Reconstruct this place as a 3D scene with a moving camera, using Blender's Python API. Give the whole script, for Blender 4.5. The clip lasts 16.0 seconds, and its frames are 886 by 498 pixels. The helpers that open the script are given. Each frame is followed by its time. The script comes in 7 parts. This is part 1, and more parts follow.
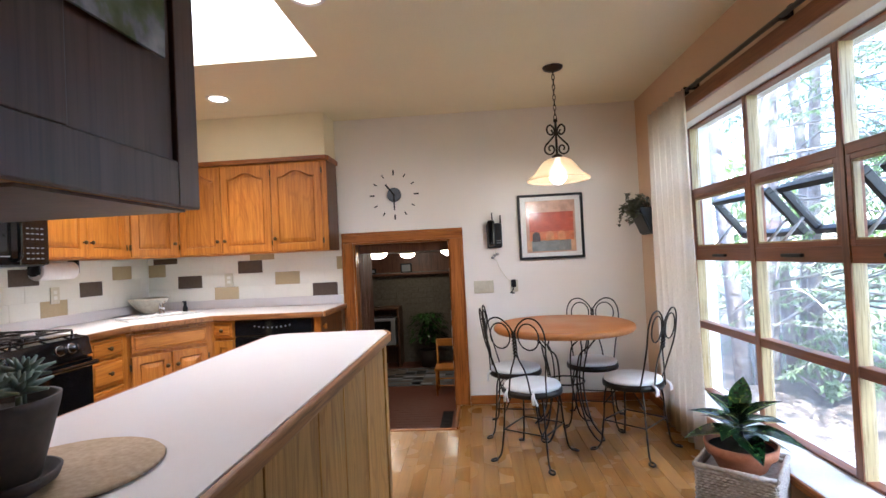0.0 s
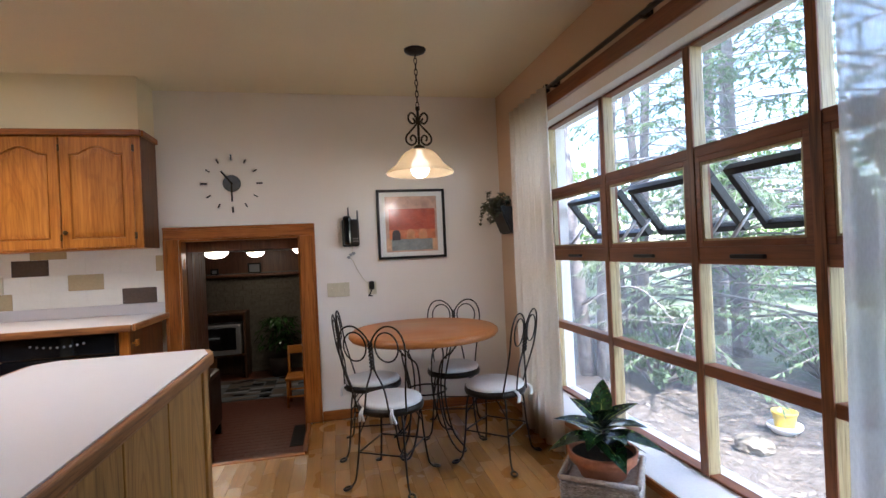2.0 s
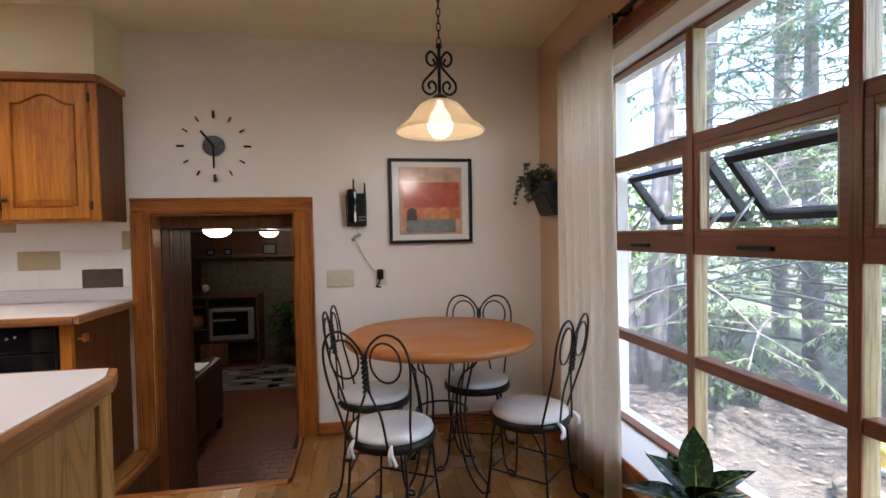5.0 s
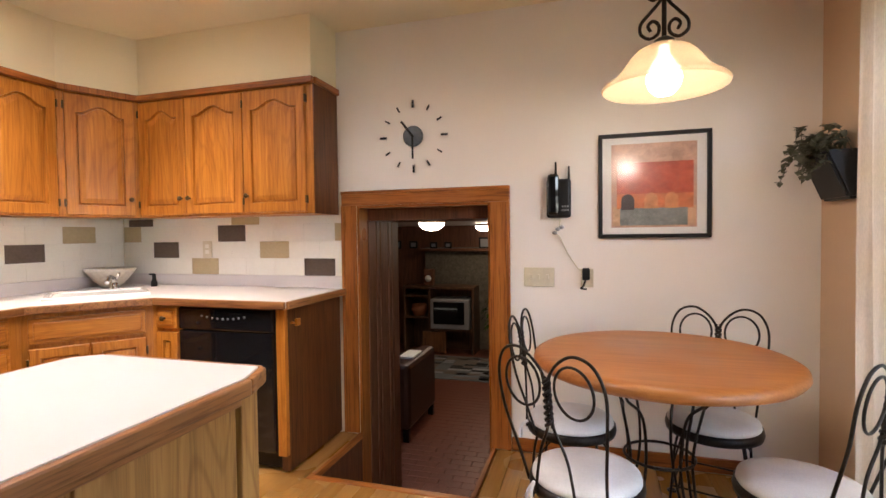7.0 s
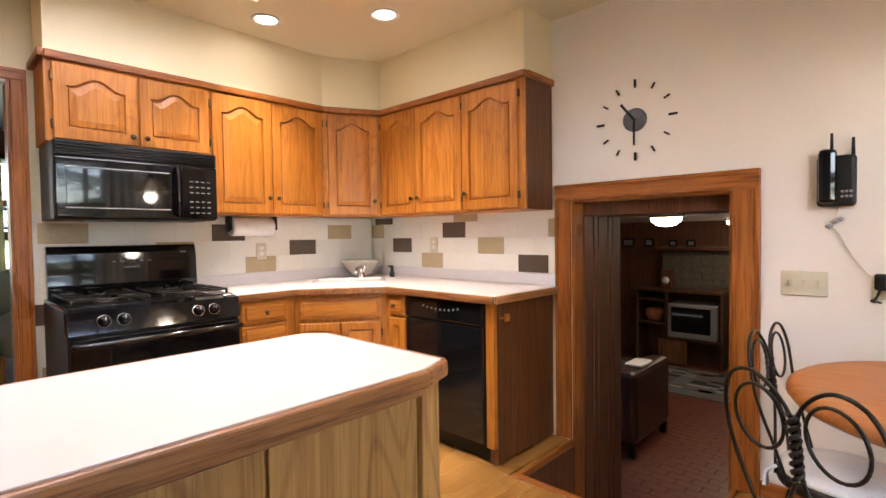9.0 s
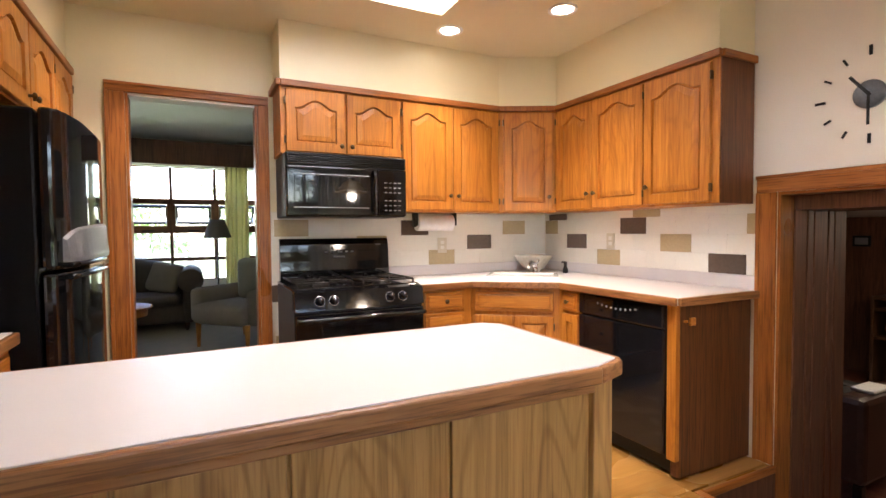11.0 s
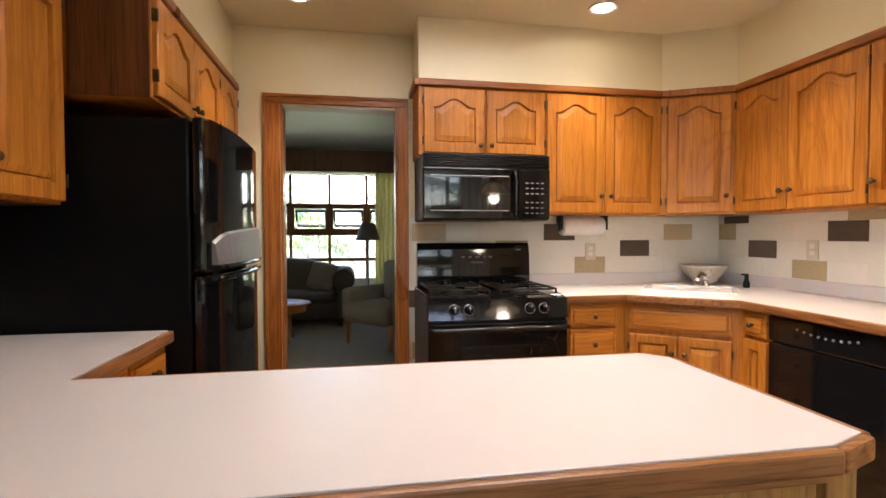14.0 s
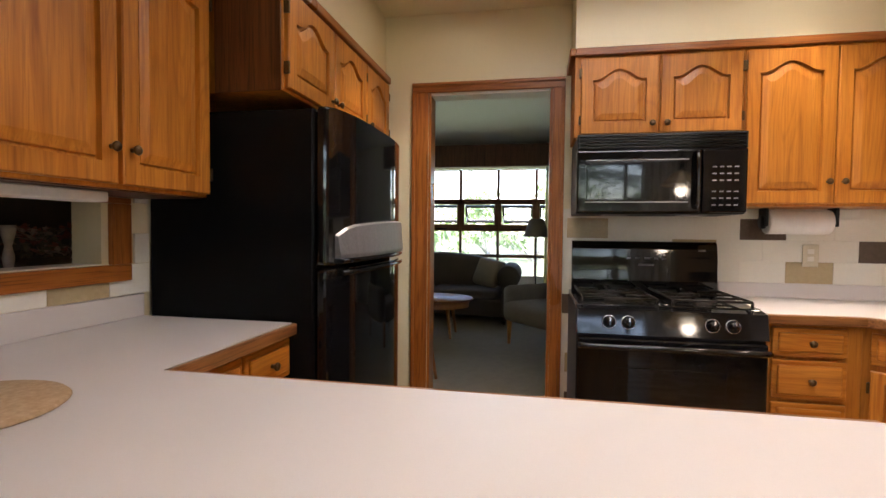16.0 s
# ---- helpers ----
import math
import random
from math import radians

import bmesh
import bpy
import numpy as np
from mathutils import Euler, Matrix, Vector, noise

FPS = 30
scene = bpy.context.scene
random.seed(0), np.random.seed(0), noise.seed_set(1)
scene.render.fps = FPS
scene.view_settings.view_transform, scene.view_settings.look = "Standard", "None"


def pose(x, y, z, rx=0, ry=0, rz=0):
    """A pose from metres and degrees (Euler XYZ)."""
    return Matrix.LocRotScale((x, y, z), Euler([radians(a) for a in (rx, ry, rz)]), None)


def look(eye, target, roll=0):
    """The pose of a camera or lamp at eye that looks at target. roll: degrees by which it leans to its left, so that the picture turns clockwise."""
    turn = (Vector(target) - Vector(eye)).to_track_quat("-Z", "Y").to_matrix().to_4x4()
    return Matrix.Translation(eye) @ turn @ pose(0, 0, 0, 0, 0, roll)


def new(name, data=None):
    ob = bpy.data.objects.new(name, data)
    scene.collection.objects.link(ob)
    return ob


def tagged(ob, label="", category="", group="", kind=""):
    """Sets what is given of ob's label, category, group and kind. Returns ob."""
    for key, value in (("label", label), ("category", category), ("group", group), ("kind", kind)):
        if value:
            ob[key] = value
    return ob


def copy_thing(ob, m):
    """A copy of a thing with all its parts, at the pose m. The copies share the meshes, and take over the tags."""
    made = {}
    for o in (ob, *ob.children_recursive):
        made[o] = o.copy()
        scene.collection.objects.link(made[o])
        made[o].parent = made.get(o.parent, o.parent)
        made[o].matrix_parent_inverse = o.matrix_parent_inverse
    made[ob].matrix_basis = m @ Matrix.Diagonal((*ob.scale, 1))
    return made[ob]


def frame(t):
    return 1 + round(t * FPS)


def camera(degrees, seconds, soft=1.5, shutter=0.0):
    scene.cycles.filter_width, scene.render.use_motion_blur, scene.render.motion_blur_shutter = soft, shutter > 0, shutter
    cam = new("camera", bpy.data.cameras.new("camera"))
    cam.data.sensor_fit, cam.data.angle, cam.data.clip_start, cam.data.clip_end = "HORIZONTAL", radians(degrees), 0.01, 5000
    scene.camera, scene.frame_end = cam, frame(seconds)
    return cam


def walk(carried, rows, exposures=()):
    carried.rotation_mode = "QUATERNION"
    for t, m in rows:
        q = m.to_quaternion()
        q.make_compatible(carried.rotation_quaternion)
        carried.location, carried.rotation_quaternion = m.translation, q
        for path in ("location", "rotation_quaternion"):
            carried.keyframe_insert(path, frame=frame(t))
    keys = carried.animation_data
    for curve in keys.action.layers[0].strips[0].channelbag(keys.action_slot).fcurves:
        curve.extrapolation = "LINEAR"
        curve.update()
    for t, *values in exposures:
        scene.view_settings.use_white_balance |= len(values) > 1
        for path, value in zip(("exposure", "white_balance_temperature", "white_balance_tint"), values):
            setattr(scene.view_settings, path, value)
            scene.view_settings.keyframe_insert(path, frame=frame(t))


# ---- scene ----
cam = camera(84.1, 16.0)
PATH = [
    (0, (0.455, 0.344, 1.266), (0.323, 2.34, 1.3), -2.8),
    (0.5, (0.463, 0.424, 1.272), (0.452, 2.424, 1.303), -3.0),
    (1, (0.482, 0.509, 1.278), (0.61, 2.505, 1.305), -3.0),
    (1.5, (0.491, 0.611, 1.278), (0.782, 2.59, 1.295), -2.8),
    (2, (0.499, 0.688, 1.27), (0.927, 2.642, 1.272), -2.6),
    (2.5, (0.501, 0.752, 1.263), (1.04, 2.678, 1.242), -2.5),
    (3, (0.508, 0.802, 1.248), (1.126, 2.704, 1.215), -2.5),
    (3.2, (0.519, 0.824, 1.245), (1.147, 2.722, 1.207), -2.4),
    (5.3, (0.676, 1.458, 1.258), (0.9, 3.445, 1.207), -0.9),
    (5.5, (0.681, 1.506, 1.256), (0.838, 3.499, 1.209), -0.8),
    (6, (0.73, 1.611, 1.261), (0.655, 3.609, 1.21), -0.5),
    (6.5, (0.763, 1.713, 1.261), (0.429, 3.684, 1.198), -0.6),
    (7, (0.775, 1.781, 1.242), (0.207, 3.698, 1.182), -0.7),
    (7.5, (0.799, 1.837, 1.217), (0.004, 3.672, 1.168), -0.7),
    (8, (0.82, 1.866, 1.218), (-0.182, 3.596, 1.171), -0.7),
    (8.5, (0.82, 1.9, 1.235), (-0.374, 3.504, 1.182), -0.7),
    (9, (0.834, 1.933, 1.228), (-0.539, 3.387, 1.172), -0.8),
    (9.5, (0.862, 1.952, 1.227), (-0.657, 3.251, 1.157), -1.0),
    (10, (0.884, 1.937, 1.231), (-0.742, 3.099, 1.153), -0.8),
    (12.3, (0.838, 1.854, 1.243), (-1.054, 2.502, 1.189), 0.1),
    (12.5, (0.815, 1.858, 1.251), (-1.084, 2.485, 1.197), 0.2),
    (13, (0.742, 1.871, 1.25), (-1.172, 2.448, 1.203), -0.1),
    (13.5, (0.69, 1.908, 1.243), (-1.247, 2.404, 1.199), -0.3),
    (14, (0.655, 1.996, 1.247), (-1.314, 2.343, 1.19), -0.1),
    (14.5, (0.616, 2.1, 1.245), (-1.376, 2.263, 1.179), 0.1),
    (15, (0.551, 2.167, 1.241), (-1.448, 2.155, 1.171), 0.2),
    (15.5, (0.463, 2.184, 1.243), (-1.528, 2.007, 1.17), 0.5),
    (16, (0.373, 2.183, 1.24), (-1.59, 1.807, 1.167), 0.6),
]
walk(cam, [(t, look(eye, target, roll)) for t, eye, target, roll in PATH], exposures=[(0, 3.87, 5480, 13), (1.5, 3.45, 5560, 14), (3, 3.05, 5700, 14), (5.5, 3.28, 6000, 15), (7.5, 3.98, 6450, 19), (10, 4.06, 6350, 18), (13, 3.86, 6800, 18), (16, 3.34, 6700, 17)])

# ---- world, sun, large lights ----
world = bpy.data.worlds.new("world")
scene.world = world
world.use_nodes = True
wn = world.node_tree.nodes
sky = wn.new("ShaderNodeTexSky")
sky.sky_type = "NISHITA"
sky.sun_disc = False
sky.sun_elevation, sky.sun_rotation = radians(52), radians(120)
world.node_tree.links.new(sky.outputs[0], wn["Background"].inputs[0])
wn["Background"].inputs[1].default_value = 0.15


def lamp(name, kind, energy, color, matrix, size=0.1, angle=0.0, spread=84):
    data = bpy.data.lights.new(name, kind)
    data.energy, data.color = energy, color
    if kind == "AREA":
        data.shape, data.size, data.spread = "DISK", size, radians(spread)
    elif kind == "SPOT":
        data.spot_size, data.spot_blend, data.shadow_soft_size = radians(132), 1.0, size
    elif kind == "SUN":
        data.angle = angle
    else:
        data.shadow_soft_size = size
    ob = new(name, data)
    ob.matrix_world = matrix
    return ob


lamp("sun", "SUN", 3.2, (1.0, 0.93, 0.82), look((6, -12, 24), (3, 0, 0)), angle=radians(2.0))
WARM = (1.0, 0.87, 0.70)
CANS = [(-1.365, 3.80), (-1.905, 3.35), (-2.04, 1.70), (-0.265, 2.555)]
CEIL = 2.505


# ---- materials ----
def mat(name, rough=0.5, metal=0.0, spec=0.5):
    m = bpy.data.materials.new(name)
    m.use_nodes = True
    p = m.node_tree.nodes["Principled BSDF"]
    p.inputs["Roughness"].default_value, p.inputs["Metallic"].default_value = rough, metal
    p.inputs["Specular IOR Level"].default_value = spec
    return m, m.node_tree, p


def coords(nt, scale, shift=True, turn=0.0):
    """Object coordinates stretched by scale, moved by a random amount for each object."""
    tc, mp = nt.nodes.new("ShaderNodeTexCoord"), nt.nodes.new("ShaderNodeMapping")
    mp.inputs["Scale"].default_value = scale
    if turn:
        mp.vector_type = "TEXTURE"
        mp.inputs["Scale"].default_value = tuple(1 / v for v in scale)
        mp.inputs["Rotation"].default_value = (0, 0, turn)
    nt.links.new(tc.outputs["Object"], mp.inputs["Vector"])
    if shift:
        oi, mu = nt.nodes.new("ShaderNodeObjectInfo"), nt.nodes.new("ShaderNodeMath")
        mu.operation = "MULTIPLY"
        mu.inputs[1].default_value = 37.0
        nt.links.new(oi.outputs["Random"], mu.inputs[0])
        nt.links.new(mu.outputs[0], mp.inputs["Location"])
    return mp.outputs["Vector"]


def tex_noise(nt, vec, scale=1.0, detail=5.0, rough=0.55, distort=0.0):
    n = nt.nodes.new("ShaderNodeTexNoise")
    n.inputs["Scale"].default_value, n.inputs["Detail"].default_value = scale, detail
    n.inputs["Roughness"].default_value, n.inputs["Distortion"].default_value = rough, distort
    nt.links.new(vec, n.inputs["Vector"])
    return n.outputs["Fac"]


def ramp(nt, fac, stops):
    r = nt.nodes.new("ShaderNodeValToRGB")
    while len(r.color_ramp.elements) < len(stops):
        r.color_ramp.elements.new(0.5)
    for e, (at, c) in zip(r.color_ramp.elements, stops):
        e.position, e.color = at, (*c, 1)
    nt.links.new(fac, r.inputs[0])
    return r.outputs["Color"]


def mixc(nt, fac, a, b, mode="MIX"):
    m = nt.nodes.new("ShaderNodeMix")
    m.data_type, m.blend_type = "RGBA", mode
    for sock, v in ((m.inputs[0], fac), (m.inputs[6], a), (m.inputs[7], b)):
        if hasattr(v, "is_linked"):
            nt.links.new(v, sock)
        else:
            sock.default_value = v if not isinstance(v, tuple) else (*v, 1)
    return m.outputs[2]


def bump(nt, p, height, strength=0.2, dist=0.002):
    b = nt.nodes.new("ShaderNodeBump")
    b.inputs["Strength"].default_value, b.inputs["Distance"].default_value = strength, dist
    nt.links.new(height, b.inputs["Height"])
    nt.links.new(b.outputs[0], p.inputs["Normal"])


def wood(name, light, mid, dark, axis=2, rough=0.38, pore=0.5, cathedral=0.0, turn=0.0):
    m, nt, p = mat(name, rough)
    s = [26.0] * 3
    s[axis] = 1.4
    fine = [150.0] * 3
    fine[axis] = 5.0
    grain = tex_noise(nt, coords(nt, s, turn=turn), 1.0, 4, 0.6, 1.2)
    pores = tex_noise(nt, coords(nt, fine, turn=turn), 1.0, 3, 0.6)
    big = tex_noise(nt, coords(nt, (2.2, 2.2, 2.2)), 1.0, 2)
    c = ramp(nt, grain, [(0.30, dark), (0.48, mid), (0.70, light)])
    pc = ramp(nt, pores, [(0.36, tuple(v * 0.55 for v in dark)), (0.50, (1, 1, 1))])
    c = mixc(nt, pore, c, pc, "MULTIPLY")
    if cathedral:
        # nested growth-ring arches: bands along the level lines of a long soft noise
        s2 = [5.5] * 3
        s2[axis] = 0.75
        rings = tex_noise(nt, coords(nt, s2, turn=turn), 1.0, 1, 0.4, 0.3)
        mul, sn = nt.nodes.new("ShaderNodeMath"), nt.nodes.new("ShaderNodeMath")
        mul.operation, sn.operation = "MULTIPLY", "SINE"
        mul.inputs[1].default_value = 95.0
        nt.links.new(rings, mul.inputs[0])
        nt.links.new(mul.outputs[0], sn.inputs[0])
        band = ramp(nt, sn.outputs[0], [(0.0, (1.05, 1.05, 1.05)), (0.55, (1.0, 1.0, 1.0)), (1.0, (0.74, 0.66, 0.58))])
        c = mixc(nt, cathedral, c, band, "MULTIPLY")
    tone = ramp(nt, big, [(0.3, (0.82, 0.80, 0.78)), (0.7, (1.08, 1.06, 1.04))])
    c = mixc(nt, 1.0, c, tone, "MULTIPLY")
    nt.links.new(c, p.inputs["Base Color"])
    bump(nt, p, pores, 0.12, 0.001)
    rr = ramp(nt, big, [(0.3, (rough - 0.06,) * 3), (0.7, (rough + 0.12,) * 3)])
    nt.links.new(rr, p.inputs["Roughness"])
    return m


def speckled(name, a, b, scale=40.0, rough=0.5, bumps=0.1, metal=0.0, spec=0.5, big=0.06, dist=0.002, blot=0.08):
    """A mottled surface: fine grain and broad patches between two colours."""
    m, nt, p = mat(name, rough, metal, spec)
    fine = tex_noise(nt, coords(nt, (scale,) * 3), 1.0, 6)
    broad = tex_noise(nt, coords(nt, (scale * big,) * 3), 1.0, 3)
    c1 = ramp(nt, fine, [(0.3, a), (0.7, b)])
    c2 = ramp(nt, broad, [(0.3, (1 - blot,) * 3), (0.7, (1 + 0.5 * blot,) * 3)])
    nt.links.new(mixc(nt, 1.0, c1, c2, "MULTIPLY"), p.inputs["Base Color"])
    if bumps:
        bump(nt, p, fine, bumps, dist)
    return m


def glow(name, color, strength):
    m, nt, p = mat(name, 0.5)
    p.inputs["Base Color"].default_value = (*color, 1)
    p.inputs["Emission Color"].default_value = (*color, 1)
    p.inputs["Emission Strength"].default_value = strength
    return m


def clear_glass(name, tint=(1, 1, 1), rough=0.0, haze=0.0):
    """A thin pane: mostly clear, with the gloss of glass and a pale veil that imitates haze over the view."""
    m = bpy.data.materials.new(name)
    m.use_nodes = True
    nt = m.node_tree
    nt.nodes.clear()
    out, mx = nt.nodes.new("ShaderNodeOutputMaterial"), nt.nodes.new("ShaderNodeMixShader")
    tr, gl = nt.nodes.new("ShaderNodeBsdfTransparent"), nt.nodes.new("ShaderNodeBsdfGlossy")
    lw, pw, ma = nt.nodes.new("ShaderNodeLayerWeight"), nt.nodes.new("ShaderNodeMath"), nt.nodes.new("ShaderNodeMath")
    pw.operation, ma.operation = "POWER", "MULTIPLY_ADD"
    pw.inputs[1].default_value = 4.0
    ma.inputs[1].default_value, ma.inputs[2].default_value = 0.5, 0.03
    nt.links.new(lw.outputs["Facing"], pw.inputs[0])
    nt.links.new(pw.outputs[0], ma.inputs[0])
    tr.inputs[0].default_value = (*tint, 1)
    gl.inputs["Roughness"].default_value = rough
    nt.links.new(ma.outputs[0], mx.inputs[0])
    # translucent white mixed in to whiten the view like haze and glare
    du, veil_mix = nt.nodes.new("ShaderNodeBsdfTranslucent"), nt.nodes.new("ShaderNodeMixShader")
    du.inputs[0].default_value = (0.9, 0.92, 0.95, 1)
    veil = ramp(nt, tex_noise(nt, coords(nt, (5, 5, 3)), 1.0, 4), [(0.3, (0.6 * haze,) * 3), (0.7, (1.3 * haze,) * 3)])
    nt.links.new(veil, veil_mix.inputs[0])
    nt.links.new(tr.outputs[0], veil_mix.inputs[1])
    nt.links.new(du.outputs[0], veil_mix.inputs[2])
    nt.links.new(veil_mix.outputs[0], mx.inputs[1])
    nt.links.new(gl.outputs[0], mx.inputs[2])
    nt.links.new(mx.outputs[0], out.inputs[0])
    return m


def sheer(name, color, through_part, fine=(220, 220, 60), forward=0.5):
    """Thin cloth: diffuse, lets light through."""
    m = bpy.data.materials.new(name)
    m.use_nodes = True
    nt = m.node_tree
    nt.nodes.clear()
    out = nt.nodes.new("ShaderNodeOutputMaterial")
    di, tl, tr = (nt.nodes.new(n) for n in ("ShaderNodeBsdfDiffuse", "ShaderNodeBsdfTranslucent", "ShaderNodeBsdfTransparent"))
    weave = tex_noise(nt, coords(nt, fine), 1.0, 3)
    c = ramp(nt, weave, [(0.3, tuple(v * 0.88 for v in color)), (0.7, color)])
    for n in (di, tl):
        nt.links.new(c, n.inputs[0])
    m1, m2 = nt.nodes.new("ShaderNodeMixShader"), nt.nodes.new("ShaderNodeMixShader")
    m1.inputs[0].default_value, m2.inputs[0].default_value = forward, through_part
    nt.links.new(di.outputs[0], m1.inputs[1])
    nt.links.new(tl.outputs[0], m1.inputs[2])
    nt.links.new(m1.outputs[0], m2.inputs[1])
    nt.links.new(tr.outputs[0], m2.inputs[2])
    nt.links.new(m2.outputs[0], out.inputs[0])
    return m


OAK = dict(light=(0.62, 0.252, 0.036), mid=(0.53, 0.196, 0.023), dark=(0.41, 0.132, 0.012), pore=0.25, rough=0.38, cathedral=0.42)
M_OAK = wood("oak_upright", **OAK)
M_OAKX = wood("oak_along_x", axis=0, **OAK)
M_OAKY = wood("oak_along_y", axis=1, **OAK)
M_OAKC = wood("oak_corner", axis=0, turn=math.atan2(0.44, 0.35), **OAK)
# darker copy of the oak: the shade of the cabinet sides is in its colour
M_OAKD = wood("oak_end_panel_shaded", (0.185, 0.066, 0.019), (0.135, 0.044, 0.012), (0.075, 0.023, 0.007))
M_CASE = wood("casing_wood", (0.46, 0.165, 0.034), (0.36, 0.118, 0.020), (0.23, 0.068, 0.011), rough=0.32)
M_CASEX = wood("casing_wood_x", (0.46, 0.165, 0.034), (0.36, 0.118, 0.020), (0.23, 0.068, 0.011), axis=0, rough=0.32)
M_CASEY = wood("casing_wood_y", (0.46, 0.165, 0.034), (0.36, 0.118, 0.020), (0.23, 0.068, 0.011), axis=1, rough=0.32)
M_PALE = wood("faded_oak_ply", (0.46, 0.26, 0.080), (0.39, 0.205, 0.056), (0.27, 0.135, 0.038), rough=0.45, pore=0.25, cathedral=0.8)
M_EDGE = wood("oak_edge_y", (0.40, 0.18, 0.06), (0.32, 0.135, 0.04), (0.20, 0.078, 0.02), axis=1, rough=0.4)
M_EDGEX = wood("oak_edge_x", (0.40, 0.18, 0.06), (0.30, 0.125, 0.04), (0.16, 0.06, 0.02), axis=0, rough=0.4)
M_TABLE = wood("table_oak", (0.47, 0.18, 0.042), (0.41, 0.148, 0.032), (0.33, 0.11, 0.022), axis=0, rough=0.34, pore=0.2)
M_WALNUT = wood("dark_panelling", (0.20, 0.082, 0.042), (0.155, 0.060, 0.028), (0.095, 0.034, 0.016), rough=0.42)
# oak dulled in colour for the shaded cabinet end and underside
M_DIMWOOD = wood("shaded_end_wood", (0.15, 0.070, 0.048), (0.12, 0.054, 0.036), (0.085, 0.036, 0.023), rough=0.4, pore=0.25)
M_FLOOR = wood("floor_oak", (0.385, 0.200, 0.052), (0.345, 0.172, 0.041), (0.30, 0.142, 0.031), axis=1, rough=0.24, pore=0.12)
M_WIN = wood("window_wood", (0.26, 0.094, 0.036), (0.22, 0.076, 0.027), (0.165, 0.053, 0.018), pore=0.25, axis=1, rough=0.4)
# pale: daylight on the mullion sides is in this colour; beads share it
M_WINV = wood("window_wood_daylit_and_bead", (0.52, 0.42, 0.21), (0.45, 0.35, 0.165), (0.34, 0.24, 0.10), rough=0.4)
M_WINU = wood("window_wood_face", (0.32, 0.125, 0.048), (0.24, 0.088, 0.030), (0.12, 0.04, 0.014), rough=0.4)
M_WALL = speckled("cream_wall_paint", (0.82, 0.77, 0.70), (0.86, 0.81, 0.74), 180, 0.55, 0.08, dist=0.0008, blot=0.025, big=0.012)
M_WALLK = speckled("kitchen_wall_paint", (0.81, 0.73, 0.50), (0.84, 0.76, 0.53), 180, 0.42, 0.08, dist=0.0008, blot=0.025, big=0.012)
# deeper tan than the other kitchen walls
M_WALLE = speckled("tan_wall_tone", (0.58, 0.40, 0.25), (0.62, 0.43, 0.275), 180, 0.5, 0.08, dist=0.0008, blot=0.025, big=0.012)
M_CEIL = speckled("ceiling_paint", (0.76, 0.69, 0.48), (0.80, 0.73, 0.515), 120, 0.6, 0.1, dist=0.001, blot=0.025, big=0.012)
M_WHITE = speckled("white_paint", (0.78, 0.77, 0.74), (0.83, 0.82, 0.79), 90, 0.4, 0.05, dist=0.0008, blot=0.025, big=0.012)
M_LAM = speckled("white_laminate", (0.65, 0.61, 0.588), (0.68, 0.64, 0.618), 500, 0.36, 0.03, dist=0.0003, blot=0.02, big=0.01)
M_TILEW = speckled("white_tile", (0.82, 0.80, 0.71), (0.85, 0.83, 0.74), 60, 0.16, 0.02, dist=0.0004, blot=0.03)
M_TILET = speckled("tan_tile", (0.46, 0.365, 0.205), (0.51, 0.41, 0.24), 60, 0.25, 0.05, blot=0.04)
M_TILEB = speckled("brown_tile", (0.105, 0.074, 0.055), (0.13, 0.093, 0.070), 60, 0.25, 0.05, blot=0.04)
M_GROUT = speckled("grout", (0.79, 0.77, 0.68), (0.83, 0.81, 0.72), 200, 0.8, 0.1)
M_BLACK = speckled("black_enamel", (0.006, 0.006, 0.007), (0.009, 0.009, 0.010), 30, 0.06, 0.0, spec=0.55)
M_FRIDGE = speckled("black_textured_steel", (0.005, 0.005, 0.006), (0.008, 0.008, 0.008), 300, 0.24, 0.05, dist=0.0004, spec=0.09)
M_BLACKM = speckled("matte_black", (0.006, 0.006, 0.006), (0.012, 0.012, 0.012), 80, 0.42, 0.06, spec=0.3)
M_IRON = speckled("dark_iron", (0.018, 0.015, 0.013), (0.035, 0.028, 0.022), 90, 0.4, 0.1, metal=0.6)
M_BRONZE = speckled("antique_brass", (0.10, 0.065, 0.035), (0.16, 0.105, 0.055), 120, 0.35, 0.05, metal=0.9)
M_CHROME = speckled("brushed_metal", (0.55, 0.55, 0.56), (0.65, 0.65, 0.66), 90, 0.22, 0.0, metal=1.0)
M_DARKGLASS = speckled("dark_glass", (0.006, 0.006, 0.007), (0.010, 0.010, 0.011), 20, 0.04, 0.0)
M_SILVER = speckled("silver_plastic", (0.34, 0.34, 0.34), (0.42, 0.42, 0.42), 90, 0.35, 0.0, metal=0.3)
M_GREYTXT = speckled("grey_print", (0.20, 0.20, 0.20), (0.26, 0.26, 0.26), 90, 0.5, 0.0)
M_CUSH = speckled("white_vinyl", (0.70, 0.70, 0.68), (0.78, 0.78, 0.76), 160, 0.42, 0.1)
M_PLATE = speckled("ivory_plastic", (0.62, 0.57, 0.42), (0.67, 0.62, 0.47), 60, 0.35, 0.0)
M_TERRA = speckled("terracotta", (0.40, 0.14, 0.06), (0.52, 0.20, 0.095), 50, 0.7, 0.15)
M_DKPOT = speckled("dark_brown_pot", (0.035, 0.022, 0.017), (0.06, 0.038, 0.028), 45, 0.6, 0.15)
M_SOIL = speckled("soil", (0.02, 0.013, 0.008), (0.06, 0.04, 0.025), 120, 0.9, 0.6, dist=0.006)
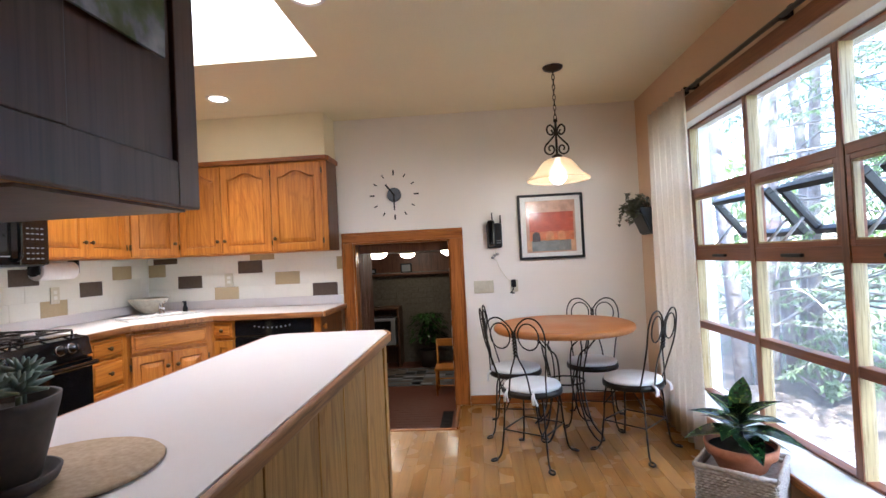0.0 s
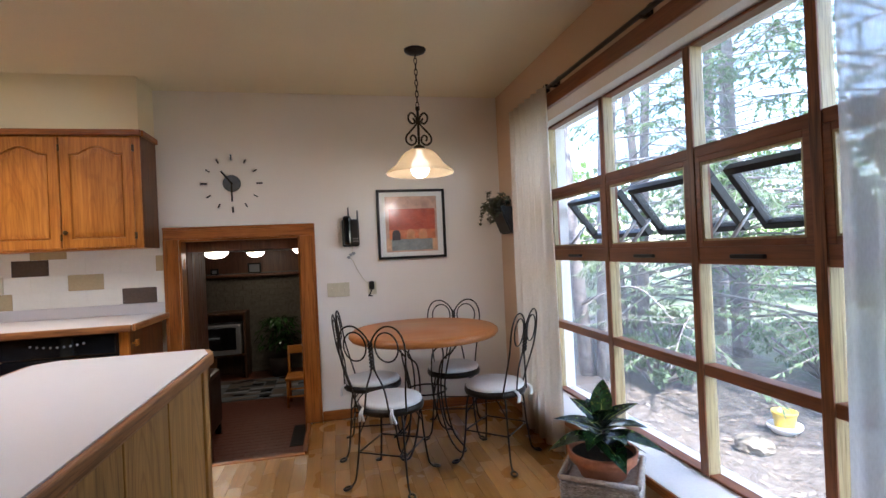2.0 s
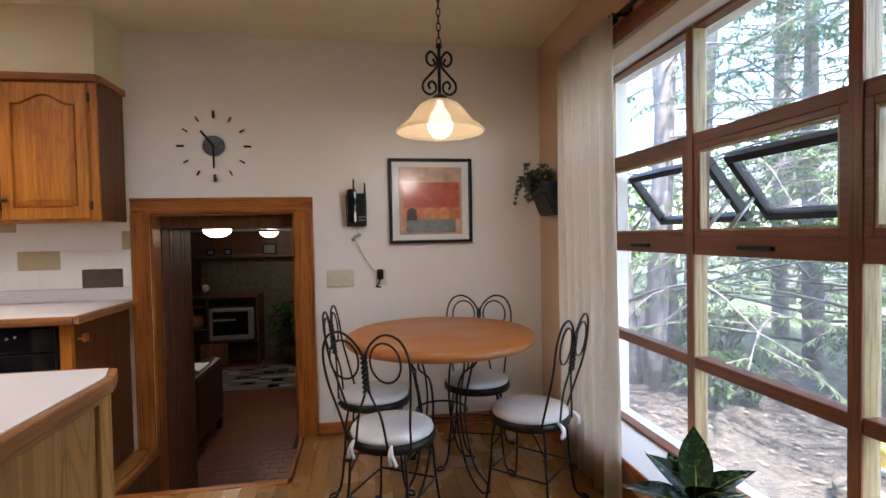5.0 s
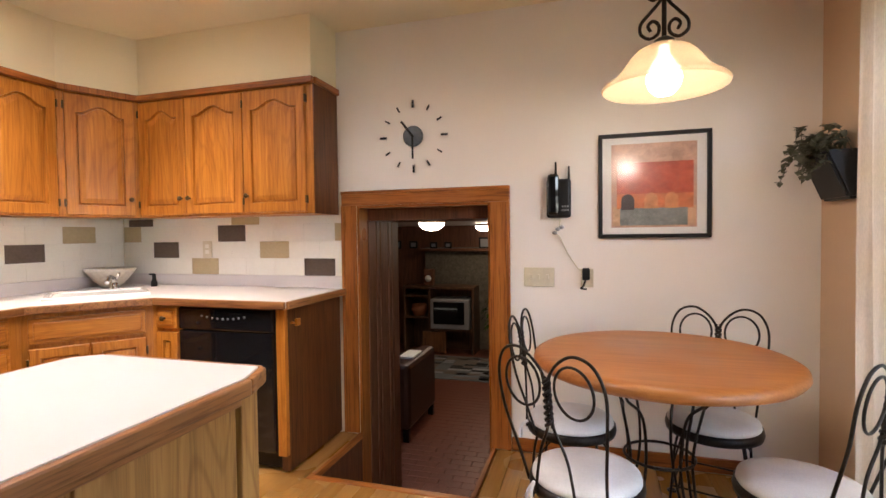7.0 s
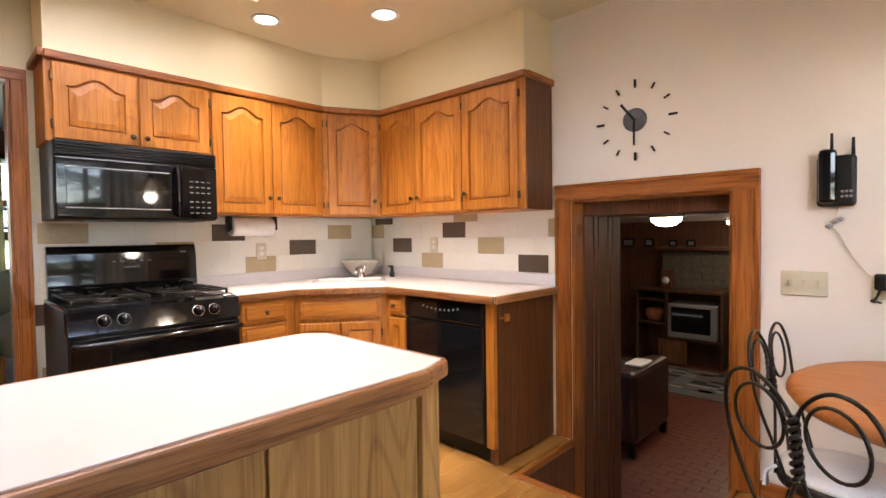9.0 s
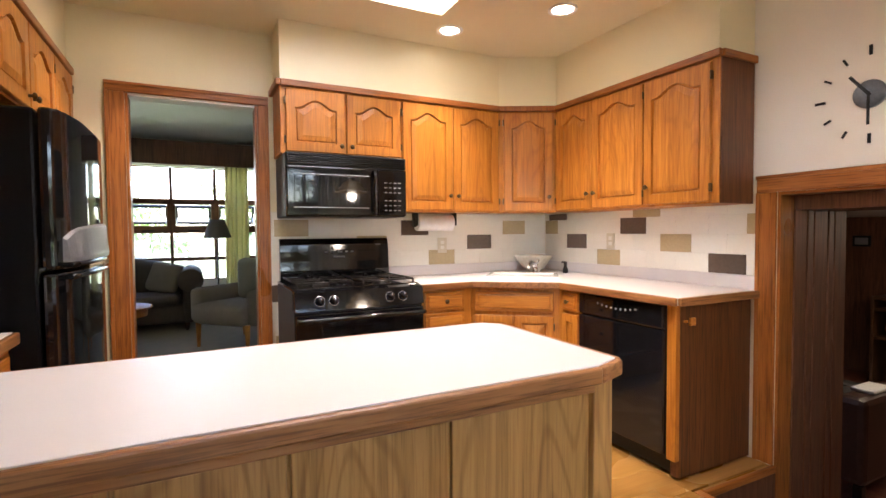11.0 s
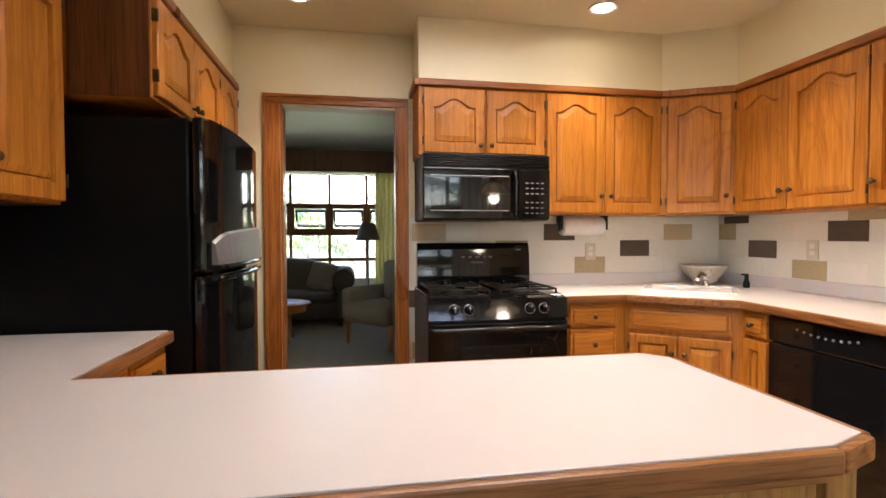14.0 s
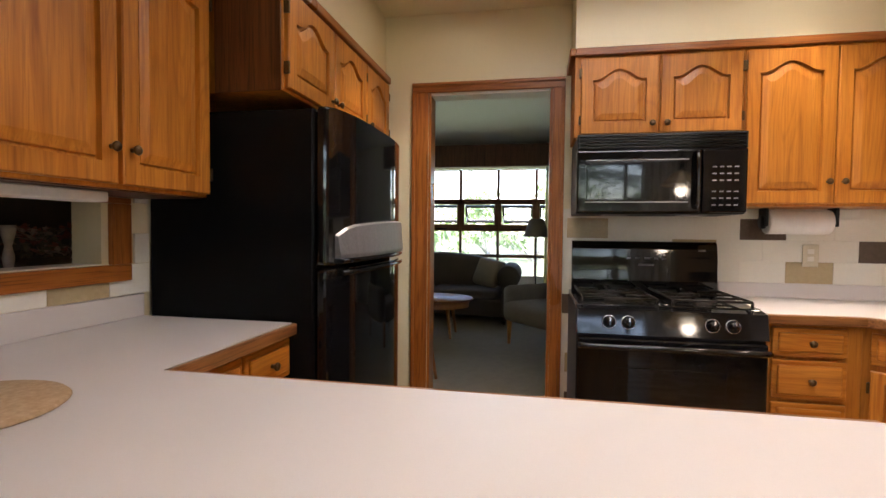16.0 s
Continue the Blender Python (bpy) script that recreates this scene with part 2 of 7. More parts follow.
M_WICKER = speckled("whitewashed_wicker", (0.36, 0.30, 0.25), (0.56, 0.50, 0.44), 60, 0.7, 0.2)
M_LEAF = speckled("glossy_leaf", (0.018, 0.055, 0.012), (0.045, 0.11, 0.02), 30, 0.25, 0.1)
M_LEAFY = speckled("yellow_leaf_vein", (0.30, 0.33, 0.05), (0.38, 0.40, 0.08), 30, 0.3, 0.0)
M_SUCC = speckled("succulent_leaf", (0.13, 0.20, 0.16), (0.22, 0.30, 0.24), 40, 0.45, 0.05)
M_DRYLEAF = speckled("grey_green_leaf", (0.07, 0.085, 0.05), (0.15, 0.15, 0.10), 40, 0.5, 0.05)
M_BRICKTILE = speckled("brick_floor_tile", (0.15, 0.046, 0.026), (0.21, 0.07, 0.04), 35, 0.35, 0.12)
M_BRICKGROUT = speckled("floor_grout", (0.08, 0.045, 0.03), (0.11, 0.065, 0.045), 90, 0.8, 0.2)
M_LEATHER = speckled("brown_leather", (0.035, 0.015, 0.010), (0.06, 0.026, 0.018), 70, 0.35, 0.3)
M_CARPET = speckled("grey_carpet", (0.25, 0.20, 0.135), (0.33, 0.27, 0.185), 220, 0.95, 0.5, dist=0.006)
M_SOFA = speckled("dark_sofa_cloth", (0.075, 0.052, 0.036), (0.11, 0.078, 0.054), 120, 0.9, 0.3)
M_ARM = speckled("grey_chair_cloth", (0.22, 0.175, 0.13), (0.30, 0.24, 0.18), 140, 0.9, 0.3)
M_BARK = speckled("bark", (0.15, 0.13, 0.125), (0.32, 0.29, 0.28), 14, 0.9, 0.9, dist=0.02, big=0.2)
M_NEEDLE = sheer("needles", (0.17, 0.25, 0.13), 0.0, (3, 3, 3))
M_FOL = sheer("bright_leaves", (0.15, 0.24, 0.07), 0.0, (2, 2, 2))
M_MULCH = speckled("mulch", (0.06, 0.045, 0.035), (0.26, 0.22, 0.18), 22, 0.95, 0.8, dist=0.02)
M_PAPER = speckled("paper_towel", (0.76, 0.75, 0.73), (0.82, 0.81, 0.79), 200, 0.9, 0.3)
M_STONEWARE = speckled("stoneware", (0.42, 0.38, 0.31), (0.58, 0.54, 0.46), 30, 0.35, 0.05)
M_CERAMIC = speckled("white_sink", (0.74, 0.73, 0.70), (0.79, 0.78, 0.75), 40, 0.12, 0.0)
M_BOARD = speckled("cork_mat", (0.36, 0.24, 0.13), (0.50, 0.36, 0.22), 90, 0.75, 0.2)
M_FIREBRICK = speckled("grey_brown_brick", (0.10, 0.085, 0.065), (0.17, 0.145, 0.11), 25, 0.85, 0.3)
M_GLASS = clear_glass("window_glass", haze=0.04)
M_SHEER = sheer("sheer_cream_cloth", (0.88, 0.80, 0.69), 0.20)
M_SHEERW = sheer("sheer_white_cloth", (0.82, 0.82, 0.80), 0.32)
M_LRCURT = sheer("yellow_curtain_cloth", (0.74, 0.68, 0.40), 0.0)
M_BULB = glow("bulb", (1.0, 0.90, 0.72), 0.9)
M_CANGLOW = glow("lamp_disc", (1.0, 0.90, 0.74), 2.0)

# ---- geometry helpers ----
Z = Vector((0, 0, 1))


def face_frame(origin, n):
    """Local x to the right as one faces it, y into the wall, z up, for a face with the normal n."""
    n = Vector(n).normalized()
    r = Z.cross(n)
    return Matrix(((r.x, -n.x, 0, origin[0]), (r.y, -n.y, 0, origin[1]), (0, 0, 1, origin[2]), (0, 0, 0, 1)))


def box(bm, x0, y0, z0, x1, y1, z1, bevel=0.0, m=None):
    b = bmesh.new() if bevel else bm
    vs = [b.verts.new(c) for c in ((x0, y0, z0), (x1, y0, z0), (x1, y1, z0), (x0, y1, z0), (x0, y0, z1), (x1, y0, z1), (x1, y1, z1), (x0, y1, z1))]
    fs = [b.faces.new([vs[i] for i in q]) for q in ((3, 2, 1, 0), (4, 5, 6, 7), (0, 1, 5, 4), (1, 2, 6, 5), (2, 3, 7, 6), (3, 0, 4, 7))]
    if bevel:
        bmesh.ops.bevel(b, geom=b.edges[:], offset=bevel, segments=2, affect="EDGES", profile=0.5)
        vs = merge(bm, b)
    if m is not None:
        bmesh.ops.transform(bm, matrix=m, verts=vs)
    return vs


def merge(bm, b):
    vmap = {v: bm.verts.new(v.co) for v in b.verts}
    for f in b.faces:
        nf = bm.faces.new([vmap[v] for v in f.verts])
        nf.smooth = f.smooth
    b.free()
    return list(vmap.values())


def prism(bm, pts, z0, z1, bevel=0.0):
    """A flat plate with the given outline (anticlockwise)."""
    b = bmesh.new()
    lo, hi = [b.verts.new((x, y, z0)) for x, y in pts], [b.verts.new((x, y, z1)) for x, y in pts]
    b.faces.new(list(reversed(lo)))
    b.faces.new(hi)
    for i in range(len(pts)):
        j = (i + 1) % len(pts)
        b.faces.new((lo[i], lo[j], hi[j], hi[i]))
    if bevel:
        bmesh.ops.bevel(b, geom=b.edges[:], offset=bevel, segments=2, affect="EDGES", profile=0.5)
    return merge(bm, b)


def lathe(bm, prof, segs=24, at=(0, 0, 0), close=False):
    """Turns a profile of (radius, height) about the upright axis."""
    rings = []
    for r, h in prof:
        rings.append([bm.verts.new((at[0] + r * math.cos(2 * math.pi * i / segs), at[1] + r * math.sin(2 * math.pi * i / segs), at[2] + h)) for i in range(segs)])
    for a, b in zip(rings, rings[1:]):
        for i in range(segs):
            f = bm.faces.new((a[i], a[(i + 1) % segs], b[(i + 1) % segs], b[i]))
            f.smooth = True
    if close:
        bm.faces.new(list(reversed(rings[0])))
        bm.faces.new(rings[-1])
    return [v for r in rings for v in r]


def smooth_line(pts, n=6):
    """Catmull-Rom through the points."""
    p = [Vector(q) for q in pts]
    p = [p[0] * 2 - p[1], *p, p[-1] * 2 - p[-2]]
    out = []
    for a, b, c, d in zip(p, p[1:], p[2:], p[3:]):
        for i in range(n):
            t = i / n
            out.append(0.5 * ((2 * b) + (c - a) * t + (2 * a - 5 * b + 4 * c - d) * t * t + (3 * b - a - 3 * c + d) * t ** 3))
    return [*out, p[-2]]


def tube(bm, pts, r, segs=6, taper=None, caps=True):
    """A round bar along the points; taper: radius at the far end."""
    pts = [Vector(q) for q in pts]
    rings, up = [], None
    for i, q in enumerate(pts):
        d = (pts[min(i + 1, len(pts) - 1)] - pts[max(i - 1, 0)])
        d = d.normalized() if d.length > 1e-9 else Vector((0, 0, 1))
        if up is None:
            up = d.orthogonal().normalized()
        up = (up - d * up.dot(d))
        up = up.normalized() if up.length > 1e-6 else d.orthogonal().normalized()
        side = d.cross(up)
        rad = r if taper is None else r + (taper - r) * i / (len(pts) - 1)
        rings.append([bm.verts.new(q + rad * (math.cos(2 * math.pi * k / segs) * up + math.sin(2 * math.pi * k / segs) * side)) for k in range(segs)])
    for a, b in zip(rings, rings[1:]):
        for k in range(segs):
            f = bm.faces.new((a[k], a[(k + 1) % segs], b[(k + 1) % segs], b[k]))
            f.smooth = True
    if caps:
        bm.faces.new(list(reversed(rings[0])))
        bm.faces.new(rings[-1])
    return [v for q in rings for v in q]


def mesh_of(name, bm, material, smooth=False):
    bmesh.ops.recalc_face_normals(bm, faces=bm.faces[:])
    me = bpy.data.meshes.new(name)
    if smooth:
        for f in bm.faces:
            f.smooth = True
    bm.to_mesh(me)
    bm.free()
    for m in material if isinstance(material, (list, tuple)) else (material,):
        me.materials.append(m)
    return me


def part(name, bm, material, parent, label="", smooth=False):
    """One mesh object under a thing or a part; the bmesh holds world coordinates."""
    ob = new(name, mesh_of(name, bm, material, smooth))
    ob.parent = parent
    ob.matrix_parent_inverse = world_of(parent).inverted()
    return tagged(ob, label)


def world_of(ob):
    m = ob.matrix_basis.copy()
    while ob.parent:
        m = ob.parent.matrix_basis @ ob.matrix_parent_inverse @ m
        ob = ob.parent
    return m


def thing(name, at, label, category, group="", kind=""):
    ob = new(name)
    ob.empty_display_size = 0.1
    ob.matrix_basis = Matrix.Translation(at)
    return tagged(ob, label, category, group, kind)


def solid(name, bm, material, label="", category="", group="", kind="", smooth=False):
    return tagged(new(name, mesh_of(name, bm, material, smooth)), label, category, group, kind)


def structure(name, bm, material, label):
    return solid(name, bm, material, label, name.split("_")[0], kind="structure")


def wall_with_holes(bm, axis, at, thick, u0, u1, z0, z1, holes):
    """A wall across axis 'x' or 'y' from at to at + thick, from u0 to u1 and z0 to z1, with openings (ua, ub, za, zb)."""
    us = sorted({u0, u1, *[h[0] for h in holes], *[h[1] for h in holes]})
    zs = sorted({z0, z1, *[h[2] for h in holes], *[h[3] for h in holes]})
    us, zs = [u for u in us if u0 <= u <= u1], [z for z in zs if z0 <= z <= z1]
    for ua, ub in zip(us, us[1:]):
        run = []
        for za, zb in zip(zs, zs[1:]):
            um, zm = (ua + ub) / 2, (za + zb) / 2
            if any(h[0] < um < h[1] and h[2] < zm < h[3] for h in holes):
                continue
            if run and abs(run[-1][1] - za) < 1e-9:
                run[-1][1] = zb
            else:
                run.append([za, zb])
        for za, zb in run:
            if axis == "x":
                box(bm, at, ua, za, at + thick, ub, zb)
            else:
                box(bm, ua, at, za, ub, at + thick, zb)

M_SHADE = sheer("amber_glass_lit", (0.52, 0.41, 0.27), 0.30)
M_ACRYLIC = sheer("skylight_acrylic", (0.94, 0.92, 0.885), 0.20, forward=0.72)

# dark taupe puts the dimness of the dining area into its walls
M_UNLIT = speckled("taupe_unlit_room", (0.15, 0.125, 0.10), (0.18, 0.15, 0.12), 160, 0.6, 0.05)

# ---- large structure ----
# kitchen floor with the stairwell cut out; planks come last
bm = bmesh.new()
box(bm, -2.605, -1.6, -0.30, -0.60, 4.567, -0.012)
box(bm, 0.25, -1.6, -0.30, 1.97, 4.567, -0.012)
box(bm, -0.60, -1.6, -0.30, 0.25, 3.975, -0.012)
floor = structure("floor", bm, M_FLOOR, "pale golden oak strip floor of the kitchen")
bm = bmesh.new()
box(bm, -0.62, 3.955, -0.035, 0.25, 4.0, 0.004, 0.006)
structure("trim_stair_nosing", bm, M_CASEX, "oak nosing along the edge of the stairwell")
bm = bmesh.new()
box(bm, 0.238, 4.0, -0.035, 0.262, 4.56, 0.004, 0.006)
box(bm, -0.612, 4.0, -0.035, -0.588, 4.56, 0.004, 0.006)
structure("trim_stairwell", bm, M_CASEY, "wooden trim along the sides of the stairwell")

bm = bmesh.new()
wall_with_holes(bm, "y", 4.567, 0.12, -2.605, 1.97, -0.9, CEIL, [(-0.607, 0.235, -0.95, 1.425)])
structure("wall_north", bm, M_WALL, "cream painted wall with a low doorway down to the family room")
bm = bmesh.new()
wall_with_holes(bm, "x", -2.605, 0.12, -1.6, 4.567, -0.3, CEIL, [(1.542, 2.258, -0.012, 2.05)])
structure("wall_west", bm, M_WALLK, "pale yellow painted wall with a doorway to the living room")
bm = bmesh.new()
wall_with_holes(bm, "y", 0.595, 0.12, -2.485, 0.05, 0.0, CEIL, [(-1.06, -0.25, 1.11, 1.33)])
structure("wall_south", bm, M_WALLK, "painted wall with a small pass-through opening")
bm = bmesh.new()
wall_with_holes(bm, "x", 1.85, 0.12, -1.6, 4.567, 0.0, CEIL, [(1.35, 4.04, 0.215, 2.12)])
structure("wall_east", bm, M_WALLE, "tan wall around the tall window")
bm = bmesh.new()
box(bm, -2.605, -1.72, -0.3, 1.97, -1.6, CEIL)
structure("wall_hall", bm, M_UNLIT, "wall closing the dining area, coloured dark taupe as if unlit")
# added sheet that darkens the dining end of the west wall
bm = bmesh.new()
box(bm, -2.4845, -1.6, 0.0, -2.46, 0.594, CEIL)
structure("wall_dining_west", bm, M_UNLIT, "sheet over the dining area wall, coloured dark taupe as if unlit")

bm = bmesh.new()
SKX0, SKX1, SKY0, SKY1 = -1.74, -0.43, 2.02, 3.21
for a in ((-2.605, -1.72, SKX0, 4.687), (SKX1, -1.72, 2.15, 4.687), (SKX0, -1.72, SKX1, SKY0), (SKX0, SKY1, SKX1, 4.687)):
    box(bm, a[0], a[1], CEIL, a[2], a[3], CEIL + 0.12)
structure("ceiling", bm, M_CEIL, "cream painted ceiling with a skylight well")
bm = bmesh.new()
for a in ((SKX0 - 0.05, SKY0 - 0.05, SKX0, SKY1 + 0.05), (SKX1, SKY0 - 0.05, SKX1 + 0.05, SKY1 + 0.05), (SKX0, SKY0 - 0.05, SKX1, SKY0), (SKX0, SKY1, SKX1, SKY1 + 0.05)):
    box(bm, a[0], a[1], CEIL + 0.121, a[2], a[3], 2.86)
structure("wall_skylight_well", bm, M_WHITE, "white painted walls of the skylight well")
skyl = thing("window_skylight", (-1.08, 2.6, 2.86), "white acrylic skylight in a dark frame", "skylight", kind="structure")
bm = bmesh.new()
box(bm, SKX0 - 0.03, SKY0 - 0.03, 2.862, SKX1 + 0.03, SKY1 + 0.03, 2.872)
part("pane", bm, M_ACRYLIC, skyl)
bm = bmesh.new()
for a in ((-1.62, 2.30, -1.60, 2.62), (-1.42, 2.30, -1.40, 2.62), (-1.62, 2.30, -1.40, 2.32), (-1.62, 2.60, -1.40, 2.62)):
    box(bm, a[0], a[1], 2.80, a[2], a[3], 2.83)
part("opener_frame", bm, M_BLACKM, skyl)

# soffits over the wall cabinets
CABTOP = 2.147
bm = bmesh.new()
prism(bm, [(-2.485, 2.355), (-2.185, 2.355), (-2.185, 3.90), (-1.99, 4.275), (-0.735, 4.275), (-0.735, 4.567), (-2.485, 4.567)], CABTOP, CEIL)
prism(bm, [(-2.485, 0.715), (0.055, 0.715), (0.055, 1.005), (-1.25, 1.005), (-1.25, 1.275), (-2.485, 1.275)], CABTOP, CEIL)
structure("wall_soffit", bm, M_WALLK, "pale yellow boxed soffit above the wall cabinets")


def casing(name, n, origin, w_in, h_in, w_l, w_r, w_t, label, mv, mh, bottom=0.0):
    """Moulded door casing on a wall face: two uprights and a head, with a raised outer bead."""
    m = face_frame(origin, n)
    th = thing(name, origin, label, "door frame", kind="structure")
    for nm, a, mm in (("upright", (-w_l, bottom, 0, h_in), mv), ("upright", (w_in, bottom, w_in + w_r, h_in), mv), ("head", (-w_l, h_in, w_in + w_r, h_in + w_t), mh)):
        b = bmesh.new()
        if nm == "upright":
            box(b, a[0], -0.018, a[1], a[2], -0.001, a[3], 0.004, m)
            xo = (a[0], a[0] + 0.02) if a[0] < 0 else (a[2] - 0.02, a[2])
            box(b, xo[0], -0.026, a[1], xo[1], -0.018, a[3], 0.003, m)
        else:
            box(b, a[0], -0.019, a[1], a[2], -0.001, a[3], 0.004, m)
            box(b, a[0], -0.028, a[3] - 0.02, a[2], -0.019, a[3], 0.003, m)
        part(nm, b, mm, th)
    return th


casing("door_1", (0, -1, 0), (-0.607, 4.567, 0), 0.842, 1.425, 0.098, 0.115, 0.089, "honey oak casing of the low doorway", M_CASE, M_CASEX)
casing("door_2", (1, 0, 0), (-2.485, 1.542, 0), 0.716, 2.049, 0.097, 0.066, 0.056, "oak casing of the living room doorway", M_CASE, M_CASEY)
bm = bmesh.new()
box(bm, -0.607, 4.568, -0.86, -0.592, 4.686, 1.41)
box(bm, 0.220, 4.568, -0.86, 0.235, 4.686, 1.41)
structure("trim_jamb_north", bm, M_CASE, "oak jamb lining of the low doorway")
bm = bmesh.new()
box(bm, -0.607, 4.568, 1.41, 0.235, 4.686, 1.425)
structure("trim_jamb_head_north", bm, M_CASEX, "oak head lining of the low doorway")
bm = bmesh.new()
box(bm, -2.604, 1.542, 0, -2.486, 1.557, 2.049)
box(bm, -2.604, 2.243, 0, -2.486, 2.258, 2.049)
structure("trim_jamb_west", bm, M_CASE, "oak jamb lining of the living room doorway")
# white instead of oak: window light on the underside is put into the colour
bm = bmesh.new()
box(bm, -2.604, 1.557, 2.034, -2.486, 2.243, 2.049)
structure("trim_jamb_head_west", bm, M_WHITE, "head lining of the living room doorway, whitened as if window-lit")
bm = bmesh.new()
box(bm, 0.352, 4.551, 0, 1.85, 4.567, 0.075, 0.004)
structure("baseboard_north", bm, M_CASEX, "oak baseboard under the cream wall")
bm = bmesh.new()
box(bm, 1.834, -1.6, 0, 1.85, 4.55, 0.075, 0.004)
structure("baseboard_east", bm, M_CASEY, "oak baseboard below the window")

rnd = random.Random(44)
bm = bmesh.new()
z = -0.80
while z < 1.40:
    h = rnd.uniform(0.03, 0.11)
    w = rnd.uniform(0.004, 0.010)
    box(bm, 0.220 - w, 4.672, z, 0.2195, 4.6865, min(z + h, 1.405), 0.001)
    z += h + rnd.uniform(0.004, 0.03)
structure("trim_plaster_edge", bm, M_WALL, "chipped pale plaster edge along the jamb")

# ---- stairs and the family room below ----
LOW, LOWC = -0.86, 1.40
bm = bmesh.new()
for i in range(1, 5):
    box(bm, -0.60, 3.976 + 0.24 * (i - 1), LOW, 0.25, 3.976 + 0.24 * i, -0.172 * i)
structure("stairs", bm, M_WALNUT, "dark wooden steps down to the family room")
bm = bmesh.new()
box(bm, -0.70, 4.687, LOW, -0.60, 5.21, 1.43)
panelling = structure("wall_stair_panelling", bm, M_WALNUT, "dark wood panelled wall beside the steps")
for y, w in ((4.69, 0.11), (4.812, 0.055), (4.876, 0.13), (5.018, 0.055), (5.082, 0.12)):
    bm = bmesh.new()
    box(bm, -0.60, y, LOW, -0.586, y + w, 1.335, 0.004)
    part("board", bm, M_WALNUT, panelling)
bm = bmesh.new()
box(bm, -0.60, 3.976, LOW, -0.596, 4.566, -0.035)
structure("wall_stairwell_side", bm, M_WALNUT, "dark panelled side of the stairwell")
bm = bmesh.new()
box(bm, 0.252, 4.687, LOW, 0.36, 5.21, 1.43)
structure("wall_stair_right", bm, M_FIREBRICK, "rough brick return wall beside the steps")
bm = bmesh.new()
box(bm, -0.588, 4.688, 1.335, 0.252, 5.21, 1.43)
structure("trim_stair_header", bm, M_WALNUT, "dark beam over the steps")
bm = bmesh.new()
box(bm, -3.6, 4.93, LOW - 0.1, 1.5, 10.7, LOW - 0.012)
low_floor = structure("floor_family_room", bm, M_BRICKGROUT, "red brick tile floor of the family room")
bm = bmesh.new()
box(bm, -3.6, 5.211, LOWC, 1.5, 10.7, LOWC + 0.1)
structure("ceiling_family_room", bm, M_WHITE, "white ceiling of the family room")
bm = bmesh.new()
box(bm, -3.7, 4.69, LOW, -3.6, 10.7, LOWC)
box(bm, -3.6, 10.6, LOW, 1.5, 10.7, LOWC)
box(bm, 1.5, 4.69, LOW, 1.6, 10.7, LOWC)
box(bm, -3.6, 4.69, LOW, -0.70, 4.80, LOWC)
box(bm, 0.36, 4.69, LOW, 1.5, 4.80, LOWC)
structure("wall_family_room", bm, M_WALNUT, "dark panelled walls of the family room")
bm = bmesh.new()
box(bm, -2.15, 10.48, LOW, 0.3, 10.6, 0.98)
for i in range(17):
    for j in range(8):
        x0 = -2.15 + j * 0.31 + (0.155 if i % 2 else 0)
        box(bm, x0 + 0.005, 10.465, LOW + 0.11 * i + 0.005, min(x0 + 0.305, 0.3), 10.481, LOW + 0.11 * i + 0.105)
structure("wall_fireplace_brick", bm, M_FIREBRICK, "grey-brown brick chimney breast in the family room")

# ---- living room ----
bm = bmesh.new()
box(bm, -7.4, -1.6, -0.1, -2.606, 5.0, 0.0)
structure("floor_living_room", bm, M_CARPET, "grey carpet of the living room")
bm = bmesh.new()
wall_with_holes(bm, "x", -7.42, 0.12, -1.6, 5.0, 0.0, 2.6, [(-0.6, 2.80, 0.55, 2.22)])
structure("wall_living_room_west", bm, M_WALL, "living room wall around the wide window")
bm = bmesh.new()
box(bm, -7.4, -1.72, 0, -2.606, -1.6, 3.4)
box(bm, -7.4, 5.0, 0, -2.606, 5.12, 3.4)
box(bm, -2.605, -1.6, CEIL, -2.5, 5.0, 3.4)
structure("wall_living_room_sides", bm, M_WALL, "plain cream walls of the living room")
bm = bmesh.new()
q = [bm.verts.new(c) for c in ((-7.42, -1.72, 2.6), (-7.42, 5.12, 2.6), (-2.5, 5.12, 3.4), (-2.5, -1.72, 3.4))]
f = bm.faces.new(q)
r = bmesh.ops.extrude_face_region(bm, geom=[f])
bmesh.ops.translate(bm, vec=(0, 0, 0.12), verts=[v for v in r["geom"] if isinstance(v, bmesh.types.BMVert)])
structure("ceiling_living_room", bm, M_WHITE, "sloping white ceiling of the living room")

# ---- outside ----
bm = bmesh.new()
GZ = -0.32
for a in ((-400, -400, 400, -1.8), (-400, 10.9, 400, 400), (-400, -1.8, -7.5, 10.9), (2.16, -1.8, 400, 10.9)):
    vs = [bm.verts.new((a[i], a[j], GZ)) for i, j in ((0, 1), (2, 1), (2, 3), (0, 3))]
    bm.faces.new(vs)
m, nt, p = mat("ground_soil_and_grass", 0.95)
vec = coords(nt, (1, 1, 1), False)
patch = tex_noise(nt, vec, 0.55, 4)
chips = tex_noise(nt, vec, 30, 6)
blades = tex_noise(nt, vec, 14, 6)
cm = ramp(nt, chips, [(0.3, (0.024, 0.019, 0.015)), (0.7, (0.135, 0.112, 0.094))])
cg = ramp(nt, blades, [(0.3, (0.07, 0.095, 0.045)), (0.7, (0.15, 0.18, 0.10))])
sx, ab, ad = nt.nodes.new("ShaderNodeSeparateXYZ"), nt.nodes.new("ShaderNodeMath"), nt.nodes.new("ShaderNodeMath")
nt.links.new(vec, sx.inputs[0])
ab.operation, ad.operation = "ABSOLUTE", "MULTIPLY_ADD"
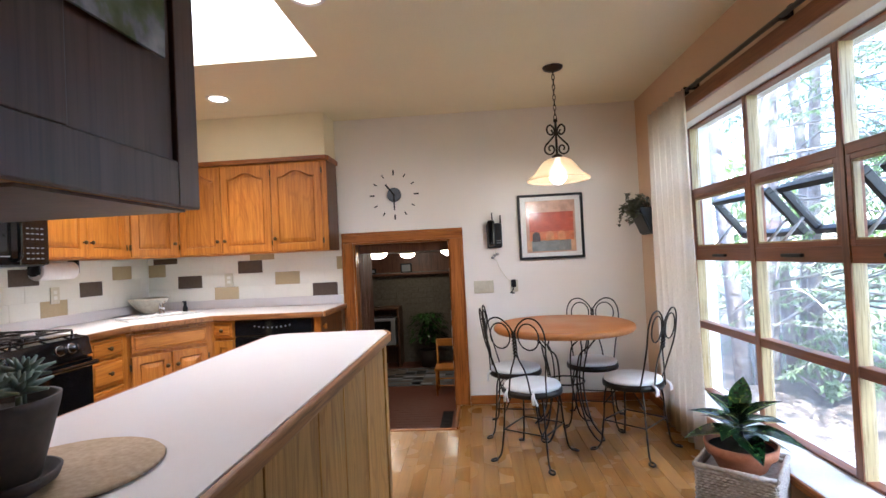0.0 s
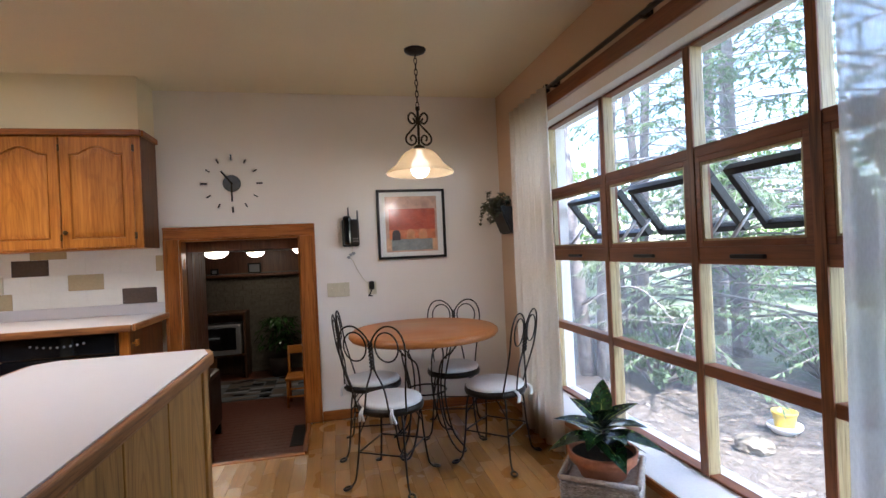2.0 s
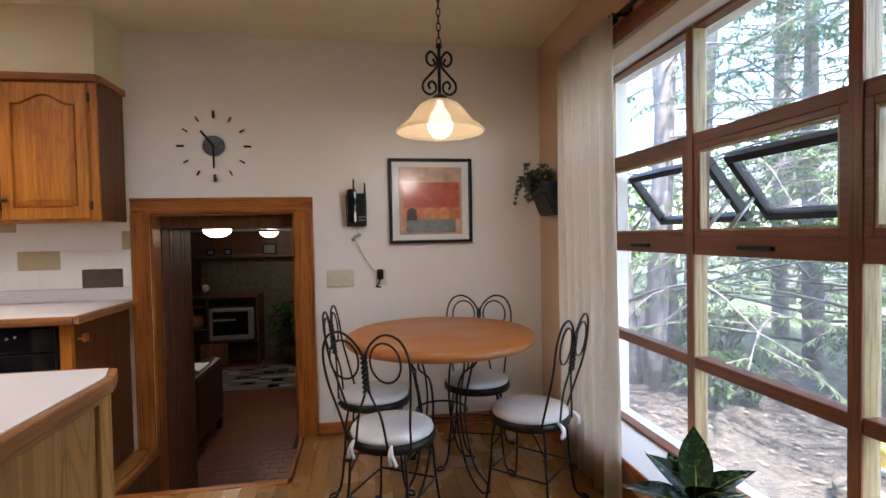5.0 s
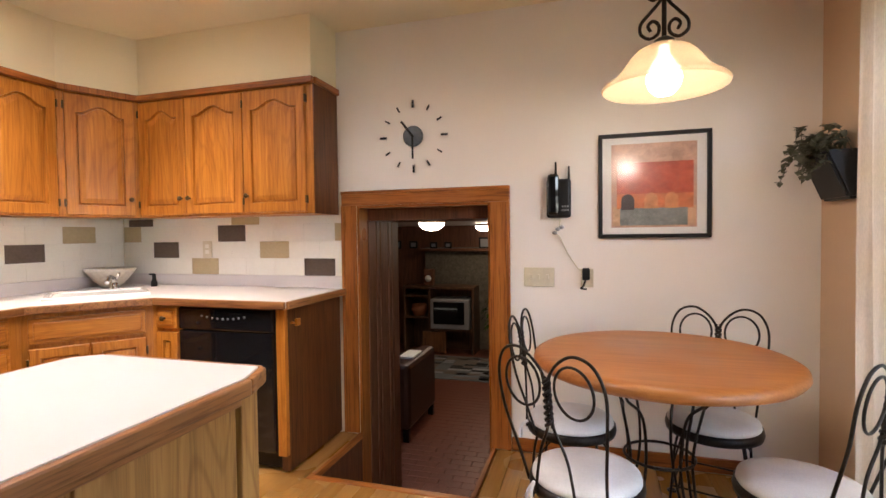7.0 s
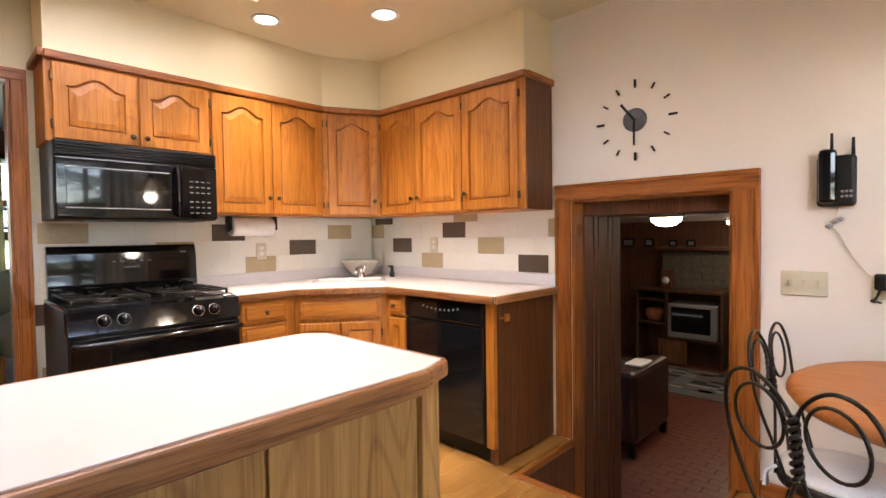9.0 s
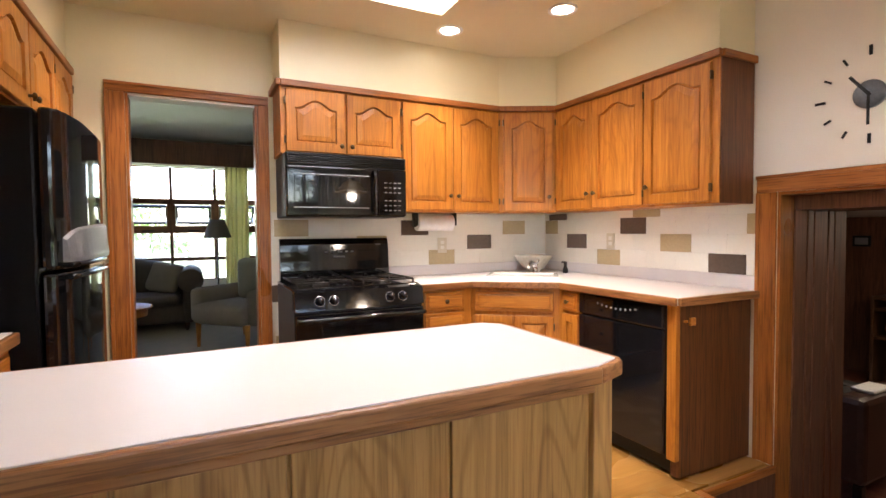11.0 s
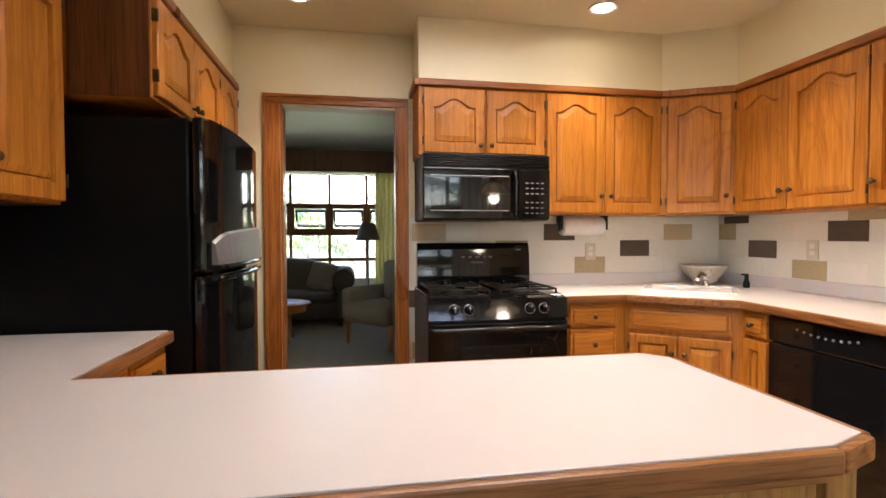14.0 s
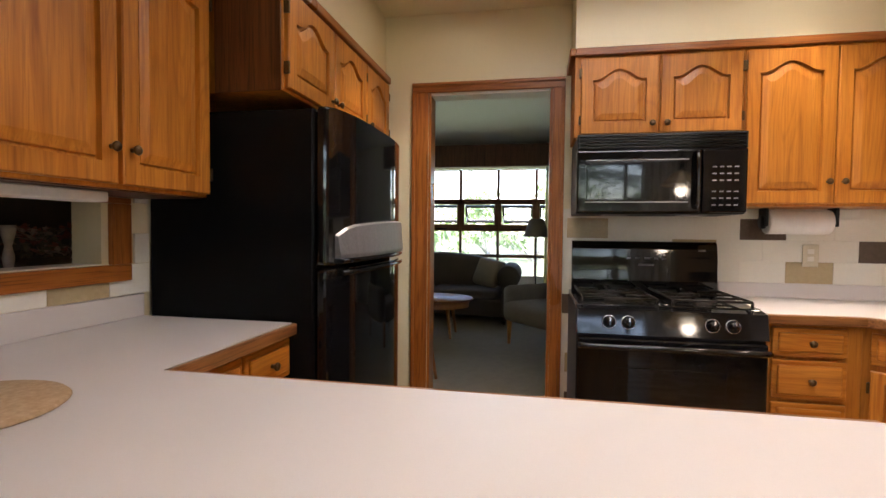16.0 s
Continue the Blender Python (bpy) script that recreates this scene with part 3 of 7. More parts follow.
nt.links.new(sx.outputs["X"], ab.inputs[0])
nt.links.new(ab.outputs[0], ad.inputs[0])
ad.inputs[1].default_value = 0.07
nt.links.new(patch, ad.inputs[2])
nt.links.new(mixc(nt, ramp(nt, ad.outputs[0], [(0.90, (0, 0, 0)), (1.0, (1, 1, 1))]), cm, cg), p.inputs["Base Color"])
bump(nt, p, chips, 0.8, 0.03)
structure("ground", bm, m, "mulch and grass outside the windows")
# unseen overhang added to stop high sun from entering the window
bm = bmesh.new()
box(bm, 1.975, -1.8, 2.62, 2.95, 4.9, 2.74)
structure("roof_eave", bm, M_WHITE, "unseen white eave added to keep high sun off the window")


# ---- windows ----
def awning(parent, x, y0, y1, z0, z1, tilt, out=1):
    """A dark metal sash hung at its top and pushed outwards, with two stays."""
    h, d = z1 - z0 - 0.05, 0.022
    hinge = Matrix.Translation((x, 0, z1 - 0.045)) @ Matrix.Rotation(-tilt * out, 4, "Y")
    b = bmesh.new()
    for a in ((y0 + 0.012, 0, y1 - 0.012, -0.032), (y0 + 0.012, -h + 0.032, y1 - 0.012, -h), (y0 + 0.012, -0.032, y0 + 0.044, -h + 0.032), (y1 - 0.044, -0.032, y1 - 0.012, -h + 0.032)):
        box(b, -d, a[0], a[3], d, a[2], a[1], 0.003, hinge)
    sash = part("sash", b, M_BLACKM, parent, "dark metal awning sash, open")
    b = bmesh.new()
    box(b, -0.002, y0 + 0.044, -h + 0.032, 0.002, y1 - 0.044, -0.032, 0, hinge)
    part("pane", b, M_GLASS, sash).visible_shadow = False
    b = bmesh.new()
    for y in (y0 + 0.03, y1 - 0.03):
        low = hinge @ Vector((0, y, -h * 0.62))
        tube(b, [(x, y, z0 + 0.03), tuple(low)], 0.009)
    part("stay", b, M_SILVER, sash, "silver metal stay")


def window(name, x, out, ys, zs, label, mull=0.040, deep=0.062, sill_z=None):
    """A grid of wooden mullions and rails with panes; the second row from the top holds open awning sashes."""
    ys = sorted(ys)
    th = thing(name, (x, (ys[0] + ys[-1]) / 2, zs[0]), label, "window", kind="structure")
    xs = sorted((x, x + out * deep))
    for i, y in enumerate(ys):
        b = bmesh.new()
        box(b, xs[0], y - mull / 2, zs[0], xs[1], y + mull / 2, zs[-1], 0.004)
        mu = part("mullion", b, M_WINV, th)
        # added strip keeps the unlit room face darker than the pale sides
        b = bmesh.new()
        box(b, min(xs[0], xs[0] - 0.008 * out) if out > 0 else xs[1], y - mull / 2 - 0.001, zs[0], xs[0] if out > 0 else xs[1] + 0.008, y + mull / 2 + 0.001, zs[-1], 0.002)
        part("cap_strip", b, M_WINU, mu, "red-brown wooden strip for the mullion's unlit room face")
    for k, z in enumerate(zs):
        t = 0.05 if 0 < k < len(zs) - 1 else 0.014
        t = 0.075 if k == 2 else t
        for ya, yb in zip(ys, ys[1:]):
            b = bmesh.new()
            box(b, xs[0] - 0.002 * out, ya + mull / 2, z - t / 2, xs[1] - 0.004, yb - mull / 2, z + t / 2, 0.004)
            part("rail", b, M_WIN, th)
    gx = x + out * deep * 0.75
    for ya, yb in zip(ys, ys[1:]):
        for k, (za, zb) in enumerate(zip(zs, zs[1:])):
            if k == 2:
                b = bmesh.new()
                for q in ((ya + mull / 2, za + 0.037, ya + mull / 2 + 0.03, zb - 0.025), (yb - mull / 2 - 0.03, za + 0.037, yb - mull / 2, zb - 0.025), (ya + mull / 2 + 0.03, za + 0.037, yb - mull / 2 - 0.03, za + 0.062), (ya + mull / 2 + 0.03, zb - 0.05, yb - mull / 2 - 0.03, zb - 0.025)):
                    box(b, min(x, x + out * 0.05) - 0.004, q[0], q[1], max(x, x + out * 0.05), q[2], q[3], 0.003)
                fr = part("screen_frame", b, M_WIN, th)
                b = bmesh.new()
                yi, yo, zi, zo = ya + mull / 2 + 0.03, yb - mull / 2 - 0.03, za + 0.062, zb - 0.05
                for q in ((yi, zi, yi + 0.009, zo), (yo - 0.009, zi, yo, zo), (yi + 0.009, zi, yo - 0.009, zi + 0.009), (yi + 0.009, zo - 0.009, yo - 0.009, zo)):
                    box(b, min(x, x + out * 0.03) - 0.001, q[0], q[1], max(x, x + out * 0.03), q[2], q[3], 0.002)
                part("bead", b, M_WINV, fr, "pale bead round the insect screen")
                awning(th, x + out * 0.124, ya + mull / 2 + 0.02, yb - mull / 2 - 0.02, za + 0.037, zb - 0.025, radians(38), out)
                b = bmesh.new()
                ym = (ya + yb) / 2
                box(b, x - out * 0.022, ym - 0.08, za - 0.012, x - out * 0.001, ym + 0.08, za + 0.006, 0.006)
                part("crank_handle", b, M_BLACKM, th, "dark crank handle")
                continue
            b = bmesh.new()
            box(b, gx - 0.002, ya + mull / 2, za + 0.02, gx + 0.002, yb - mull / 2, zb - 0.02)
            part("pane", b, M_GLASS, th).visible_shadow = False
    return th


window("window_1", 2.045, 1, [4.03, 3.275, 2.56, 1.985, 1.38], [0.230, 0.696, 1.194, 1.642, 2.112], "tall wood-framed window wall with open awning sashes")
bm = bmesh.new()
box(bm, 1.815, 1.352, 0.188, 2.19, 4.038, 0.222, 0.006)
structure("trim_window_ledge", bm, M_WHITE, "white painted window ledge")
bm = bmesh.new()
box(bm, 1.803, 1.352, 0.180, 1.8145, 4.038, 0.2235, 0.003)
structure("trim_ledge_edge", bm, M_CASEY, "brown wooden edge along the window ledge")
bm = bmesh.new()
box(bm, 1.97, 4.04, 0.1, 2.19, 4.16, 2.24)
box(bm, 1.97, 1.23, 0.1, 2.19, 1.35, 2.24)
box(bm, 1.97, 1.35, 2.12, 2.19, 4.04, 2.24)
box(bm, 1.97, 1.35, 0.1, 2.19, 4.04, 0.185)
structure("wall_window_box", bm, M_WHITE, "white lined recess of the window")
bm = bmesh.new()
box(bm, 1.822, 1.28, 2.12, 1.849, 4.11, 2.205, 0.005)
structure("trim_window_head", bm, M_WIN, "reddish wood trim over the window")
rod = thing("curtain_rod", (1.78, 2.9, 2.24), "dark metal curtain rod on brackets above the window", "curtain rod")
bm = bmesh.new()
tube(bm, [(1.80, 1.1, 2.222), (1.80, 3.46, 2.222)], 0.012, 8)
lathe(bm, [(0.0, -0.03), (0.022, -0.015), (0.022, 0.015), (0.0, 0.03)], 10, (1.80, 3.47, 2.222))
part("pole", bm, M_IRON, rod)
for y in (1.5, 2.52, 3.40):
    bm = bmesh.new()
    box(bm, 1.79, y - 0.01, 2.208, 1.848, y + 0.01, 2.222, 0.002)
    box(bm, 1.838, y - 0.015, 2.206, 1.849, y + 0.015, 2.27, 0.002)
    part("bracket", bm, M_IRON, rod)


def curtain(name, x, y0, y1, z0, z1, folds, amp, material, label, seed):
    rnd = random.Random(seed)
    ph = [rnd.uniform(0, 6.28) for _ in range(4)]
    b = bmesh.new()
    nu, nz = folds * 10, 14
    grid = []
    for j in range(nz + 1):
        t = j / nz
        row = []
        for i in range(nu + 1):
            u = i / nu
            a = amp * (0.55 + 0.45 * (1 - t))
            dx = a * math.sin(folds * 2 * math.pi * u + 0.6 * math.sin(3 * t + ph[0]) + 0.8 * math.sin(5 * u + ph[1])) + 0.3 * a * math.sin(folds * 4.3 * math.pi * u + ph[2])
            yy = y0 + (y1 - y0) * (u + 0.012 * math.sin(4 * t + 9 * u + ph[3]))
            row.append(b.verts.new((x + dx, yy, z0 + (z1 - z0) * t)))
        grid.append(row)
    for ra, rb in zip(grid, grid[1:]):
        for i in range(nu):
            fc = b.faces.new((ra[i], ra[i + 1], rb[i + 1], rb[i]))
            fc.smooth = True
    ob = solid(name, b, material, label, "curtain", "window curtains", smooth=True)
    md = ob.modifiers.new("cloth", "SOLIDIFY")
    md.thickness = 0.0015
    return ob


curtain("curtain", 1.765, 3.40, 4.02, 0.02, 2.225, 6, 0.028, M_SHEER, "cream sheer curtain hanging in folds to the floor", 3)
curtain("curtain", 1.765, 1.16, 1.69, 0.02, 2.225, 5, 0.025, M_SHEERW, "white sheer curtain drawn to the side of the window", 5)

window("window_2", -7.30, -1, [2.78, 2.16, 1.58, 0.99, 0.40, -0.20, -0.6], [0.55, 0.86, 1.28, 1.72, 2.20], "wide living room window with open awning sashes")
bm = bmesh.new()
box(bm, -7.3, -0.9, 2.22, -7.1, 3.2, 2.56, 0.01)
structure("trim_valance", bm, M_WALNUT, "dark wooden valance over the living room window")
curtain("curtain", -7.12, 2.29, 2.62, 0.03, 2.22, 5, 0.04, M_LRCURT, "pale yellow curtain beside the living room window", 8)

# ---- recessed ceiling lights ----
for i, (x, y) in enumerate(CANS):
    th = thing("ceiling_light", (x, y, CEIL), "recessed ceiling light with a white trim ring, lit", "light", "recessed ceiling lights")
    bm = bmesh.new()
    lathe(bm, [(0.058, -0.002), (0.075, -0.012), (0.085, -0.006), (0.085, -0.0005)], 24, (x, y, CEIL))
    part("trim_ring", bm, M_WHITE, th)
    bm = bmesh.new()
    lathe(bm, [(0.0, -0.004), (0.03, -0.012), (0.058, -0.004)], 24, (x, y, CEIL))
    part("lens", bm, M_CANGLOW, th)
    lamp("can_lamp", "AREA", 0.40 if i < 3 else 0.65, WARM, Matrix.Translation((x, y, CEIL - 0.02)), 0.10, spread=84 if i < 3 else 130)


# ---- cabinet fronts ----
def arch(u, rise):
    """Height of a cathedral arch at u from -1 to 1."""
    a = abs(u)
    return rise * (0 if a > 0.82 else (0.5 + 0.5 * math.cos(math.pi * a / 0.82)) ** 0.8)


def door_mesh(w, h, arched=True, stile=0.055, rail=0.058):
    """A raised-panel door front 20 mm thick, local x right, y into the wall, z up."""
    b = bmesh.new()
    n = 14
    rise = min(0.05, 0.16 * w) if arched else 0.0
    top = h - rail - rise
    xs = [stile + (w - 2 * stile) * i / n for i in range(n + 1)]

    def loop(inset, y):
        pts = [(stile + inset, y, rail + inset), (w - stile - inset, y, rail + inset)]
        for i in range(n, -1, -1):
            u = 2 * i / n - 1
            pts.append((w / 2 + u * (w / 2 - stile - inset), y, top - inset + arch(u, rise)))
        return [b.verts.new(p) for p in pts]

    e = 0.004
    outer0 = [b.verts.new(p) for p in ((e, -0.02, e), (w - e, -0.02, e))]
    outer_top = [b.verts.new((e + (w - 2 * e) * i / n, -0.02, h - e)) for i in range(n, -1, -1)]
    outer = outer0 + outer_top
    l0, l1, l2, lm, l3 = loop(0, -0.02), loop(0.0025, -0.004), loop(0.0095, -0.003), loop(0.0125, -0.0115), loop(0.042, -0.0185)
    for A, B in ((outer, l0), (l0, l1), (l1, l2), (l2, lm), (lm, l3)):
        k = len(A)
        for i in range(k):
            b.faces.new((A[i], A[(i + 1) % k], B[(i + 1) % k], B[i]))
    b.faces.new(l3)
    rim = [b.verts.new(p) for p in ((0, -0.016, 0), (w, -0.016, 0))] + [b.verts.new((w * i / n, -0.016, h)) for i in range(n, -1, -1)]
    back = [b.verts.new((v.co.x, 0, v.co.z)) for v in rim]
    for A, B in ((rim, outer), (back, rim)):
        k = len(A)
        for i in range(k):
            b.faces.new((A[i], A[(i + 1) % k], B[(i + 1) % k], B[i]))
    b.faces.new(list(reversed(back)))
    return b


def knob_mesh(x, z, m):
    b = bmesh.new()
    lathe(b, [(0.007, 0), (0.006, 0.012), (0.013, 0.016), (0.015, 0.022), (0.010, 0.028), (0.0, 0.030)], 12)
    b.transform(m @ Matrix.Translation((x, -0.02, z)) @ Matrix.Rotation(radians(90), 4, "X"))
    return b


def add_door(th, m, x0, x1, z0, z1, knob, arched=True, hinge=True, small=False, wood_mat=None):
    b = door_mesh(x1 - x0, z1 - z0, arched, 0.045 if small else 0.055, 0.045 if small else 0.058)
    b.transform(m @ Matrix.Translation((x0, 0, z0)))
    d = part("door", b, wood_mat or M_OAK, th)
    kx = {"l": x0 + 0.028, "r": x1 - 0.028, "c": (x0 + x1) / 2}[knob[0]]
    kz = {"b": z0 + 0.10, "t": z1 - 0.09, "m": (z0 + z1) / 2, "B": z0 + 0.045}[knob[1]]
    part("knob", knob_mesh(kx, kz, m), M_BRONZE, d, "antique brass knob")
    if hinge and knob[0] in "lr":
        hx = x1 + 0.004 if knob[0] == "l" else x0 - 0.004
        for z in (z0 + 0.07, z1 - 0.07):
            b = bmesh.new()
            box(b, hx - 0.005, -0.024, z - 0.022, hx + 0.005, -0.002, z + 0.022, 0.002, m)
            part("hinge", b, M_BRONZE, d)


def add_drawer(th, m, x0, x1, z0, z1):
    b = bmesh.new()
    box(b, x0, -0.02, z0, x1, -0.001, z1, 0.006, m)
    box(b, x0 + 0.020, -0.029, z0 + 0.020, x1 - 0.020, -0.019, z1 - 0.020, 0.008, m)
    d = part("drawer_front", b, M_OAKX if abs(m[0][0]) > 0.95 else M_OAKY if abs(m[0][0]) < 0.3 else M_OAKC, th)
    part("knob", knob_mesh((x0 + x1) / 2, (z0 + z1) / 2, m @ Matrix.Translation((0, -0.009, 0))), M_BRONZE, d, "antique brass knob")


def cabinet(name, origin, n, w, h, d, label, body=None, group="", toe=False):
    m = face_frame(origin, n)
    th = thing(name, origin, label, "cabinet", group)
    b = bmesh.new()
    if toe:
        box(b, 0, 0, 0.10, w, d, h, 0.002, m)
        box(b, 0.01, 0.06, 0, w - 0.01, d, 0.10, 0, m)
    else:
        box(b, 0, 0, 0, w, d, h, 0.002, m)
    part("body", b, body or M_OAK, th)
    return th, m


UB, UT, DT = 1.372, 2.116, 2.100      # underside and top of the wall cabinets, top of their doors
WX, NY = -2.195, 4.285
# north run
th, m = cabinet("wall_cabinet", (-2.0, NY, UB), (0, -1, 0), 1.265, UT - UB + 0.03, 0.275, "honey oak wall cabinet with three arched doors above the tiled counter", group="wall cabinets")
for x0, x1, k in ((0.012, 0.372, "rb"), (0.378, 0.795, "lb"), (0.803, 1.222, "lb")):
    add_door(th, m, x0, x1, 0.012, DT - UB, k)
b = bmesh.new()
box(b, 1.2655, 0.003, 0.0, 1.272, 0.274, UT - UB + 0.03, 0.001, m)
part("end_panel", b, M_OAKD, th, "oak end panel, its colour darkened as a shaded side")
# corner
cn = Vector((4.285 - 3.905, -(2.195 - 2.0), 0)).normalized()
L = math.hypot(0.195, 0.38)
th, m = cabinet("wall_cabinet", (WX, 3.905, UB), cn, L, UT - UB + 0.03, 0.20, "narrow oak corner wall cabinet with one arched door", group="wall cabinets")
add_door(th, m, 0.035, L - 0.035, 0.012, DT - UB, "rb")
# west run
th, m = cabinet("wall_cabinet", (WX, 3.128, UB), (1, 0, 0), 0.777, UT - UB + 0.03, 0.288, "honey oak wall cabinet with two arched doors beside the microwave", group="wall cabinets")
for x0, x1, k in ((0.008, 0.384, "rb"), (0.390, 0.765, "lb")):
    add_door(th, m, x0, x1, 0.012, DT - UB, k)
th, m = cabinet("wall_cabinet", (WX, 2.355, 1.715), (1, 0, 0), 0.772, UT - 1.715 + 0.03, 0.288, "short honey oak wall cabinet above the microwave", group="wall cabinets")
for x0, x1, k in ((0.030, 0.392, "rB"), (0.402, 0.764, "lB")):
    add_door(th, m, x0, x1, 0.012, DT - 1.715, k)
# south run
UBS = UB - 0.022
th, m = cabinet("wall_cabinet", (0.058, 1.015, UBS), (0, 1, 0), 1.263, UT - UBS + 0.03, 0.298, "honey oak wall cabinet with arched doors over the pass-through", group="wall cabinets")
for x0, x1, k in ((0.02, 0.435, "rb"), (0.44, 0.868, "rb"), (0.884, 1.258, "lb")):
    add_door(th, m, x0, x1, 0.012, DT - UBS, k)
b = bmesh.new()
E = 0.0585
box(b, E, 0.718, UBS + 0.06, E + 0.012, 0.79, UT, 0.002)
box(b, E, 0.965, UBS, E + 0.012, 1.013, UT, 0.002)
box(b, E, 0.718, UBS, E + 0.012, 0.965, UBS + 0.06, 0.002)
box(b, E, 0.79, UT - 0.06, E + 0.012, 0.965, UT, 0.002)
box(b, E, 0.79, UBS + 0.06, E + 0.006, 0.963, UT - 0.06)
part("end_panel", b, M_DIMWOOD, th, "framed end panel, its oak coloured dull as in shade")
# added dark sheet stands for the shade below the cabinet
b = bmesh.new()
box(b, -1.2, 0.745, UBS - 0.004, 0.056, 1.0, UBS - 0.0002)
part("bottom_panel", b, M_DIMWOOD, th, "thin sheet coloured dark for the shade under the cabinet")
th, m = cabinet("wall_cabinet", (-1.252, 1.285, 1.735), (0, 1, 0), 1.23, UT - 1.735 + 0.03, 0.565, "short oak wall cabinet with three doors above the fridge", group="wall cabinets")
for x0, x1, k in ((0.012, 0.412, "rB"), (0.42, 0.82, "lB"), (0.828, 1.21, "lB")):
    add_door(th, m, x0, x1, 0.012, DT - 1.735, k)
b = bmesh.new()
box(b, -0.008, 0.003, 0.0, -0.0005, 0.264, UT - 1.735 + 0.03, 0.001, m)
part("end_panel", b, M_OAKD, th, "oak end panel, its colour darkened as a shaded side")

# crown strips between cabinets and soffit
for k, (a, c, mm) in enumerate((((-2.02, NY - 0.028, -0.722, NY), None, M_CASEX), ((-2.485, 2.328, -2.167, 2.355), None, M_CASEX), ((WX, 2.355, WX + 0.028, 3.90), None, M_CASEY), ((-0.735, NY, -0.712, 4.567), None, M_CASEY), ((-2.485, 1.285, -1.24, 1.31), None, M_CASEX), ((-1.255, 1.015, 0.075, 1.04), None, M_CASEX))):
    bm = bmesh.new()
    box(bm, a[0], a[1], UT - 0.004, a[2], a[3], CABTOP + 0.004, 0.006)
    structure("trim_crown", bm, mm, "dark oak moulding along the cabinet tops")
bm = bmesh.new()
m = face_frame((WX, 3.905, 0), cn)
box(bm, -0.01, -0.026, UT - 0.004, L + 0.01, 0, CABTOP + 0.004, 0.006, m)
structure("trim_crown", bm, M_CASE, "dark oak moulding along the cabinet tops")

# ---- base cabinets and counters ----
CT = 0.911
# west drawers
th, m = cabinet("base_cabinet", (-1.905, 3.135, 0), (1, 0, 0), 0.36, CT - 0.04, 0.57, "honey oak base cabinet with a stack of drawers", group="base cabinets", toe=True)
for z0, z1 in ((0.735, 0.855), (0.555, 0.72), (0.375, 0.54), (0.14, 0.36)):
    add_drawer(th, m, 0.02, 0.30, z0, z1)
# diagonal sink cabinet
sn = Vector((0.44, -0.35, 0)).normalized()
SL = math.hypot(0.35, 0.44)
th, m = cabinet("base_cabinet", (-1.925, 3.505, 0), sn, SL, CT - 0.04, 0.25, "honey oak corner sink cabinet with two doors", group="base cabinets", toe=True)
b = bmesh.new()
box(b, 0.03, -0.02, 0.715, SL - 0.03, -0.001, 0.845, 0.006, m)
box(b, 0.05, -0.029, 0.735, SL - 0.05, -0.019, 0.825, 0.008, m)
part("drawer_front", b, M_OAKC, th)
for x0, x1, k in ((0.03, SL / 2 - 0.005, "rt"), (SL / 2 + 0.005, SL - 0.03, "lt")):
    add_door(th, m, x0, x1, 0.13, 0.69, k, arched=False, small=True)
# narrow unit
th, m = cabinet("base_cabinet", (-1.575, 3.972, 0), (0, -1, 0), 0.18, CT - 0.04, 0.58, "narrow oak base cabinet with a drawer and a door", group="base cabinets", toe=True)
b = bmesh.new()
prism(b, [(-1.606, 3.908), (-1.572, 3.951), (-1.552, 3.964), (-1.552, 3.9715), (-1.606, 3.9715)], 0.10, CT - 0.042)
part("filler_stile", b, M_OAK, th)
add_drawer(th, m, 0.02, 0.165, 0.735, 0.855)
add_door(th, m, 0.02, 0.165, 0.13, 0.715, "cm", arched=False, small=True)
# end panel beside the dishwasher, its side shade put into the wood colour
th = thing("base_end_panel", (-0.74, 4.27, 0), "oak end panel beside the dishwasher, its colour darkened as a shaded side", "cabinet")
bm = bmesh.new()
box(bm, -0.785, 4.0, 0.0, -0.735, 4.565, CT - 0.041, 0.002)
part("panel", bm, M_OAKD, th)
bm = bmesh.new()
box(bm, -0.785, 3.968, 0.09, -0.733, 3.999, CT - 0.041, 0.003)
part("stile", bm, M_OAK, th)
bm = bmesh.new()
box(bm, -0.7345, 4.06, 0.76, -0.72, 4.10, 0.80, 0.004)
lathe(bm, [(0.0, 0), (0.012, 0), (0.010, 0.01), (0, 0.012)], 10, (-0.727, 4.03, 0.78))
part("bracket", bm, M_OAKX, th)

# dishwasher
th = thing("dishwasher", (-1.09, 3.97, 0), "black built-in dishwasher with a row of buttons", "dishwasher")
m = face_frame((-1.395, 3.975, 0), (0, -1, 0))
bm = bmesh.new()
box(bm, 0.004, 0.0, 0.10, 0.606, 0.57, CT - 0.045, 0.003, m)
part("body", bm, M_BLACKM, th)
bm = bmesh.new()
box(bm, 0.006, -0.028, 0.11, 0.604, -0.001, 0.735, 0.006, m)
part("door", bm, M_BLACK, th)
bm = bmesh.new()
box(bm, 0.006, -0.03, 0.74, 0.604, -0.001, 0.862, 0.008, m)
panel = part("control_panel", bm, M_BLACK, th)
for i in range(9):
    bm = bmesh.new()
    lathe(bm, [(0.006, 0), (0.006, 0.003), (0, 0.004)], 10)
    u = (i - 4) / 4
    bm.transform(m @ Matrix.Translation((0.30 + 0.034 * (i - 4), -0.03, 0.818 - 0.014 * (1 - u * u))) @ Matrix.Rotation(radians(90), 4, "X"))
    part("button", bm, M_GREYTXT, panel, "grey button")
bm = bmesh.new()
box(bm, 0.01, 0.05, 0.0, 0.60, 0.1, 0.10, 0, m)
part("kick_plate", bm, M_BLACKM, th)


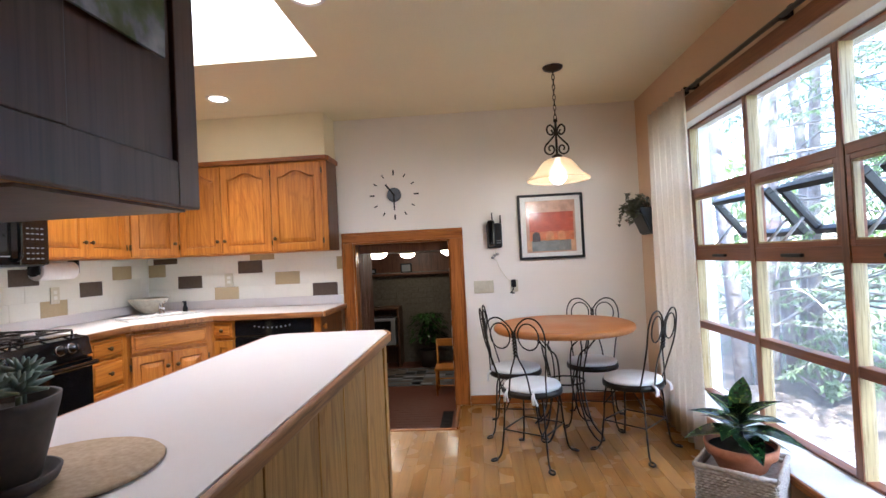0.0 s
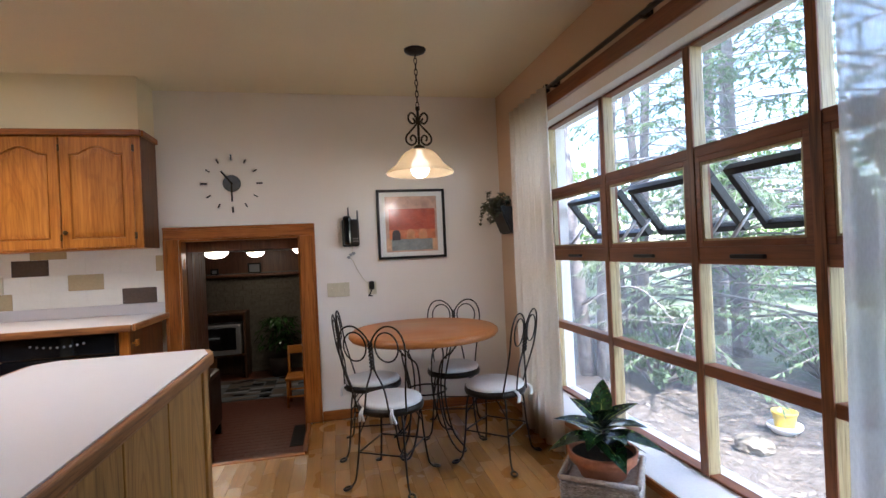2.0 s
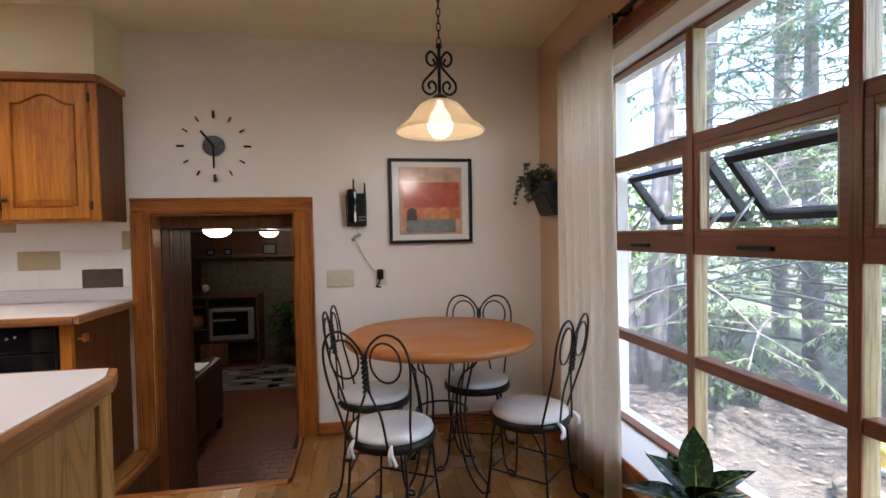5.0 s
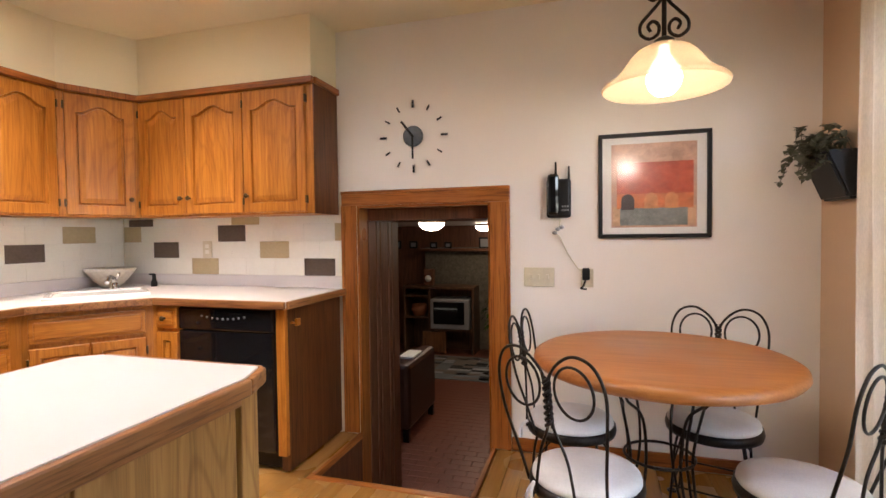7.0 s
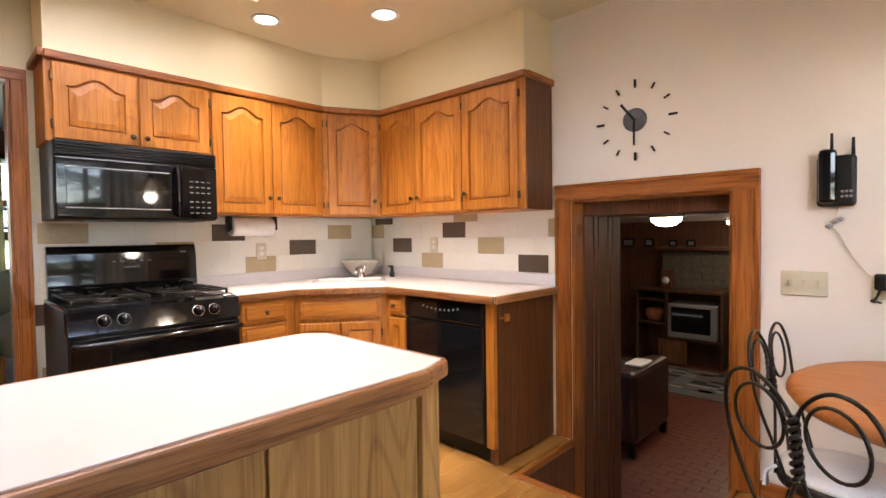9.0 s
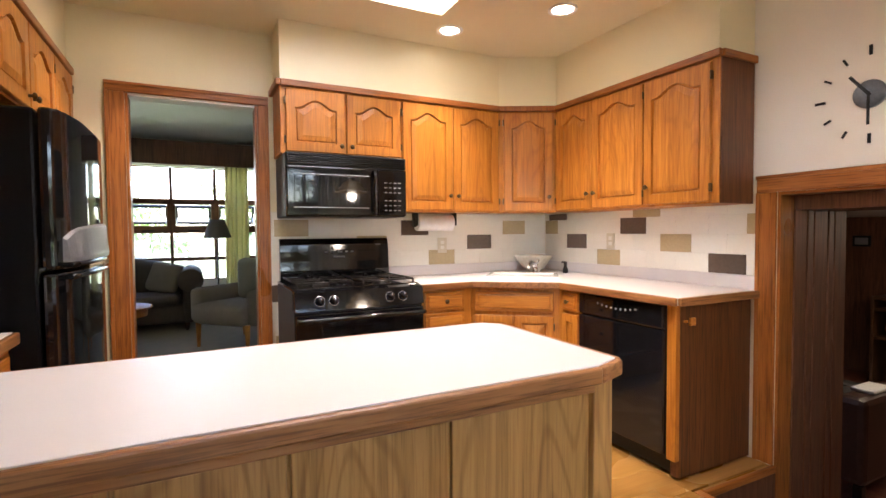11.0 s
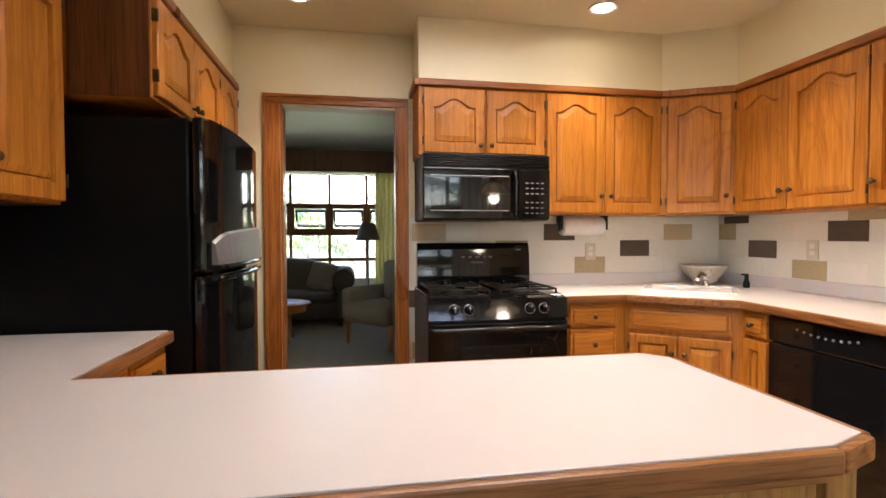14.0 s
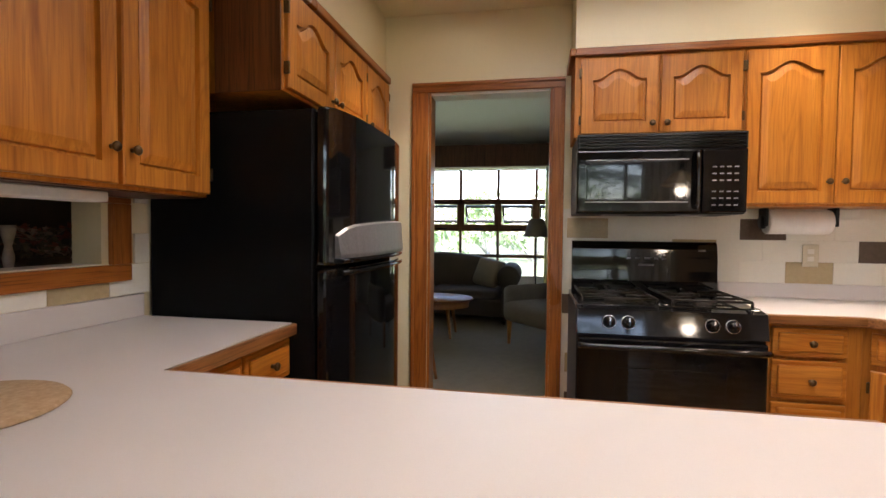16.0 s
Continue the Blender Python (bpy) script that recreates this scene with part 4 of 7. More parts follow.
def countertop(name, pts, edges, label):
    """White laminate slab with a wooden nosing along the given edges (start, end, material)."""
    th = thing(name, (*pts[0], CT - 0.04), label, "countertop")
    b = bmesh.new()
    prism(b, pts, CT - 0.038, CT, 0.0015)
    part("top", b, M_LAM, th)
    for (xa, ya), (xb, yb), mm in edges:
        d = Vector((xb - xa, yb - ya, 0))
        n = Vector((d.y, -d.x, 0)).normalized()
        mf = face_frame((xa, ya, 0), n)
        b = bmesh.new()
        box(b, -0.002, -0.020, CT - 0.042, d.length + 0.002, -0.0005, CT - 0.0015, 0.006, mf)
        part("nosing", b, mm, th)
    return th


main = [(-2.483, 3.133), (-1.885, 3.133), (-1.885, 3.495), (-1.545, 3.935), (-0.70, 3.935), (-0.70, 4.565), (-2.483, 4.565)]
ct = countertop("countertop", main, [(main[1], main[2], M_EDGE), (main[2], main[3], M_EDGEX), (main[3], main[4], M_EDGEX), (main[4], main[5], M_EDGE)], "white laminate corner countertop with an oak edge")
bm = bmesh.new()
box(bm, -2.481, 4.545, CT, -0.70, 4.5645, CT + 0.075, 0.004)
box(bm, -2.4825, 3.133, CT, -2.463, 4.545, CT + 0.075, 0.004)
part("backsplash_lip", bm, M_LAM, ct)
pe = [((0.0, 0.717), (0.0, 2.745), M_EDGE), ((0.0, 2.745), (-0.035, 2.84), M_EDGE), ((-0.035, 2.84), (-0.555, 2.84), M_EDGEX), ((-0.555, 2.84), (-0.612, 2.79), M_EDGEX), ((-0.612, 2.79), (-0.612, 1.335), M_EDGE), ((-0.612, 1.335), (-1.225, 1.335), M_EDGEX)]
ct2 = countertop("countertop", [(0.0, 0.717), (0.0, 2.745), (-0.035, 2.84), (-0.555, 2.84), (-0.612, 2.79), (-0.612, 1.335), (-1.225, 1.335), (-1.225, 0.717)], pe, "white laminate peninsula countertop with an oak edge")
bm = bmesh.new()
box(bm, -1.225, 0.7165, CT, 0.0, 0.735, CT + 0.085, 0.004)
part("backsplash_lip", bm, M_LAM, ct2)

# peninsula base with a boarded back
th = thing("peninsula_cabinet", (-0.3, 2.0, 0), "faded oak boarded back of the kitchen peninsula", "cabinet")
bm = bmesh.new()
box(bm, -0.585, 1.30, 0.0, -0.04, 2.80, CT - 0.042)
part("body", bm, M_PALE, th)
ys = [0.74, 1.10, 1.389, 1.76, 2.03, 2.36, 2.748]
for ya, yb in zip(ys, ys[1:]):
    bm = bmesh.new()
    box(bm, -0.039, ya + 0.004, 0.06, -0.027, yb - 0.004, CT - 0.075, 0.003)
    part("board", bm, M_PALE, th)
bm = bmesh.new()
box(bm, -0.064, 2.755, 0.0, -0.02, 2.816, CT - 0.043, 0.004)
part("corner_post", bm, M_PALE, th)
bm = bmesh.new()
box(bm, -0.036, 0.74, CT - 0.075, -0.02, 2.76, CT - 0.043, 0.004)
part("top_rail", bm, M_EDGE, th)
bm = bmesh.new()
box(bm, -0.036, 0.74, 0.0, -0.02, 2.76, 0.06, 0.004)
part("base_rail", bm, M_EDGE, th)
th, m = cabinet("base_cabinet", (-0.055, 1.30, 0), (0, 1, 0), 1.165, CT - 0.042, 0.58, "oak base cabinet with drawers under the pass-through counter", group="base cabinets", toe=True)
for x0, x1 in ((0.62, 0.895), (0.905, 1.185)):
    add_drawer(th, m, x0, x1, 0.72, 0.855)
    add_door(th, m, x0, x1, 0.13, 0.705, "rt", arched=False, small=True)

# ---- fridge ----
th = thing("fridge", (-1.73, 1.05, 0), "tall black two-door fridge with the freezer on top", "fridge")
FX0, FX1, FT = -2.185, -1.258, 1.672
bm = bmesh.new()
box(bm, FX0, 0.73, 0.03, FX1, 1.402, FT, 0.010)
part("body", bm, M_FRIDGE, th)


def door_face(x):
    """Front of the bowed fridge doors at x."""
    u = (2 * x - FX0 - FX1) / (FX1 - FX0)
    return 1.450 + 0.048 * (1 - abs(u) ** 3.2)


def fridge_door(z0, z1):
    b = bmesh.new()
    n = 20
    xs = [FX0 + (FX1 - FX0) * i / n for i in range(n + 1)]
    outline = [(x, door_face(x)) for x in xs] + [(FX1, 1.411), (FX0, 1.411)]
    prism(b, list(reversed(outline)), z0, z1, 0.012)
    return b


part("freezer_door", fridge_door(1.112, FT + 0.005), M_BLACK, th)
fd = part("fridge_door", fridge_door(0.07, 1.098), M_BLACK, th)
for z0, z1 in ((1.116, 1.134), (1.070, 1.092)):
    bm = bmesh.new()
    tube(bm, [(x, door_face(x) + 0.010, (z0 + z1) / 2) for x in [FX0 + 0.05 + (FX1 - FX0 - 0.12) * i / 12 for i in range(13)]], 0.011, 8)
    part("handle", bm, M_BLACK, th, "slim black pull along the door split")
# grey plate shaped and coloured as the window's glare on the freezer door
bm = bmesh.new()
ring = []
for i in range(15):
    u = i / 14
    x = FX0 + 0.035 + (FX1 - 0.045 - FX0 - 0.035) * u
    y = door_face(x)
    zt = 1.290 - 0.035 * u ** 2 - 0.03 * max(0, (u - 0.85) / 0.15) ** 2
    ring.append([bm.verts.new(v) for v in ((x, y - 0.004, 1.136), (x, y + 0.020, 1.136), (x, y + 0.022, 1.150), (x, y + 0.012, zt - 0.01), (x, y - 0.004, zt))])
for A, B in zip(ring, ring[1:]):
    for k in range(5):
        bm.faces.new((A[k], A[(k + 1) % 5], B[(k + 1) % 5], B[k]))
bm.faces.new(list(reversed(ring[0])))
bm.faces.new(ring[-1])
bmesh.ops.recalc_face_normals(bm, faces=bm.faces[:])
part("handle_plate", bm, speckled("reflection_grey", (0.20, 0.20, 0.21), (0.25, 0.25, 0.26), 90, 0.3, 0.0, metal=0.3), th, "pale grey curved plate in place of the window's reflection on the freezer door")
bm = bmesh.new()
for x in (FX0 + 0.06, FX1 - 0.06):
    lathe(bm, [(0.02, 0), (0.02, 0.03)], 10, (x, 1.3, 0), True)
part("foot", bm, M_BLACKM, th)

# ---- range ----
RY0, RY1, RX = 2.362, 3.128, -1.875
th = thing("gas_range", (-2.15, 2.745, 0), "black gas range with cast iron grates", "stove")
m = face_frame((RX, RY0, 0), (1, 0, 0))
W = RY1 - RY0
bm = bmesh.new()
box(bm, 0, 0, 0.08, W, 0.60, 0.905, 0.004, m)
part("body", bm, M_BLACKM, th)
bm = bmesh.new()
box(bm, 0.004, -0.035, 0.28, W - 0.004, -0.001, 0.785, 0.008, m)
od = part("oven_door", bm, M_BLACK, th)
bm = bmesh.new()
box(bm, 0.16, -0.038, 0.36, W - 0.16, -0.034, 0.66, 0.002, m)
part("door_glass", bm, M_DARKGLASS, od, "dark oven window")
bm = bmesh.new()
tube(bm, [m @ Vector(q) for q in smooth_line([(0.03, -0.036, 0.752), (0.04, -0.075, 0.755), (W / 2, -0.082, 0.757), (W - 0.04, -0.075, 0.755), (W - 0.03, -0.036, 0.752)], 6)], 0.014, 8)
part("handle", bm, M_BLACK, od, "black bar handle")
bm = bmesh.new()
box(bm, 0.004, -0.03, 0.09, W - 0.004, -0.001, 0.265, 0.008, m)
part("storage_drawer", bm, M_BLACK, th)
bm = bmesh.new()
vs = [(0, -0.03, 0.80), (W, -0.03, 0.80), (W, 0.06, 0.80), (0, 0.06, 0.80), (0, -0.005, 0.905), (W, -0.005, 0.905), (W, 0.06, 0.915), (0, 0.06, 0.915)]
vv = [bm.verts.new(m @ Vector(v)) for v in vs]
for q in ((3, 2, 1, 0), (4, 5, 6, 7), (0, 1, 5, 4), (1, 2, 6, 5), (2, 3, 7, 6), (3, 0, 4, 7)):
    bm.faces.new([vv[i] for i in q])
cp = part("control_panel", bm, M_BLACK, th)
for x in (0.135, 0.215, W - 0.215, W - 0.135):
    bm = bmesh.new()
    lathe(bm, [(0.026, 0), (0.024, 0.008), (0.019, 0.012), (0.018, 0.03), (0, 0.032)], 16)
    box(bm, -0.004, -0.018, 0.03, 0.004, 0.018, 0.036, 0.001)
    bm.transform(m @ Matrix.Translation((x, -0.018, 0.852)) @ Matrix.Rotation(radians(77), 4, "X"))
    kn = part("control_knob", bm, M_BLACK, cp, "black burner knob")
    bm = bmesh.new()
    box(bm, -0.003, 0.002, 0.0362, 0.003, 0.016, 0.038, 0.0005)
    bm.transform(m @ Matrix.Translation((x, -0.018, 0.852)) @ Matrix.Rotation(radians(77), 4, "X"))
    part("pointer", bm, M_CHROME, kn, "silver pointer line")
    bm = bmesh.new()
    lathe(bm, [(0.030, 0.0005), (0.030, 0.004), (0.027, 0.005), (0.0265, 0.0005)], 20)
    bm.transform(m @ Matrix.Translation((x, -0.018, 0.852)) @ Matrix.Rotation(radians(77), 4, "X"))
    part("skirt", bm, M_CHROME, kn, "silver knob ring")
bm = bmesh.new()
box(bm, 0.0, 0.06, 0.905, W, 0.60, 0.92, 0.004, m)
part("cooktop", bm, M_BLACK, th)
for gx in (0.19, W - 0.19):
    for gy in (0.19, 0.44):
        bm = bmesh.new()
        lathe(bm, [(0.05, 0), (0.05, 0.008), (0.036, 0.010), (0.036, 0.018), (0, 0.019)], 18)
        bm.transform(m @ Matrix.Translation((gx, gy, 0.92)))
        part("burner", bm, M_IRON, th)
    bm = bmesh.new()
    g = 0.945
    for a, c in (((-0.16, 0.07), (0.16, 0.07)), ((-0.16, 0.315), (0.16, 0.315)), ((-0.16, 0.56), (0.16, 0.56)), ((-0.16, 0.07), (-0.16, 0.56)), ((0.16, 0.07), (0.16, 0.56)), ((0, 0.07), (0, 0.14)), ((0, 0.24), (0, 0.39)), ((0, 0.49), (0, 0.56)), ((-0.16, 0.19), (-0.05, 0.19)), ((0.05, 0.19), (0.16, 0.19)), ((-0.16, 0.44), (-0.05, 0.44)), ((0.05, 0.44), (0.16, 0.44))):
        tube(bm, [m @ Vector((gx + a[0], a[1], g)), m @ Vector((gx + c[0], c[1], g))], 0.006, 5)
    for a in ((-0.16, 0.07), (0.16, 0.07), (-0.16, 0.56), (0.16, 0.56)):
        tube(bm, [m @ Vector((gx + a[0], a[1], 0.921)), m @ Vector((gx + a[0], a[1], g))], 0.007, 5)
    part("grate", bm, M_IRON, th, "cast iron grate")
bm = bmesh.new()
prof = [(0.55, 0.92), (0.605, 0.92), (0.605, 1.186), (0.596, 1.196), (0.580, 1.194), (0.568, 1.182), (0.560, 1.155), (0.556, 1.11), (0.553, 1.04), (0.548, 0.985)]
lo = [bm.verts.new(m @ Vector((0.012, y, z))) for y, z in prof]
hi = [bm.verts.new(m @ Vector((W - 0.012, y, z))) for y, z in prof]
bm.faces.new(lo)
bm.faces.new(list(reversed(hi)))
for i in range(len(prof)):
    j = (i + 1) % len(prof)
    bm.faces.new((lo[i], hi[i], hi[j], lo[j]))
bmesh.ops.bevel(bm, geom=bm.edges[:], offset=0.0025, segments=1, affect="EDGES")
bg = part("backguard", bm, M_BLACK, th)
for i, (x, z, w2) in enumerate(((0.30, 1.105, 0.02), (0.345, 1.105, 0.02), (0.39, 1.105, 0.03), (0.44, 1.105, 0.02), (0.48, 1.105, 0.02), (0.36, 1.07, 0.08), (0.66, 1.15, 0.035))):
    bm = bmesh.new()
    yy = 0.5545 + (z - 1.085) * 0.07
    box(bm, x, yy - 0.0035, z - 0.005, x + w2, yy - 0.001, z + 0.005, 0, m)
    part("print_mark", bm, M_GREYTXT, bg, "small grey printed mark")

# ---- microwave ----
th = thing("microwave", (-2.3, 2.745, 1.33), "black over-the-range microwave under the oak cabinet", "microwave")
m = face_frame((-2.115, 2.366, 1.332), (1, 0, 0))
W, H = 0.752, 0.378
bm = bmesh.new()
box(bm, 0, 0, 0, W, 0.365, H, 0.004, m)
part("body", bm, M_BLACKM, th)
bm = bmesh.new()
box(bm, 0.0, -0.03, 0.005, 0.555, -0.001, 0.30, 0.008, m)
dr = part("door", bm, M_BLACK, th)
bm = bmesh.new()
box(bm, 0.045, -0.033, 0.06, 0.49, -0.0295, 0.245, 0.002, m)
part("door_glass", bm, M_DARKGLASS, dr, "dark mirror-like window")
bm = bmesh.new()
for z in (0.052, 0.25):
    box(bm, 0.04, -0.033, z, 0.50, -0.03, z + 0.005, 0.001, m)
part("window_trim", bm, M_SILVER, dr, "thin silver trim line")
bm = bmesh.new()
tube(bm, [m @ Vector(q) for q in smooth_line([(0.532, -0.03, 0.03), (0.532, -0.062, 0.05), (0.532, -0.066, 0.15), (0.532, -0.062, 0.26), (0.532, -0.03, 0.28)], 5)], 0.011, 8)
part("handle", bm, M_BLACK, dr, "black bar handle")
bm = bmesh.new()
box(bm, 0.56, -0.03, 0.005, W, -0.001, 0.30, 0.008, m)
cp = part("control_panel", bm, M_BLACK, th)
for r_ in range(6):
    for c_ in range(4):
        bm = bmesh.new()
        box(bm, 0.602 + 0.031 * c_, -0.0315, 0.038 + 0.031 * r_ + (0.02 if r_ > 2 else 0), 0.620 + 0.031 * c_, -0.03, 0.044 + 0.031 * r_ + (0.02 if r_ > 2 else 0), 0, m)
        part("button", bm, M_GREYTXT, cp)
bm = bmesh.new()
box(bm, 0.0, -0.024, 0.303, W, -0.001, H, 0.004, m)
gr = part("vent_grille", bm, M_BLACKM, th)
for i in range(5):
    bm = bmesh.new()
    box(bm, 0.01, -0.029, 0.31 + 0.013 * i, W - 0.01, -0.0235, 0.316 + 0.013 * i, 0.001, m)
    part("slat", bm, M_BLACK, gr)
for x in (0.14, 0.5):
    bm = bmesh.new()
    box(bm, x, 0.08, -0.006, x + 0.12, 0.18, 0.0, 0.002, m)
    part("lamp_cover", bm, M_SILVER, th)

# ---- dining corner ----
TX, TY = 1.04, 3.86
th = thing("dining_table", (TX, TY, 0), "round oak dining table with a thick rolled edge on wire legs", "table")
bm = bmesh.new()
R = 0.485
lathe(bm, [(0, 0.700), (R - 0.05, 0.700), (R - 0.012, 0.706), (R, 0.722), (R - 0.004, 0.740), (R - 0.02, 0.750), (R - 0.05, 0.752), (0, 0.752)], 64, (TX, TY, 0.013))
part("tabletop", bm, M_TABLE, th)
for k in range(4):
    a = radians(45 + 90 * k)
    c, s = math.cos(a), math.sin(a)

    def q(r, z, t=0.0):
        return (TX + r * c - t * s, TY + r * s + t * c, z)

    bm = bmesh.new()
    for sgn in (-1, 1):
        tube(bm, smooth_line([q(0.26, 0.714, 0.085 * sgn), q(0.20, 0.62, 0.015 * sgn), q(0.15, 0.55, 0.045 * sgn), q(0.12, 0.35, 0.035 * sgn), q(0.17, 0.12, 0.03 * sgn), q(0.25, 0.02, 0.035 * sgn), q(0.28, 0.008, 0.0)], 6), 0.0058, 6)
    part("leg", bm, M_IRON, th, "bent black iron wire leg")
bm = bmesh.new()
tube(bm, [(TX + 0.13 * math.cos(2 * math.pi * i / 24), TY + 0.13 * math.sin(2 * math.pi * i / 24), 0.36) for i in range(25)], 0.006, 6)
part("ring", bm, M_IRON, th)


def wire_chair():
    """An ice-cream-parlour chair at the origin that faces +y."""
    th = thing("dining_chair", (0, 0, 0), "black iron wire chair with a heart-shaped back and white seat cushion", "chair", "chairs round the table")
    SR, SZ = 0.178, 0.435
    b = bmesh.new()
    lathe(b, [(SR - 0.02, SZ - 0.032), (SR + 0.004, SZ - 0.032), (SR + 0.008, SZ - 0.015), (SR + 0.004, SZ + 0.004), (SR - 0.02, SZ + 0.004), (SR - 0.02, SZ - 0.032)], 36)
    part("seat_ring", b, M_IRON, th)
    b = bmesh.new()
    lathe(b, [(0, SZ - 0.008), (SR - 0.012, SZ - 0.008), (SR - 0.002, SZ + 0.008), (SR - 0.006, SZ + 0.024), (SR - 0.04, SZ + 0.034), (0, SZ + 0.037)], 36)
    c = part("cushion", b, M_CUSH, th, "white vinyl seat cushion")
    for sx in (-1, 1):
        b = bmesh.new()
        for dx in (0.0, 0.012):
            tube(b, smooth_line([(sx * 0.085, -SR + 0.012, SZ + 0.01), (sx * 0.09 + dx, -SR - 0.014, SZ - 0.015), (sx * 0.095 + dx * 2, -SR - 0.012, SZ - 0.055)], 4), 0.006, 5, 0.008)
        part("tie", b, M_CUSH, c, "white cushion tie")
    # back: two outer arches that meet in a twisted stem, and two inner rings
    for sx in (-1, 1):
        b = bmesh.new()
        tube(b, smooth_line([(sx * 0.145, -0.115, SZ - 0.02), (sx * 0.16, -0.15, SZ + 0.10), (sx * 0.185, -0.19, SZ + 0.24), (sx * 0.192, -0.21, SZ + 0.36), (sx * 0.16, -0.222, SZ + 0.435), (sx * 0.10, -0.226, SZ + 0.455), (sx * 0.045, -0.224, SZ + 0.425), (sx * 0.008, -0.215, SZ + 0.37), (sx * 0.008, -0.205, SZ + 0.30), (sx * 0.01, -0.195, SZ + 0.22), (sx * 0.05, -0.18, SZ + 0.12), (sx * 0.075, -0.172, SZ - 0.02)], 7), 0.005, 6)
        part("back_hoop", b, M_IRON, th)
        b = bmesh.new()
        tube(b, [(sx * 0.092 + 0.066 * math.cos(a), -0.213 - 0.01 * math.sin(a), SZ + 0.345 + 0.078 * math.sin(a)) for a in [2 * math.pi * i / 28 for i in range(29)]], 0.0045, 6)
        part("back_ring", b, M_IRON, th)
    b = bmesh.new()
    for ph in (0, math.pi):
        tube(b, [(0.010 * math.cos(ph + 26 * t), -0.20 - 0.018 * t + 0.010 * math.sin(ph + 26 * t), SZ + 0.22 + 0.16 * t) for t in [i / 30 for i in range(31)]], 0.006, 5)
    part("twisted_stem", b, M_IRON, th)
    for ax, ay in ((-1, -1), (1, -1), (-1, 1), (1, 1)):
        b = bmesh.new()
        x0, y0 = 0.115 * ax, 0.115 * ay
        tube(b, smooth_line([(x0, y0, SZ - 0.02), (x0 * 1.12, y0 * 1.12, SZ - 0.10), (x0 * 1.18, y0 * 1.18, 0.22), (x0 * 1.32, y0 * 1.32, 0.06), (x0 * 1.5, y0 * 1.5, 0.012)], 6), 0.0055, 6)
        fx, fy = x0 * 1.5, y0 * 1.5
        tx, ty = -ay * ax * 0.0 + x0 / 0.163, y0 / 0.163
        tube(b, [(fx + tx * 0.02 * (1 - math.cos(a)) - ty * 0.016 * math.sin(a), fy + ty * 0.02 * (1 - math.cos(a)) + tx * 0.016 * math.sin(a), 0.008 + 0.008 * (1 + math.cos(a)) / 2) for a in [2 * math.pi * i / 14 for i in range(15)]], 0.006, 5)
        part("leg", b, M_IRON, th)
        b = bmesh.new()
        tube(b, smooth_line([(x0 * 1.12, y0 * 1.12, SZ - 0.14), (x0 * 0.95, y0 * 0.5 + 0.0, SZ - 0.05), (x0 * 0.9, 0, SZ - 0.035)], 6), 0.004, 5)
        part("brace", b, M_IRON, th)
    for a, c2 in (((-1, -1), (1, -1)), ((1, -1), (1, 1)), ((1, 1), (-1, 1)), ((-1, 1), (-1, -1))):
        b = bmesh.new()
        tube(b, [(0.137 * a[0], 0.137 * a[1], 0.19), (0.137 * c2[0], 0.137 * c2[1], 0.19)], 0.0045, 5)
        part("stretcher", b, M_IRON, th)
    return th


def chair_at(x, y, faces):
    """Pose of a chair that looks in the compass direction given by a vector."""
    return Matrix.Translation((x, y, 0)) @ Matrix.Rotation(math.atan2(-faces[0], faces[1]), 4, "Z")


first = wire_chair()
spots = [(0.765, 3.45, (0.52, 0.85)), (0.70, 3.93, (0.96, -0.12)), (1.275, 4.06, (-0.30, -0.95)), (1.405, 3.535, (-0.72, 0.69))]
for s in spots[1:]:
    copy_thing(first, chair_at(*s))
first.matrix_basis = chair_at(*spots[0])

# pendant lamp
PX, PY = 1.03, 3.664
th = thing("pendant_lamp", (PX, PY, CEIL), "lit pendant lamp with an amber glass bell shade and iron scrollwork", "lamp")
bm = bmesh.new()
lathe(bm, [(0, -0.03), (0.03, -0.028), (0.06, -0.015), (0.068, -0.004), (0.068, 0)], 28, (PX, PY, CEIL))
part("canopy", bm, M_IRON, th)
bm = bmesh.new()
for i in range(10):
    z = CEIL - 0.035 - i * 0.034
    pts = []
    for k in range(13):
        a = 2 * math.pi * k / 12
        u, w = 0.009 * math.cos(a), 0.021 * math.sin(a)
        pts.append((PX + (u if i % 2 else 0), PY + (0 if i % 2 else u), z + w))
    tube(bm, pts, 0.0028, 5, caps=False)
part("chain", bm, M_IRON, th)
bm = bmesh.new()
tube(bm, [(PX, PY, 2.15), (PX, PY, 1.90)], 0.008, 8)
lathe(bm, [(0, 0.0), (0.014, 0.005), (0.014, 0.02), (0, 0.028)], 12, (PX, PY, 2.13))
part("stem", bm, M_IRON, th)
for sx in (-1, 1):
    bm = bmesh.new()
    tube(bm, smooth_line([(PX + sx * x, PY, z - 0.012) for x, z in ((0.030, 2.095), (0.020, 2.075), (0.034, 2.062), (0.055, 2.078), (0.058, 2.11), (0.036, 2.128), (0.012, 2.10), (0.012, 2.06), (0.045, 2.02), (0.075, 1.985), (0.076, 1.95), (0.048, 1.93), (0.020, 1.945), (0.018, 1.975), (0.036, 1.99), (0.052, 1.975), (0.044, 1.955))], 5), 0.006, 6)
    part("scroll", bm, M_IRON, th)
bm = bmesh.new()
lathe(bm, [(0.040, 1.888), (0.034, 1.908), (0.014, 1.920), (0.0, 1.921)], 20, (PX, PY, 0))
part("cap", bm, M_IRON, th)
bm = bmesh.new()
